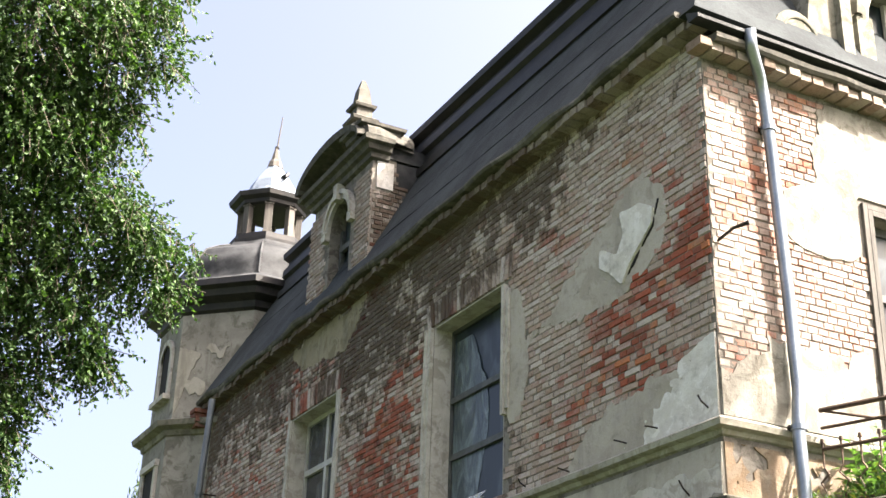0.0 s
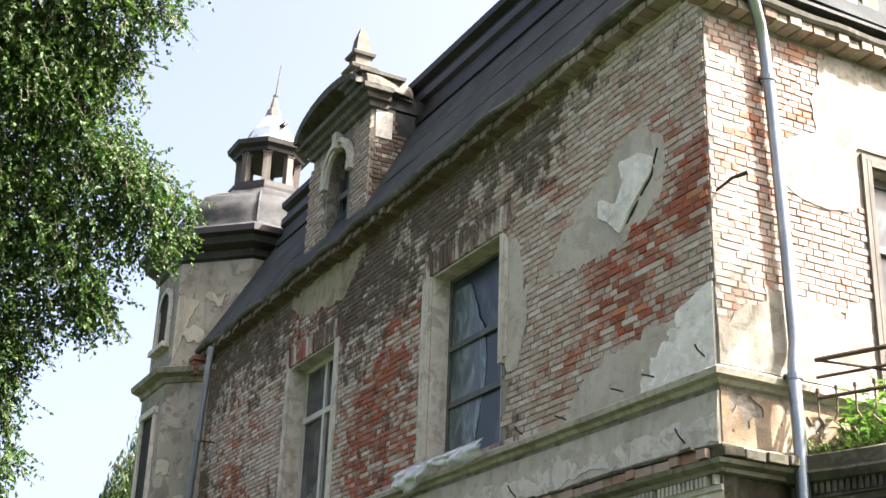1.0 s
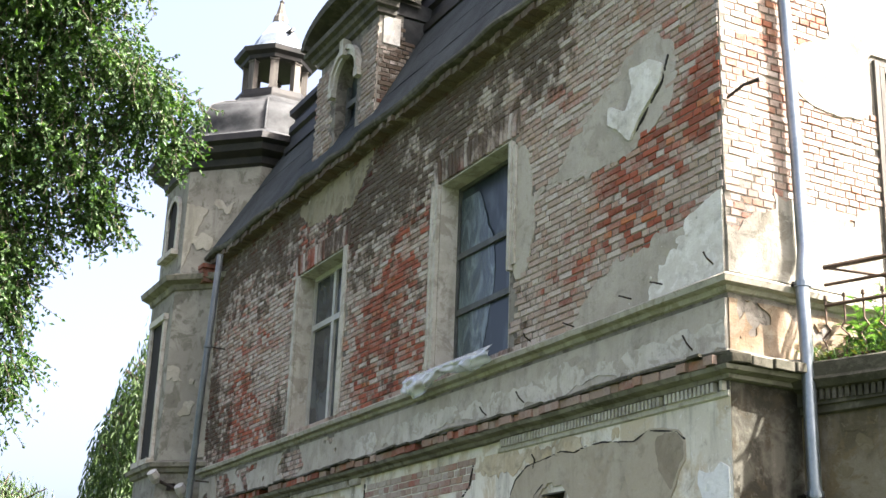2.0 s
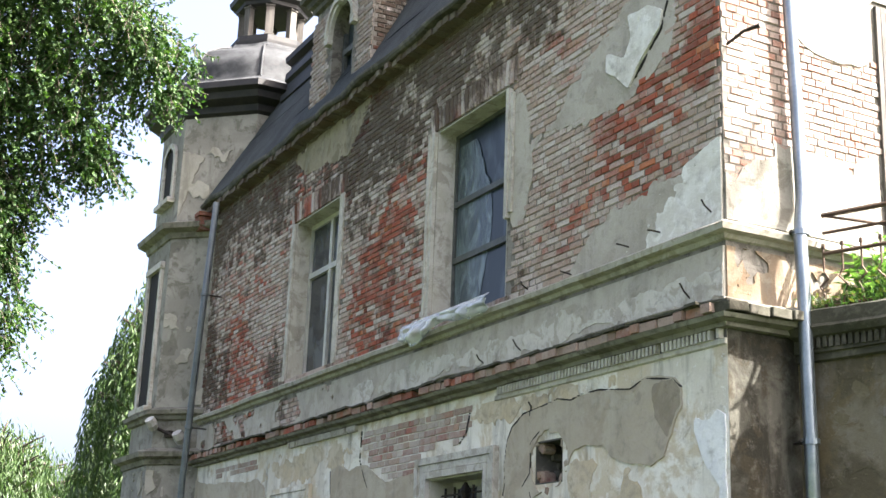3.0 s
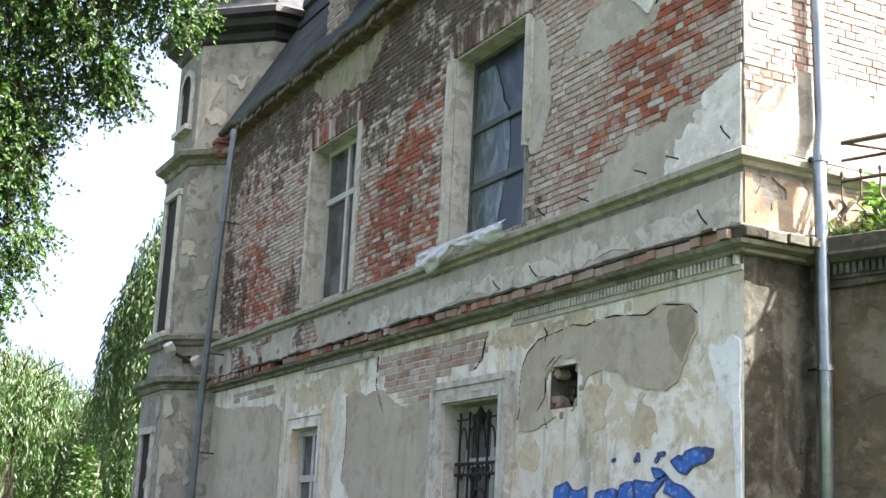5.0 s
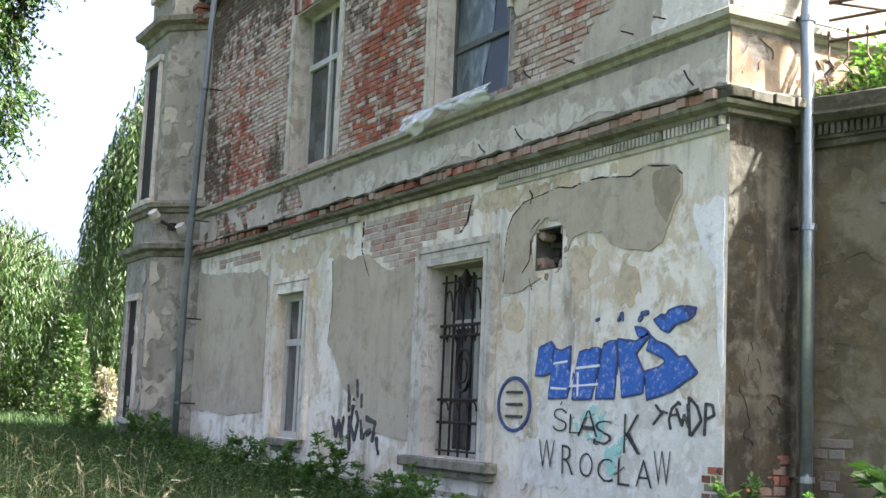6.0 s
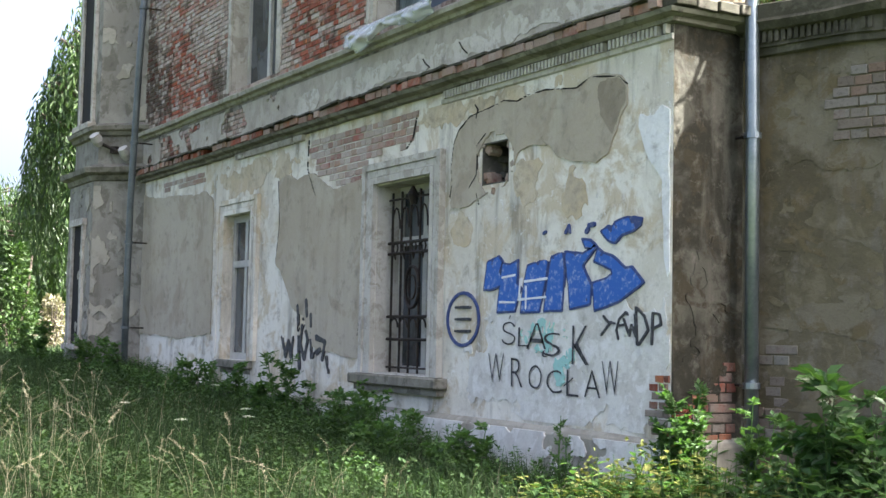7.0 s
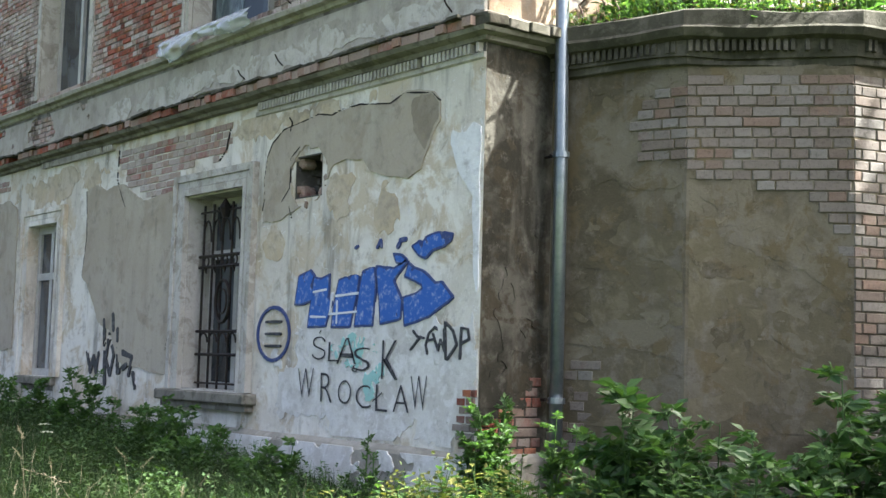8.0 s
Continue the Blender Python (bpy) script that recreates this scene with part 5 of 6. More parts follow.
def herbs(count, area, seed):
    """Low leafy herbs mixed into the meadow."""
    rng = random.Random(seed)
    bm = bmesh.new()
    x0, x1, y0, y1 = area
    for _ in range(count):
        x, y = rng.uniform(x0, x1), rng.uniform(y0, y1)
        if not off_house(x, y) or noise.noise((x * 0.8, y * 0.8, 3.0)) < rng.uniform(-0.6, 0.3):
            continue
        p = Vector((x, y, ground_z(x, y)))
        h = rng.uniform(0.08, 0.3)
        lean = Vector((rng.gauss(0, 0.25), rng.gauss(0, 0.25), 1))
        s = rng.uniform(0.03, 0.075)
        for i in range(11):
            a = i * 2.4 + rng.uniform(-0.5, 0.5)
            d = Vector((math.cos(a), math.sin(a), rng.uniform(-0.2, 0.7))).normalized() * s * rng.uniform(0.6, 1.2)
            leaf(bm, p + lean * h * (0.2 + 0.8 * i / 11), d, s * 0.24, Vector((0, 0, 1)))
    solo("meadow_herb", bm, M_HERB, "low leafy herbs among the grass", "plants", "stuff")


herbs(9000, (-12, 3.2, -5.6, 0.3), 46)


def seed_heads(count, area, seed):
    """Dry stalks that nod under feathery seed heads."""
    rng = random.Random(seed)
    bm = bmesh.new()
    x0, x1, y0, y1 = area
    for _ in range(count):
        x, y = rng.uniform(x0, x1), rng.uniform(y0, y1)
        if not off_house(x, y) or noise.noise((x * 0.9, y * 0.9, 5.0)) < rng.uniform(-0.4, 0.3):
            continue
        h = rng.uniform(0.3, 0.62)
        b = Vector((rng.gauss(0, 0.1), rng.gauss(0, 0.1), 0))
        p0 = Vector((x, y, ground_z(x, y)))
        p1 = p0 + Vector((0, 0, h * 0.6)) + b * 0.4
        p2 = p0 + Vector((0, 0, h)) + b
        tip = p2 + b * 0.55 + Vector((0, 0, 0.045))
        tube(bm, [p0, p1, p2, tip], [0.0016, 0.0014, 0.0011, 0.0006], 3, False)
        fat = rng.uniform(0.45, 0.95)
        for i in range(26):
            t = i / 26
            q = p2.lerp(tip, t * 1.1 - 0.5 * (1 - t))
            d = ((tip - p2).normalized() * 0.9 + rand_dir(rng) * 0.7).normalized() * 0.026 * fat * (1.15 - 0.7 * abs(t - 0.4))
            leaf(bm, q, d, 0.0035 * fat, rand_dir(rng))
    solo("seeding_grass", bm, M_STRAW, "pale dry grass stalks with feathery seed heads", "grass", "stuff")


seed_heads(380, (-5.6, 1.4, -5.4, -2.4), 47)


def umbels(count, area, seed):
    """Small white flower heads on thin stalks."""
    rng = random.Random(seed)
    x0, x1, y0, y1 = area
    for _ in range(count):
        x, y = rng.uniform(x0, x1), rng.uniform(y0, y1)
        f = thing("wild_flower", "white wild flower head on a thin stalk", "flower", (x, y, ground_z(x, y)), group="white meadow flowers")
        h = rng.uniform(0.25, 0.42)
        bm = bmesh.new()
        tube(bm, [(0, 0, -0.05), (0.02, 0, h * 0.6), (0.03, 0.01, h)], 0.003, 4, False)
        part("stalk", bm, M_WEED, f)
        bm = bmesh.new()
        for _ in range(34):
            a, r = rng.uniform(0, 6.28), 0.045 * rng.random() ** 0.5
            leaf(bm, Vector((0.03 + r * math.cos(a), 0.01 + r * math.sin(a), h + 0.01 - r * r * 4)), Vector((math.cos(a), math.sin(a), 0.6)) * 0.013, 0.005, Vector((0, 0, 1)))
        part("flower_head", bm, M_PETAL, f, kind="stuff")


umbels(6, (-6.2, -1.6, -2.9, -0.5), 48)


# ---- weeds ----
def weed(name, at, h, seed, stems, size, mat, label, spread=0.3, per=16, flower=None):
    rng = random.Random(seed)
    w = thing(name, label, "plant", at)
    st, lv, fl = bmesh.new(), bmesh.new(), bmesh.new()
    for k in range(stems):
        a = rng.uniform(0, 6.28)
        top = Vector((rng.gauss(0, spread), rng.gauss(0, spread), h * rng.uniform(0.55, 1.05)))
        base = Vector((top.x * 0.4 + rng.gauss(0, 0.05), top.y * 0.4 + rng.gauss(0, 0.05), -0.1))
        tube(st, [base, base.lerp(top, 0.5) + Vector((0.02, 0, 0)), top], [0.007, 0.005, 0.002], 4, False)
        for i in range(per):
            t = 0.15 + 0.85 * i / per
            p = base.lerp(top, t)
            d = Vector((math.cos(i * 2.4 + a), math.sin(i * 2.4 + a), rng.uniform(-0.3, 0.5))).normalized() * size * rng.uniform(0.7, 1.2) * (1.15 - 0.6 * t)
            leaf(lv, p, d, d.length * 0.27, Vector((0, 0, 1)))
        if flower:
            for _ in range(6):
                leaf(fl, top + rand_dir(rng) * 0.05, rand_dir(rng) * 0.035, 0.014, rand_dir(rng))
    part("stem", st, M_WEED, w, kind="stuff")
    part("leaves", lv, mat, w, kind="stuff")
    if flower:
        part("blossom", fl, flower, w, kind="stuff")
    else:
        fl.free()


rng = random.Random(51)
for i in range(26):                             # along the front's foot
    x = -11.4 + 11.2 * (i / 26) + rng.uniform(-0.15, 0.15)
    y = rng.uniform(-0.75, -0.2)
    weed("weed", (x, y, ground_z(x, y)), rng.uniform(0.16, 0.34), 100 + i, 8, 0.1, M_WEED, "green weed at the foot of the wall", 0.2, 15)
for i in range(60):                             # thicket before the terrace
    x = rng.uniform(0.1, 2.9)
    y = 0.15 + 0.3 * x - rng.uniform(0.05, 1.1)
    weed("weed", (x, y, ground_z(x, y)), rng.uniform(0.3, 0.55) + 0.12 * max(0, x - 0.8), 200 + i, 9, 0.14, M_WEED if i % 5 else M_YELLOW, "leafy weed in the thicket by the terrace" if i % 5 else "yellowish weed in the thicket by the terrace", 0.2, 14, M_YELLOW if i % 6 == 0 else None)


def branchy(name, at, h, seed, stems, mat, label, spread, leaflet, ribs, reach, pairs, droop, blossom=None):
    """A plant whose stems bear side ribs set with paired leaflets."""
    rng = random.Random(seed)
    w = thing(name, label, "plant", at)
    st, lv = bmesh.new(), bmesh.new()
    tops = []
    for k in range(stems):
        top = Vector((rng.gauss(0, spread), rng.gauss(0, spread), h * rng.uniform(0.6, 1.05)))
        base = Vector((top.x * 0.3, top.y * 0.3, -0.1))
        mid = base.lerp(top, 0.5) + Vector((rng.gauss(0, 0.04), rng.gauss(0, 0.04), 0))
        tube(st, [base, mid, top], [0.009, 0.007, 0.003], 5, False)
        tops.append(top)
        for i in range(ribs):
            t = rng.uniform(0.22, 1.0)
            p = base.lerp(mid, t * 2) if t < 0.5 else mid.lerp(top, t * 2 - 1)
            a = i * 2.4 + rng.uniform(-0.5, 0.5)
            d = Vector((math.cos(a), math.sin(a), rng.uniform(0.1, 1.5))).normalized()
            length = reach * rng.uniform(0.6, 1.15) * (1.2 - 0.65 * t)
            end = p + d * length
            end.z -= droop * length
            knee = p + d * length * 0.55
            tube(st, [p, knee, end], [0.003, 0.0025, 0.001], 3, False)
            for j in range(pairs):
                u = 0.25 + 0.75 * j / pairs
                q = p.lerp(knee, u * 2) if u < 0.5 else knee.lerp(end, u * 2 - 1)
                side = d.cross(Vector((0, 0, 1))).normalized()
                for sgn in (-1, 1):
                    e = (side * sgn + d * 0.6 + Vector((0, 0, -droop * 0.8 + rng.uniform(-0.7, 0.7)))).normalized() * leaflet * rng.uniform(0.7, 1.2)
                    leaf(lv, q, e, e.length * 0.27, Vector((rng.gauss(0, 0.7), rng.gauss(0, 0.7), 1)))
            leaf(lv, end, (d - Vector((0, 0, droop))).normalized() * leaflet * 1.15, leaflet * 0.3, Vector((0, 0, 1)))
    part("stem", st, mat, w, kind="stuff")
    part("leaves", lv, mat, w, kind="stuff")
    if blossom:
        bm = bmesh.new()
        for _ in range(40):
            leaf(bm, tops[0] + rand_dir(rng) * 0.035, rand_dir(rng) * 0.02, 0.008, rand_dir(rng))
        part("blossom", bm, blossom, w, "small white blossom", kind="stuff")


branchy("elder_sapling", (1.45, 0.05, ground_z(1.5, 0)), 1.5, 300, 3, M_ELDER, "tall elder sapling with broad compound leaves", 0.1, 0.12, 17, 0.3, 4, 0.45, M_PETAL)
branchy("elder_sapling", (1.75, 0.2, ground_z(1.7, 0)), 0.95, 303, 7, M_ELDER, "bushy elder sapling by the terrace foot", 0.24, 0.095, 15, 0.28, 5, 0.5)
branchy("elder_sapling", (2.3, 0.25, ground_z(2.3, 0)), 0.85, 304, 7, M_ELDER, "bushy elder sapling by the terrace foot", 0.24, 0.095, 15, 0.28, 5, 0.5)
branchy("elder_sapling", (1.15, 0.1, ground_z(1.1, 0)), 0.85, 305, 6, M_ELDER, "low dark-leaved elder sapling", 0.2, 0.12, 13, 0.28, 4, 0.5)
branchy("elder_sapling", (2.75, 1.5, ground_z(2.7, 1.5)), 1.35, 308, 8, M_ELDER, "bushy elder sapling by the terrace foot", 0.26, 0.12, 15, 0.32, 5, 0.5)
branchy("elder_sapling", (2.28, 1.0, ground_z(2.3, 1.0)), 1.15, 310, 8, M_ELDER, "bushy elder sapling by the terrace foot", 0.2, 0.11, 15, 0.3, 5, 0.5)
branchy("elder_sapling", (2.95, 0.7, ground_z(2.9, 0.7)), 0.9, 309, 8, M_ELDER, "low dark-leaved elder sapling", 0.26, 0.12, 14, 0.3, 5, 0.5)
# second unseen shrub, added to shade the terrace's sunlit face
bush("shading_shrub", (2.95, 2.8, ground_z(2.9, 2.8)), 2.5, 0.8, 62, 5200, M_ELDER, "unseen dark leafy shrub added to shade the terrace wall", 0.13)
branchy("tall_weed", (0.3, -0.02, ground_z(0.3, 0)), 1.0, 301, 4, M_WEED, "feathery tall weed by the corner", 0.07, 0.045, 34, 0.16, 7, 0.1)
branchy("tall_weed", (0.12, -0.12, ground_z(0.1, 0)), 0.7, 306, 3, M_WEED, "feathery weed by the corner", 0.07, 0.04, 28, 0.14, 7, 0.1)
branchy("tall_weed", (0.48, 0.22, ground_z(0.3, 0)), 0.9, 302, 3, M_WEED, "feathery tall weed beside the downpipe", 0.06, 0.05, 28, 0.15, 6, 0.15)
branchy("tall_weed", (-0.75, -0.3, ground_z(-0.7, 0)), 0.62, 307, 2, M_WEED, "thin dark-tipped weed before the white wall", 0.05, 0.03, 22, 0.1, 5, 0.0)
for i, (x, y, h) in enumerate(((-3.95, -0.5, 0.62), (-3.2, -0.55, 0.68), (-2.6, -0.7, 0.5), (-1.75, -0.55, 0.45), (-5.6, -0.35, 0.8), (-6.1, -0.4, 0.5), (-7.0, -0.4, 0.55), (-8.4, -0.4, 0.5), (-10.6, -0.7, 0.55), (-11.6, -0.8, 0.65), (-12.3, -1.2, 0.8), (-12.9, -1.3, 0.7))):
    branchy("leafy_weed", (x, y, ground_z(x, y)), h * 0.8, 320 + i, 5, M_WEED, "leafy weed at the foot of the front", 0.14, 0.06, 14, 0.17, 5, 0.2)
for i, (x, y, h) in enumerate(((-4.1, -0.45, 0.75), (-3.3, -0.4, 0.85), (-2.75, -0.5, 0.7), (-5.2, -0.6, 0.6), (-1.2, -0.6, 0.6), (-0.5, -0.5, 0.7), (-12.1, -1.1, 0.9), (-9.2, -0.7, 0.6))):
    weed("broad_weed", (x, y, ground_z(x, y)), h * 0.5, 500 + i, 5, 0.09, M_WEED, "broad-leaved weed below the window", 0.26, 10)
for i in range(16):                             # growth on the terrace
    t = rng.random()
    x, y = 0.35 + 1.5 * t + rng.uniform(-0.2, 0.1), 1.0 + 1.4 * t * t + rng.uniform(0.05, 0.5)
    weed("terrace_plant", (x, y, 2.95), rng.uniform(0.3, 0.7), 400 + i, 9, 0.15, M_WEED, "green plant growing on the terrace edge", 0.16, 14)

for i in range(26):                             # low growth over the terrace edge
    t = i / 25
    e = Vector(T0).lerp(Vector(T1), t * 2) if t < 0.5 else Vector(T1).lerp(Vector(T2), t * 2 - 1)
    x, y = e.x - 0.03 + rng.uniform(-0.06, 0.06), e.y + 0.06 + rng.uniform(-0.05, 0.1)
    weed("terrace_plant", (x, y, 2.95), rng.uniform(0.1, 0.26), 440 + i, 9, 0.07, M_WEED if i % 4 else M_YELLOW, "low green plant growing along the terrace edge" if i % 4 else "low yellowish plant growing along the terrace edge", 0.1, 10)

# ---- render coats ----
def seg(u, v, a, b):
    ax, ay, bx, by = *a, *b
    t = max(0, min(1, ((u - ax) * (bx - ax) + (v - ay) * (by - ay)) / ((bx - ax) ** 2 + (by - ay) ** 2)))
    return math.hypot(u - ax - t * (bx - ax), v - ay - t * (by - ay))


def poly_depth(u, v, poly):
    """How far inside a polygon a point lies; negative outside."""
    odd, near = False, 9.0
    for a, b in zip(poly, poly[1:] + poly[:1]):
        near = min(near, seg(u, v, a, b))
        if (a[1] > v) != (b[1] > v) and u < (b[0] - a[0]) * (v - a[1]) / (b[1] - a[1]) + a[0]:
            odd = not odd
    return near if odd else -near



CEM_EAST = [(-2.92, 1.75), (-2.92, 2.1), (-2.88, 2.3), (-2.8, 2.41), (-2.62, 2.5), (-2.27, 2.535), (-2.1, 2.56), (-1.9, 2.525), (-1.77, 2.55), (-1.5, 2.555), (-1.3, 2.53), (-1.1, 2.505), (-0.92, 2.56),
            (-0.58, 2.51), (-0.49, 2.44), (-0.485, 2.32), (-0.58, 2.21), (-0.65, 2.08), (-0.69, 1.97), (-0.87, 1.92), (-1.08, 1.965), (-1.37, 2.0), (-1.45, 2.11), (-1.92, 2.14), (-1.96, 2.0), (-2.08, 1.88), (-2.33, 1.84), (-2.6, 1.74)]
CEM_MID = [(-6.72, 2.34), (-6.5, 2.4), (-6.2, 2.29), (-5.95, 2.33), (-5.8, 2.36), (-5.3, 2.13), (-4.6, 2.15), (-4.58, 0.42), (-5.2, 0.45), (-5.75, 0.56), (-5.95, 0.83), (-6.25, 0.92), (-6.58, 1.3), (-6.75, 1.42), (-6.66, 1.8)]
CEM_WEST = [(-11.7, 2.6), (-10.7, 2.5), (-9.1, 2.42), (-8.8, 2.3), (-8.75, 0.65), (-9.7, 0.57), (-11.7, 0.62)]


def low_cement(u, v):
    k = max(poly_depth(u, v, q) for q in (CEM_EAST, CEM_MID, CEM_WEST)) + 0.035 * fray(u, v, 2.2, 2.0)
    if inside(u, v, [(W1[0] - 0.26, W1[1] + 0.26, 0.1, W1[3] + 0.22), (W2[0] - 0.23, W2[1] + 0.23, 0.1, W2[3] + 0.2)]) or blob(u, v, -2.23, 2.08, 0.27, 0.235) + 0.1 * fray(u, v, 3, 3) > 0:
        return -1
    return k


part("cement_coat", sheet(SOUTH, low_cement, FAR + 0.1, -0.03, 0.3, 2.66, 0.036, 0.011), M_CEMENT, low, "grey cement coat with broken edges", kind="stuff")
BROWN = [(-0.83, 2.51), (-0.58, 2.51), (-0.49, 2.44), (-0.485, 2.32), (-0.58, 2.21), (-0.65, 2.1), (-0.7, 2.18), (-0.77, 2.32)]
part("damp_stain", sheet(SOUTH, lambda u, v: poly_depth(u, v, BROWN) + 0.05 * fray(u, v, 3.0, 8.0), -0.95, -0.42, 2.0, 2.58, 0.03, 0.0128), M_BROWNC, low, "browner damp cement", kind="stuff")
LIME = [(-0.36, 2.12), (-0.35, 2.22), (-0.28, 2.19), (-0.19, 2.18), (-0.11, 2.24), (-0.03, 2.2), (-0.015, 1.0), (-0.08, 1.2), (-0.1, 1.74), (-0.19, 1.83), (-0.26, 1.9), (-0.32, 2.04)]


def low_white(u, v):
    k = blob(u, v, -1.2, 0.5, 1.5, 0.6) * 0.4
    return k + 0.13 * fray(u, v, 2.2, 7.0) - 0.05


part("lime_coat", sheet(SOUTH, low_white, -3.0, -0.01, 0.02, 2.5, 0.034, 0.006), M_WHITE, low, "white lime coat remnants", kind="stuff")
part("lime_patch", sheet(SOUTH, lambda u, v: poly_depth(u, v, LIME) + 0.012 * fray(u, v, 3.0, 7.0), -0.42, -0.01, 0.95, 2.3, 0.026, 0.009), M_CHALK, low, "bright white patch of lime", kind="stuff")
part("plinth_lime", sheet(SOUTH, lambda u, v: 0.45 * fray(u, v, 1.8, 17.0) + 0.1 - 0.9 * max(0, -0.12 - v), -11.6, 0.03, -0.6, -0.045, 0.034, 0.062, 0.04), M_WHITE, low, "peeling white lime on the plinth", kind="stuff")
OCHRE = plaster("ochre_wash", ((0.54, 0.45, 0.32), (0.58, 0.51, 0.4), (0.48, 0.41, 0.31)), 2.0, 0.4, shift=33, chips=0.2)
part("ochre_wash", sheet(SOUTH, lambda u, v: max(blob(u, v, -2.6, 2.58, 1.1, 0.13), blob(u, v, -7.6, 2.5, 1.4, 0.2), blob(u, v, -1.15, 1.72, 0.16, 0.2), blob(u, v, -2.75, 1.55, 0.2, 0.16), blob(u, v, -5.35, 0.8, 0.4, 0.2), blob(u, v, -1.75, 1.85, 0.2, 0.25)) + 0.8 * fray(u, v, 2.8, 27.0) - 0.2,
                         -9.2, -0.3, 0.4, 2.68, 0.036, 0.004), OCHRE, low, "ochre remnants of older paint", kind="stuff")
crack_lines = [[(u, v + 0.006) for u, v in CEM_EAST[1:15]], [(-5.93, 2.7), (-5.95, 2.4), (-5.8, 2.2), (-5.72, 2.1)], [(-6.72, 2.34), (-6.66, 1.85), (-6.75, 1.42)], [(-3.55, 2.66), (-3.62, 2.45), (-3.75, 2.36)], [(-2.92, 2.1), (-2.9, 1.95), (-2.93, 1.85)], [(-4.62, 0.85), (-4.66, 0.65)],
               [(-2.62, 1.9), (-2.5, 2.0), (-2.5, 2.25), (-2.36, 2.33)], [(-2.55, 2.6), (-2.5, 2.55), (-2.52, 2.48)], [(-2.5, 1.85), (-2.46, 1.75)]]
for l in crack_lines:
    us, vs = [p[0] for p in l], [p[1] for p in l]
    part("crack", sheet(SOUTH, lambda u, v: 0.004 - min(seg(u, v, p, q) for p, q in zip(l, l[1:])) + 0.005 * fray(u, v, 5.0, 2.0), min(us) - 0.05, max(us) + 0.05, min(vs) - 0.03, max(vs) + 0.03, 0.009, 0.0135), M_DARK, low, "thin open crack in the plaster", kind="stuff")

UP_HEART = [(-2.6, 4.86), (-2.4, 4.98), (-2.05, 5.1), (-1.96, 5.28), (-1.75, 5.36), (-1.5, 5.44), (-1.3, 5.55), (-1.1, 5.72), (-0.8, 5.75), (-0.6, 5.62), (-0.5, 5.4), (-0.56, 5.05), (-0.7, 4.92), (-1.14, 4.84), (-1.6, 4.83), (-2.3, 4.87)]
UP_LOW = [(-2.0, 3.5), (-1.85, 3.75), (-1.6, 3.88), (-1.29, 3.94), (-0.85, 3.94), (-0.84, 4.03), (-0.67, 4.0), (-0.5, 4.02), (-0.34, 4.08), (-0.05, 4.13), (0.1, 4.13), (0.1, 3.4), (-2.0, 3.4)]
UP_STRIP = [(-2.88, 5.5), (-2.7, 5.4), (-2.62, 4.9), (-2.58, 4.6), (-2.72, 4.2), (-2.9, 4.2)]
UP_HEAD = [(-8.5, 6.5), (-8.1, 6.25), (-7.8, 6.15), (-7.2, 6.1), (-6.7, 6.05), (-6.4, 6.3), (-6.2, 6.6), (-8.4, 6.6)]


def up_render(u, v):
    k = max(poly_depth(u, v, q) for q in (UP_HEART, UP_LOW, UP_STRIP)) * 2.0 + 0.16 * fray(u, v, 2.0, 4.0)
    return -1 if inside(u, v, [U1, U2], 0.02) else k


def up_head(u, v):
    return poly_depth(u, v, UP_HEAD) * 2.0 + 0.2 * fray(u, v, 2.0, 24.0)


part("render_coat", sheet(SOUTH, up_render, -3.0, -0.01, 3.53, 6.0, 0.032, 0.011), M_UPPLAST, upp, "grey render remnants over brick", kind="stuff")
part("render_coat", sheet(SOUTH, up_head, -8.7, -6.0, 5.9, 6.6, 0.035, 0.011), M_OLIVE, upp, "olive-stained render under the eaves", kind="stuff")


def heart(u, v):
    k = poly_depth(u, v, [(-1.39, 5.3), (-1.14, 5.18), (-1.06, 5.34), (-1.1, 5.53), (-0.83, 5.5), (-0.65, 5.4), (-0.69, 5.27), (-0.84, 5.16), (-0.99, 5.02), (-1.1, 4.9), (-1.21, 5.01), (-1.4, 5.15)])
    return k + 0.025 * fray(u, v, 3.0, 1.0)


part("lime_coat", sheet(SOUTH, lambda u, v: min(up_render(u, v) + 0.1, 0.5 + 0.42 * u - (v - 3.55) * 0.8 + 0.35 * fray(u, v, 1.8, 14.0)), -2.4, -0.012, 3.54, 4.3, 0.035, 0.0155), M_WHITE, upp, "bluish white lime over grey render", kind="stuff")
part("loose_plaster", sheet(SOUTH, heart, -1.6, -0.4, 4.7, 5.7, 0.03, 0.03), M_WHITE, upp, "loose pale plaster patch", kind="stuff")


def frieze(u, v):
    return 0.42 + 0.5 * fray(u, v, 0.9, 6.0) + (0.5 if u > -5.2 else -0.28 if u < -6 else 0)


part("frieze_render", sheet(SOUTH, frieze, FAR, 0, 2.99, 3.36, 0.045, 0.022), M_UPPLAST, upp, "stained grey render band", kind="stuff")
part("frieze_lime", sheet(SOUTH, lambda u, v: 0.25 - abs(v - 3.1) * 2.2 + 0.35 * fray(u, v, 1.2, 3.0), -6.3, -0.004, 2.99, 3.36, 0.045, 0.028), M_TRIM, upp, "whitish stains on the render band", kind="stuff")


def side_render(u, v):
    k = max(0.75 - (v - 3.55) * 1.2 - 0.6 * max(0, 0.5 - u), blob(u, v, 1.55, 5.9, 0.5, 0.55), blob(u, v, 1.1, 5.3, 0.5, 0.3)) + 0.22 * fray(u, v, 1.7, 8.0)
    return -1 if inside(u, v, [EWIN], 0.12) else k


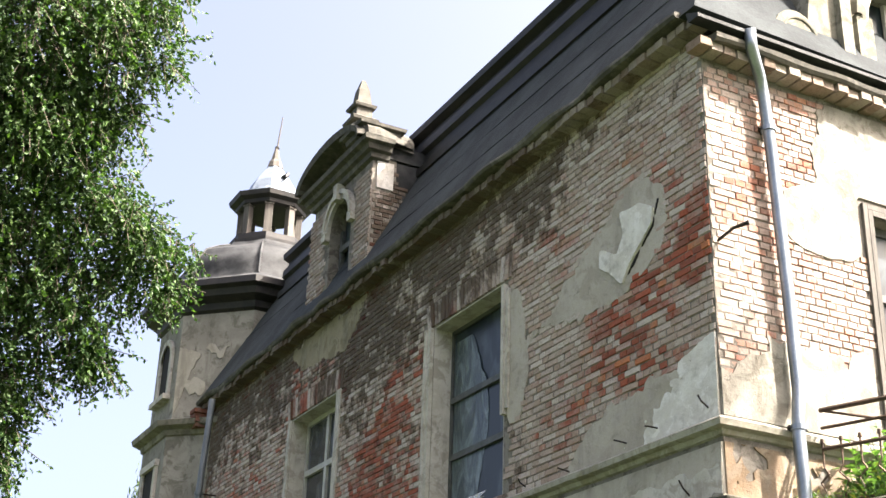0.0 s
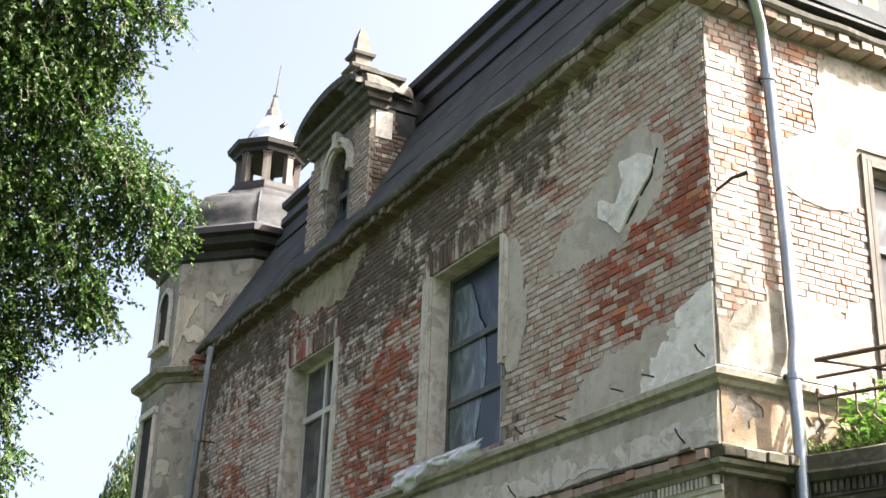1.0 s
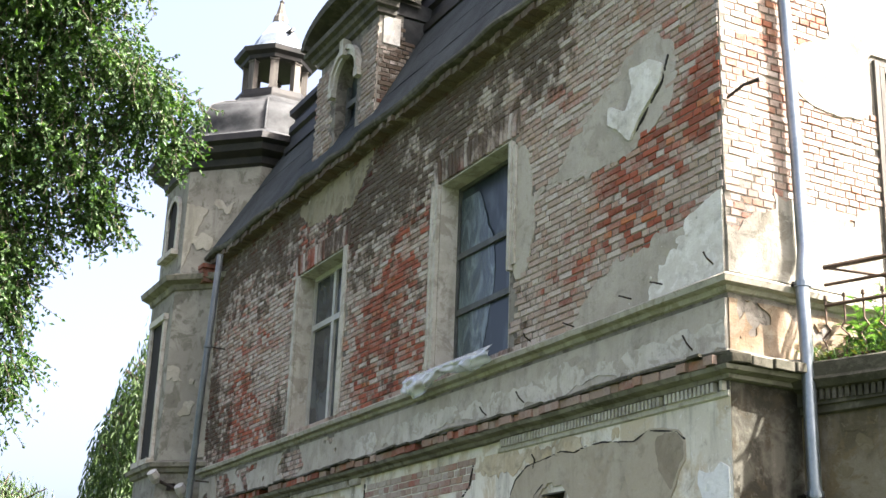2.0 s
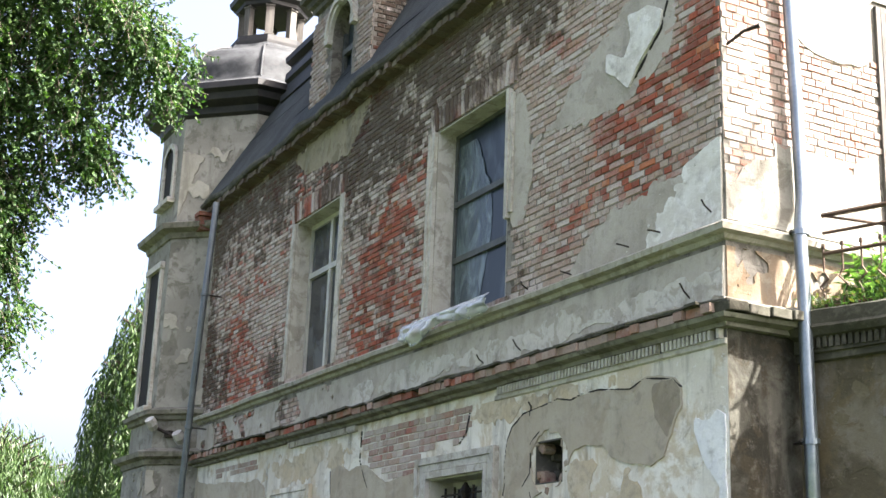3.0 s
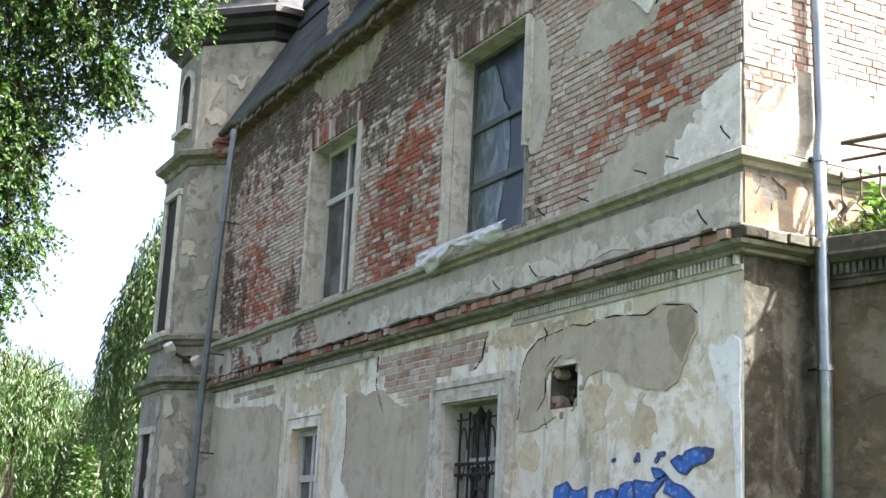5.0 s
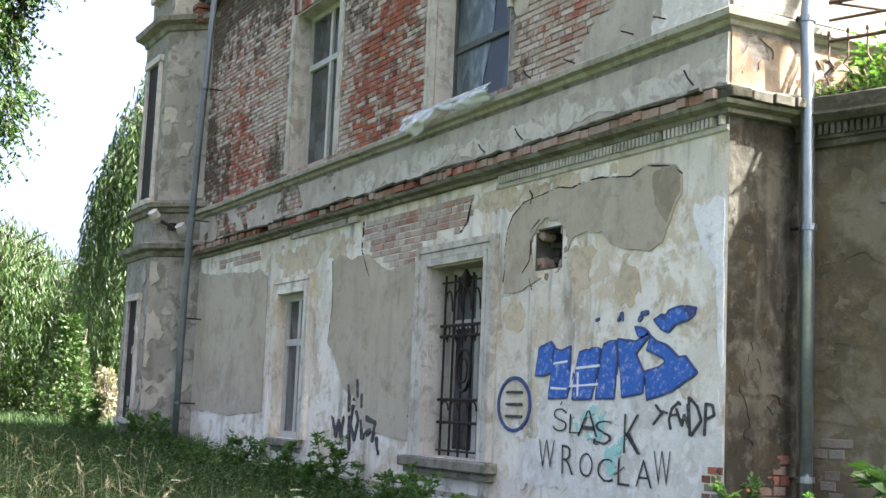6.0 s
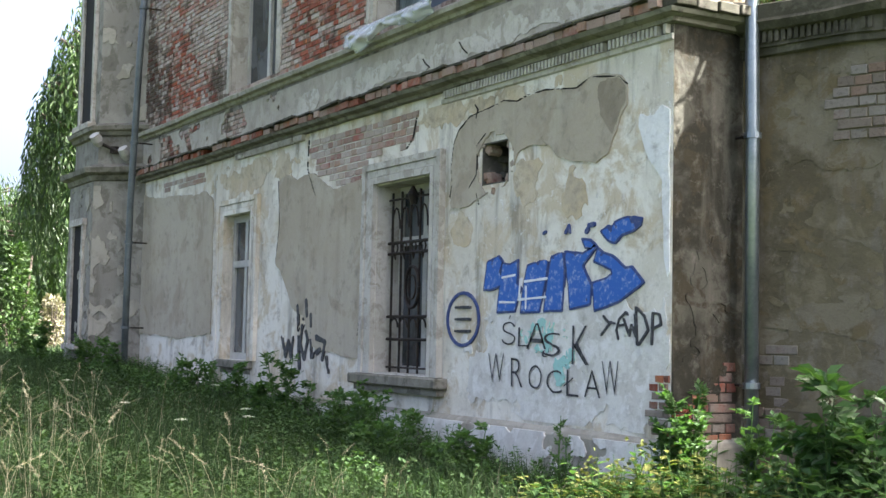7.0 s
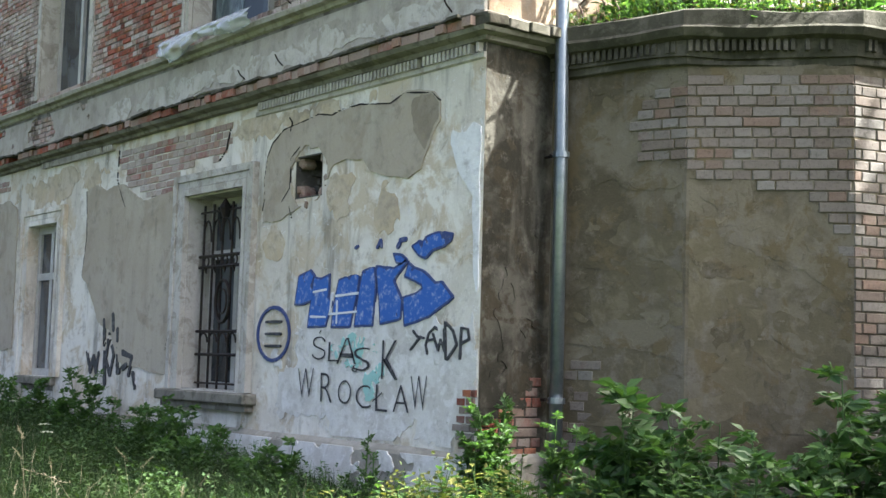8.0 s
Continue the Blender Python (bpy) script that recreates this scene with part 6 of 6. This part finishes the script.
part("side_render", sheet(EAST, side_render, 0.005, 3.2, 3.55, 6.36, 0.05, 0.018), M_TURRET, east, "pale render remnants on brick", kind="stuff")
part("frieze_render", sheet(EAST, lambda u, v: 0.1 + 0.5 * fray(u, v, 1.5, 2.0), 0.0, 3.2, 2.99, 3.36, 0.045, 0.016), M_TAN, east, kind="stuff")

# flaking coats on the turret's two faces in view
for face, r, z0, z1 in ((7, 1.72, 0.0, 2.75), (6, 1.72, 0.0, 2.75), (7, 1.66, 3.7, 6.2), (7, 1.60, 6.6, 8.2)):
    a, b = octagon(r + 0.002)[(face - 1) % 8], octagon(r + 0.002)[face % 8]
    pl = Plane((a[0], a[1]), (b[0] - a[0], b[1] - a[1]))
    L = math.hypot(b[0] - a[0], b[1] - a[1])
    part("flaking_coat", sheet(pl, lambda u, v: 0.5 * fray(u + face, v, 1.1, 2.0 + r) - 0.12, 0.01, L - 0.01, z0, z1, 0.05, 0.012), M_TURCOAT, turret, "grey patches of newer render", kind="stuff")

# coats on the terrace and the shaded side wall
for a, b in ((T0, T1), (T1, T2)):
    pl = Plane(a, (b[0] - a[0], b[1] - a[1]))
    L = math.hypot(b[0] - a[0], b[1] - a[1])
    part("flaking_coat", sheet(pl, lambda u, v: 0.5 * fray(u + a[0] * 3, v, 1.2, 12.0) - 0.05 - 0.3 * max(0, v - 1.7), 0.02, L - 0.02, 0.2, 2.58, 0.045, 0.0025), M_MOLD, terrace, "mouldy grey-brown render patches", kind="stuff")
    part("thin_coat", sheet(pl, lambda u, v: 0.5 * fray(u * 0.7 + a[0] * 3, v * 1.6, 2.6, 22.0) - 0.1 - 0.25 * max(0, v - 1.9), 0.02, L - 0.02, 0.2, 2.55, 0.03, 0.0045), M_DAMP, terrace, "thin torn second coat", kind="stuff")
# side wall flakes, coloured with the same painted shade
part("flaking_coat", sheet(EAST, lambda u, v: 0.5 * fray(u, v, 1.9, 16.0) - 0.16, 0.01, 0.5, 0.3, 2.6, 0.03, 0.012, 0.0), M_SIDE_SHADE, elow, "mouldy render patches, darkened for shade", kind="stuff")
# dark stroke paints the shadow where the loose plaster stands off
part("crack", sheet(SOUTH, lambda u, v: 0.008 - min(seg(u, v, p, q) for p, q in (((-1.1, 4.88), (-0.98, 5.0)), ((-0.98, 5.0), (-0.83, 5.13)), ((-0.83, 5.13), (-0.68, 5.25)), ((-0.68, 5.25), (-0.6, 5.45)))) + 0.007 * fray(u, v, 6, 2), -1.2, -0.5, 4.85, 5.65, 0.02, 0.018), M_DARK, upp, "dark line painted as the shadow gap beside the loose plaster", kind="stuff")

# ---- graffiti ----
def paint(name, rgb, rough=0.6, worn=0.12):
    k = Mat(name, rough, 0, 0.3)
    n = k.noise(22.0, 5, 0.7)
    k.colour(k.mix(k.ramp(n, 0.5, 0.72), rgb, tuple(v * 0.6 + worn for v in rgb)))
    return k.m


P_BLUE, P_BLACK, P_NAVY = paint("blue_spray", (0.026, 0.105, 0.4), worn=0.3), paint("black_spray", (0.035, 0.035, 0.04)), paint("navy_spray", (0.03, 0.05, 0.16))
P_TEAL, P_WHITE = paint("teal_spray", (0.3, 0.52, 0.49)), paint("white_spray", (0.62, 0.65, 0.7))


def graffiti(label):
    return thing("graffiti", label, "graffiti")


def strokes(owner, lines, r, rough_edge, mat, cell=0.02, out=0.0135, gaps=0.0):
    """Sprayed strokes, each a thin coat of paint on the wall."""
    for i, l in enumerate(lines):
        us, vs = [p[0] for p in l], [p[1] for p in l]
        def f(u, v):
            k = r - min(seg(u, v, a, b) for a, b in zip(l, l[1:])) + rough_edge * fray(u, v, 4.0, 5.0)
            return min(k, fray(u, v, 5.0, 9.0) + gaps) if gaps else k
        bm = sheet(SOUTH, f, min(us) - r * 1.6, max(us) + r * 1.6, min(vs) - r * 1.6, max(vs) + r * 1.6, cell, out + 0.0006 * i)
        part("stroke", bm, mat, owner, kind="stuff" if gaps or rough_edge > 0.004 else "")


def block_letter(owner, poly, peel):
    """A filled, outlined letter whose paint has peeled off above a ragged line."""
    us, vs = [p[0] for p in poly], [p[1] for p in poly]
    for name, shrink, mat, out in (("outline", -0.011, P_NAVY, 0.0125), ("fill", 0.006, P_BLUE, 0.0145)):
        def f(u, v):
            k = poly_depth(u, v, poly) - shrink + 0.006 * fray(u, v, 4, 2)
            k = min(k, 0.5 * (peel - v + 0.06 * fray(u, v, 3.5, 6)))
            return min(k, (fray(u, v, 7.0, 9.0) + 0.78 - max(0, v - peel + 0.16) * 4) * 0.05) if name == "fill" else k
        part(name, sheet(SOUTH, f, min(us) - 0.03, max(us) + 0.03, min(vs) - 0.03, max(vs) + 0.03, 0.013, out), mat, owner, kind="stuff")


g = graffiti("large blue spray-painted block letters, peeling at the top")
for poly, peel in (
        ([(-2.3, 1.256), (-2.14, 1.305), (-2.07, 1.256), (-2.12, 1.18), (-2.06, 1.13), (-2.1, 1.067), (-2.24, 1.038), (-2.35, 1.036)], 1.30),
        ([(-2.07, 1.25), (-1.97, 1.23), (-1.85, 1.26), (-1.86, 1.08), (-1.8, 1.04), (-1.88, 0.858), (-2.14, 0.854)], 1.25),
        ([(-1.71, 1.212), (-1.535, 1.24), (-1.43, 1.266), (-1.46, 1.1), (-1.54, 0.856), (-1.8, 0.849), (-1.78, 0.97)], 1.27),
        ([(-1.39, 1.265), (-1.24, 1.3), (-1.22, 1.17), (-1.23, 0.96), (-1.24, 0.855), (-1.478, 0.856), (-1.45, 1.01)], 1.32),
        ([(-1.215, 1.3), (-0.99, 1.27), (-0.855, 1.324), (-0.8, 1.33), (-0.99, 1.186), (-0.88, 1.04), (-0.893, 0.906), (-1.14, 0.871), (-1.16, 1.046)], 1.34),
        ([(-1.0, 1.381), (-0.904, 1.368), (-0.835, 1.33), (-0.888, 1.3), (-0.957, 1.315)], 1.5),
        ([(-0.808, 1.302), (-0.754, 1.271), (-0.622, 1.233), (-0.493, 1.149), (-0.418, 1.155), (-0.336, 1.086), (-0.293, 1.046), (-0.335, 1.02), (-0.55, 0.922), (-0.837, 0.853), (-0.863, 1.06), (-0.716, 1.084), (-0.63, 1.114), (-0.646, 1.146), (-0.853, 1.21)], 1.33),
        ([(-0.77, 1.422), (-0.66, 1.467), (-0.53, 1.499), (-0.424, 1.5), (-0.313, 1.484), (-0.325, 1.446), (-0.404, 1.412), (-0.53, 1.388), (-0.61, 1.333), (-0.69, 1.357)], 1.49)):
    block_letter(g, poly, peel)
strokes(g, [[(-1.21, 1.44), (-1.17, 1.49), (-1.16, 1.44)], [(-0.92, 1.475), (-0.86, 1.48)], [(-1.5, 1.45), (-1.47, 1.46)], [(-0.95, 1.43), (-0.93, 1.45)]], 0.014, 0.006, P_NAVY, 0.011, 0.0135)
strokes(g, [[(-2.07, 1.13), (-1.88, 1.145)], [(-2.1, 0.935), (-1.88, 0.93)], [(-1.8, 1.11), (-1.82, 0.97)], [(-1.83, 0.95), (-1.45, 0.965)], [(-1.74, 1.09), (-1.44, 1.105)], [(-1.72, 1.05), (-1.72, 0.88)]], 0.009, 0.002, P_WHITE, 0.012, 0.0165)
g = graffiti("dark blue sprayed ring with plain bars inside")
strokes(g, [[(-2.68 + 0.255 * math.cos(t), 0.80 + 0.22 * math.sin(t)) for t in np.linspace(0, 2 * math.pi, 25)]], 0.014, 0.002, P_NAVY, 0.013)
strokes(g, [[(-2.8, 0.9), (-2.56, 0.9)], [(-2.8, 0.8), (-2.56, 0.8)], [(-2.8, 0.7), (-2.56, 0.7)]], 0.011, 0.002, P_BLACK, 0.012)
g = graffiti("illegible thin black spray scribble by the corner")
strokes(g, [[(-0.73, 0.816), (-0.68, 0.776), (-0.6, 0.765)], [(-0.644, 0.776), (-0.754, 0.684)], [(-0.455, 0.827), (-0.474, 0.843), (-0.549, 0.796), (-0.579, 0.717), (-0.558, 0.659)], [(-0.56, 0.749), (-0.485, 0.757)],
            [(-0.498, 0.796), (-0.433, 0.68), (-0.41, 0.757), (-0.359, 0.673), (-0.374, 0.827)], [(-0.346, 0.623), (-0.363, 0.874), (-0.27, 0.815), (-0.227, 0.72), (-0.327, 0.619)], [(-0.189, 0.626), (-0.181, 0.834), (-0.11, 0.827), (-0.092, 0.759), (-0.179, 0.728)]], 0.0095, 0.002, P_BLACK, 0.012)
g = graffiti("illegible faded black spray scribble on plaster")
strokes(g, [[(-6.5, 0.62), (-6.4, 0.42), (-6.33, 0.58), (-6.25, 0.42), (-6.2, 0.62)], [(-6.1, 0.95), (-6.02, 0.3)], [(-5.95, 0.8), (-6.02, 0.55), (-5.9, 0.4), (-5.82, 0.6), (-5.95, 0.8)], [(-5.88, 1.0), (-5.85, 0.85)], [(-5.75, 0.85), (-5.72, 0.42), (-5.5, 0.5)], [(-5.6, 0.62), (-5.38, 0.58), (-5.45, 0.4)], [(-5.35, 0.42), (-5.3, 0.28)]], 0.026, 0.014, P_BLACK, 0.022, 0.0135, 0.45)
g = graffiti("faded teal spray cloud under black words")
strokes(g, [[(-1.75, 0.66), (-1.3, 0.6)], [(-1.62, 0.76), (-1.2, 0.72)], [(-1.5, 0.55), (-1.15, 0.5)], [(-1.3, 0.45), (-1.25, 0.36)]], 0.055, 0.06, P_TEAL, 0.016, 0.0125, 0.05)


def lettering(text, boxes_uv, mat, label):
    """Hand-sprayed words: letters of the built-in font, each fitted to its own span (u0, u1, v0, v1)."""
    rng = random.Random(len(text))
    word = graffiti(label)
    for ch, (u0, u1, v0, v1) in zip(text, boxes_uv):
        cu = bpy.data.curves.new("letter", "FONT")
        cu.body, cu.size, cu.offset, cu.resolution_u = ch, 0.25, -0.0045, 6
        ob = bpy.data.objects.new("letter", cu)
        me = bpy.data.meshes.new_from_object(ob)
        xs, ys = [v.co.x for v in me.vertices], [v.co.y for v in me.vertices]
        x0, x1, y0, y1 = min(xs), max(xs), min(ys), max(ys)
        tilt = rng.uniform(-0.1, 0.1)
        for v in me.vertices:
            a, b = (v.co.x - x0) / (x1 - x0), (v.co.y - y0) / (y1 - y0)
            wob = 0.007 * noise.noise((a * 3 + u0 * 9, b * 3, 1.0))
            v.co = (u0 + (u1 - u0) * a + tilt * 0.12 * (b - 0.5) + wob, -0.0165, v0 + (v1 - v0) * b + wob)
        bm = bmesh.new()
        bm.from_mesh(me)
        bpy.data.objects.remove(ob)
        bpy.data.meshes.remove(me)
        bpy.data.curves.remove(cu)
        part("letter", bm, mat, word)


lettering("\u015aL\u0104SK", [(-2.055, -1.86, 0.595, 0.83), (-1.82, -1.67, 0.585, 0.735), (-1.7, -1.41, 0.51, 0.765), (-1.47, -1.25, 0.52, 0.695), (-1.1, -0.89, 0.465, 0.75)], P_BLACK, "hand-sprayed black word on pale plaster")
lettering("WROC\u0141AW", [(-2.25, -2.02, 0.293, 0.525), (-1.915, -1.75, 0.272, 0.495), (-1.665, -1.485, 0.265, 0.445), (-1.42, -1.225, 0.245, 0.415), (-1.2, -1.01, 0.232, 0.425), (-0.945, -0.75, 0.235, 0.43), (-0.73, -0.54, 0.256, 0.5)], P_BLACK, "hand-sprayed black city name on plaster")


# ---- torn plastic on the sill ----
def plastic():
    k = Mat("clear_plastic", 0.25, 0, 0.6)
    k.colour((0.75, 0.78, 0.8))
    k.b.inputs["Transmission Weight"].default_value = 0.55
    k.b.inputs["Alpha"].default_value = 0.75
    bm = bmesh.new()
    nu, nv = 44, 9
    rows = []
    for i in range(nu + 1):
        t = i / nu
        u = -4.78 + 1.75 * t
        row = []
        for j in range(nv + 1):
            s = j / nv
            drop = (0.16 + 0.1 * math.sin(t * 9) * (1 - t)) * s
            fold = 0.05 * noise.noise((u * 5, s * 3, 1)) + 0.03 * noise.noise((u * 14, s * 6, 4))
            row.append(bm.verts.new((u + 0.03 * noise.noise((u * 3, s * 5, 2)), -0.14 - 0.05 * math.sin(s * 3.1) + fold, 3.62 - drop + fold * 0.6)))
        rows.append(row)
    for a, b in zip(rows, rows[1:]):
        for j in range(nv):
            bm.faces.new((a[j], b[j], b[j + 1], a[j + 1]))
    ob = solo("plastic_sheet", bm, k.m, "torn clear plastic sheet draped over the sill", "plastic sheet", smooth=True)
    ob.modifiers.new("thickness", "SOLIDIFY").thickness = 0.002


plastic()


def film():
    """Torn plastic film hung inside the tall upper window."""
    k = Mat("plastic_film", 0.3, 0, 0.6)
    n = k.noise(5.0, 5, 0.65, 1.5, (1, 1, 0.4))
    k.colour(k.mix(k.ramp(n, 0.4, 0.65), (0.03, 0.05, 0.06), (0.15, 0.195, 0.21)))
    k.bump(n, 0.6, 0.03)
    def f(u, v):
        return min(0.55 - (u + 4.36) - 0.12 * math.sin(v * 2.4) - 0.25 * max(0, v - 4.9) + 0.05 * fray(u, v, 1.5, 3), 5.45 - v)
    solo("plastic_film", sheet(SOUTH, f, -4.36, -3.1, 3.66, 5.5, 0.05, -0.215, -0.218, 0.012), k.m, "pale torn plastic film inside the window", "plastic sheet")


film()

# iron pegs in the walls
for i, (x, z, dx, dz) in enumerate(((-2.6, 3.56, 0.03, 0.09), (-1.9, 3.55, -0.07, 0.05), (-1.1, 3.6, -0.08, 0.04), (-0.7, 3.62, -0.08, 0.03), (-0.12, 3.6, -0.02, 0.14), (-3.3, 3.0, -0.03, 0.14), (-2.65, 3.0, -0.05, 0.18), (-0.35, 3.0, -0.05, 0.2))):
    bm = bmesh.new()
    tube(bm, [(0, 0.05, 0), (dx * 0.4, -0.05, dz * 0.5), (dx * 0.8, -0.07, dz * 0.8)], 0.007, 6)
    solo("iron_peg", bm, M_IRON, "bent rusty iron peg in the wall", "peg", group="wall pegs").location = (x, -0.02, z)
bm = bmesh.new()
tube(bm, [(-0.02, 0, 0), (0.1, 0.08, 0.09), (0.2, 0.14, 0.11)], [0.012, 0.012, 0.018], 6)
solo("iron_hook", bm, M_IRON, "rusty iron hook on the brick corner", "hook").location = (0.01, 0.04, 4.86)

# broken hole through the wall
def breach():
    bm = bmesh.new()
    rng = random.Random(9)
    for k in range(34):
        a = 2 * math.pi * k / 34
        r = rng.uniform(0.235, 0.29)
        w, h = rng.uniform(0.025, 0.05), rng.uniform(0.02, 0.035)
        m = Matrix.Translation((-2.225 + r * 1.05 * math.cos(a), rng.uniform(0.0, 0.05), 2.08 + r * 0.9 * math.sin(a))) @ Matrix.Rotation(rng.uniform(-0.5, 0.5), 4, "Y") @ Matrix.Rotation(rng.uniform(-0.3, 0.3), 4, "Z")
        box(bm, -w, w, -0.012, 0.1, -h, h, m, bevel=0.008)
    for a, b in ((-1, -1), (-1, 1), (1, -1), (1, 1)):   # rubble left in the corners
        for k in range(3):
            m = Matrix.Translation((-2.225 + a * rng.uniform(0.15, 0.2), rng.uniform(0.01, 0.05), 2.075 + b * rng.uniform(0.12, 0.17))) @ Matrix.Rotation(0.78 + rng.uniform(-0.5, 0.5), 4, "Y")
            box(bm, -0.05, 0.05, 0, 0.12, -0.035, 0.035, m, bevel=0.01)
    part("broken_bricks", bm, M_BROKEN, low, "broken bricks round the hole", kind="stuff")
    bm = bmesh.new()
    for k in range(4):                          # broken courses inside, on the far cheek
        m = Matrix.Translation((-2.42, 0.14 + 0.03 * (k % 3), 1.91 + 0.066 * k)) @ Matrix.Rotation(rng.uniform(-0.3, 0.3), 4, "Z")
        box(bm, -0.02, 0.03 + rng.uniform(0, 0.03), 0, 0.1, 0, 0.055, m, bevel=0.006)
    # inner bricks get a dark material in place of shade
    part("inner_bricks", bm, M_STONE, low, "bricks inside the hole, darkened as shade", kind="stuff")


breach()
# near-black panel closes the hole and imitates its unlit depth
part("hole_shade_panel", boxes((-2.429, -2.021, 0.33, 0.35, 1.901, 2.249)), M_DARK, low, "dark panel standing in for shade in the hole")

# ---- bricks ----
def up_keep(u, v):
    return not inside(u, v, [(U1[0] - 0.17, U1[1] + 0.09, U1[2], U1[3] + 0.28), (U2[0] - 0.12, U2[1] + 0.13, U2[2], U2[3] + 0.28)]) and up_render(u, v) < 0.06 and up_head(u, v) < 0.06


bricks(upp, SOUTH, FAR, -0.006, 3.54, 6.63, up_keep, lambda u, v: u > -2.9 and v < 4.9, M_BRICK1, M_BRICK, label="worn red brickwork with grey lime wash")
bricks(low, SOUTH, -0.26, -0.006, 0.02, 0.42, lambda u, v: u > -0.2 + 0.08 * fray(u, v, 2, 4), lambda u, v: True, M_LOWB1, M_BRICK, out=0.012)
bricks(upp, SOUTH, FAR, -5.4, 2.99, 3.36, lambda u, v: frieze(u, v) < 0.1, lambda u, v: False, M_BRICK1, M_BRICK)
bricks(low, SOUTH, FAR + 0.05, -3.4, 2.15, 2.68, lambda u, v: poly_depth(u, v, [(-5.93, 2.72), (-3.45, 2.72), (-3.56, 2.5), (-3.9, 2.4), (-4.7, 2.3), (-4.8, 2.15), (-5.3, 2.14), (-5.76, 2.36)]) > 0.06 * fray(u, v, 2.0, 3) and not inside(u, v, [(-4.6, -3, 0, 2.31)]) or -10.8 < u < -9.15 and v > 2.6 + 0.08 * fray(u, v, 1.2, 3) - 0.03,
       lambda u, v: True, M_PALEB1, M_BRICK, out=0.006, course=0.0685)
bricks(east, EAST, 0.006, 3.2, 3.56, 6.40, lambda u, v: side_render(u, v) < 0.1 and not inside(u, v, [EWIN], 0.12), lambda u, v: u < 1.1 and v < 5.9, M_EAST1, M_EAST, label="sunlit worn brickwork", longs=0.3)
bricks(elow, EAST, 0.006, 0.56, -0.1, 0.55, lambda u, v: v < 0.25 + 0.6 * u + 0.15 * fray(u, v, 2, 1), lambda u, v: True, M_LOWB1, M_TERB, out=0.008, course=0.0685)
bricks(dormer, Plane((0, -0.02), (1, 0)), DX0 - 0.12, DX1, 6.63, 8.3, lambda u, v: abs(u - DC) > 0.46 or v < 6.98, lambda u, v: False, M_BRICK1, brick_mat("dormer_brick", False, 0.62, soot=0.3))
bricks(dormer, Plane((DX1 + 0.001, 0), (0, 1)), 0.0, 0.62, 6.63, 8.34, lambda u, v: u < 0.3 + 0.35 * (8.3 - v) and not (u < 0.27 and v > 7.98), lambda u, v: False, M_BRICK1, M_BRICK)
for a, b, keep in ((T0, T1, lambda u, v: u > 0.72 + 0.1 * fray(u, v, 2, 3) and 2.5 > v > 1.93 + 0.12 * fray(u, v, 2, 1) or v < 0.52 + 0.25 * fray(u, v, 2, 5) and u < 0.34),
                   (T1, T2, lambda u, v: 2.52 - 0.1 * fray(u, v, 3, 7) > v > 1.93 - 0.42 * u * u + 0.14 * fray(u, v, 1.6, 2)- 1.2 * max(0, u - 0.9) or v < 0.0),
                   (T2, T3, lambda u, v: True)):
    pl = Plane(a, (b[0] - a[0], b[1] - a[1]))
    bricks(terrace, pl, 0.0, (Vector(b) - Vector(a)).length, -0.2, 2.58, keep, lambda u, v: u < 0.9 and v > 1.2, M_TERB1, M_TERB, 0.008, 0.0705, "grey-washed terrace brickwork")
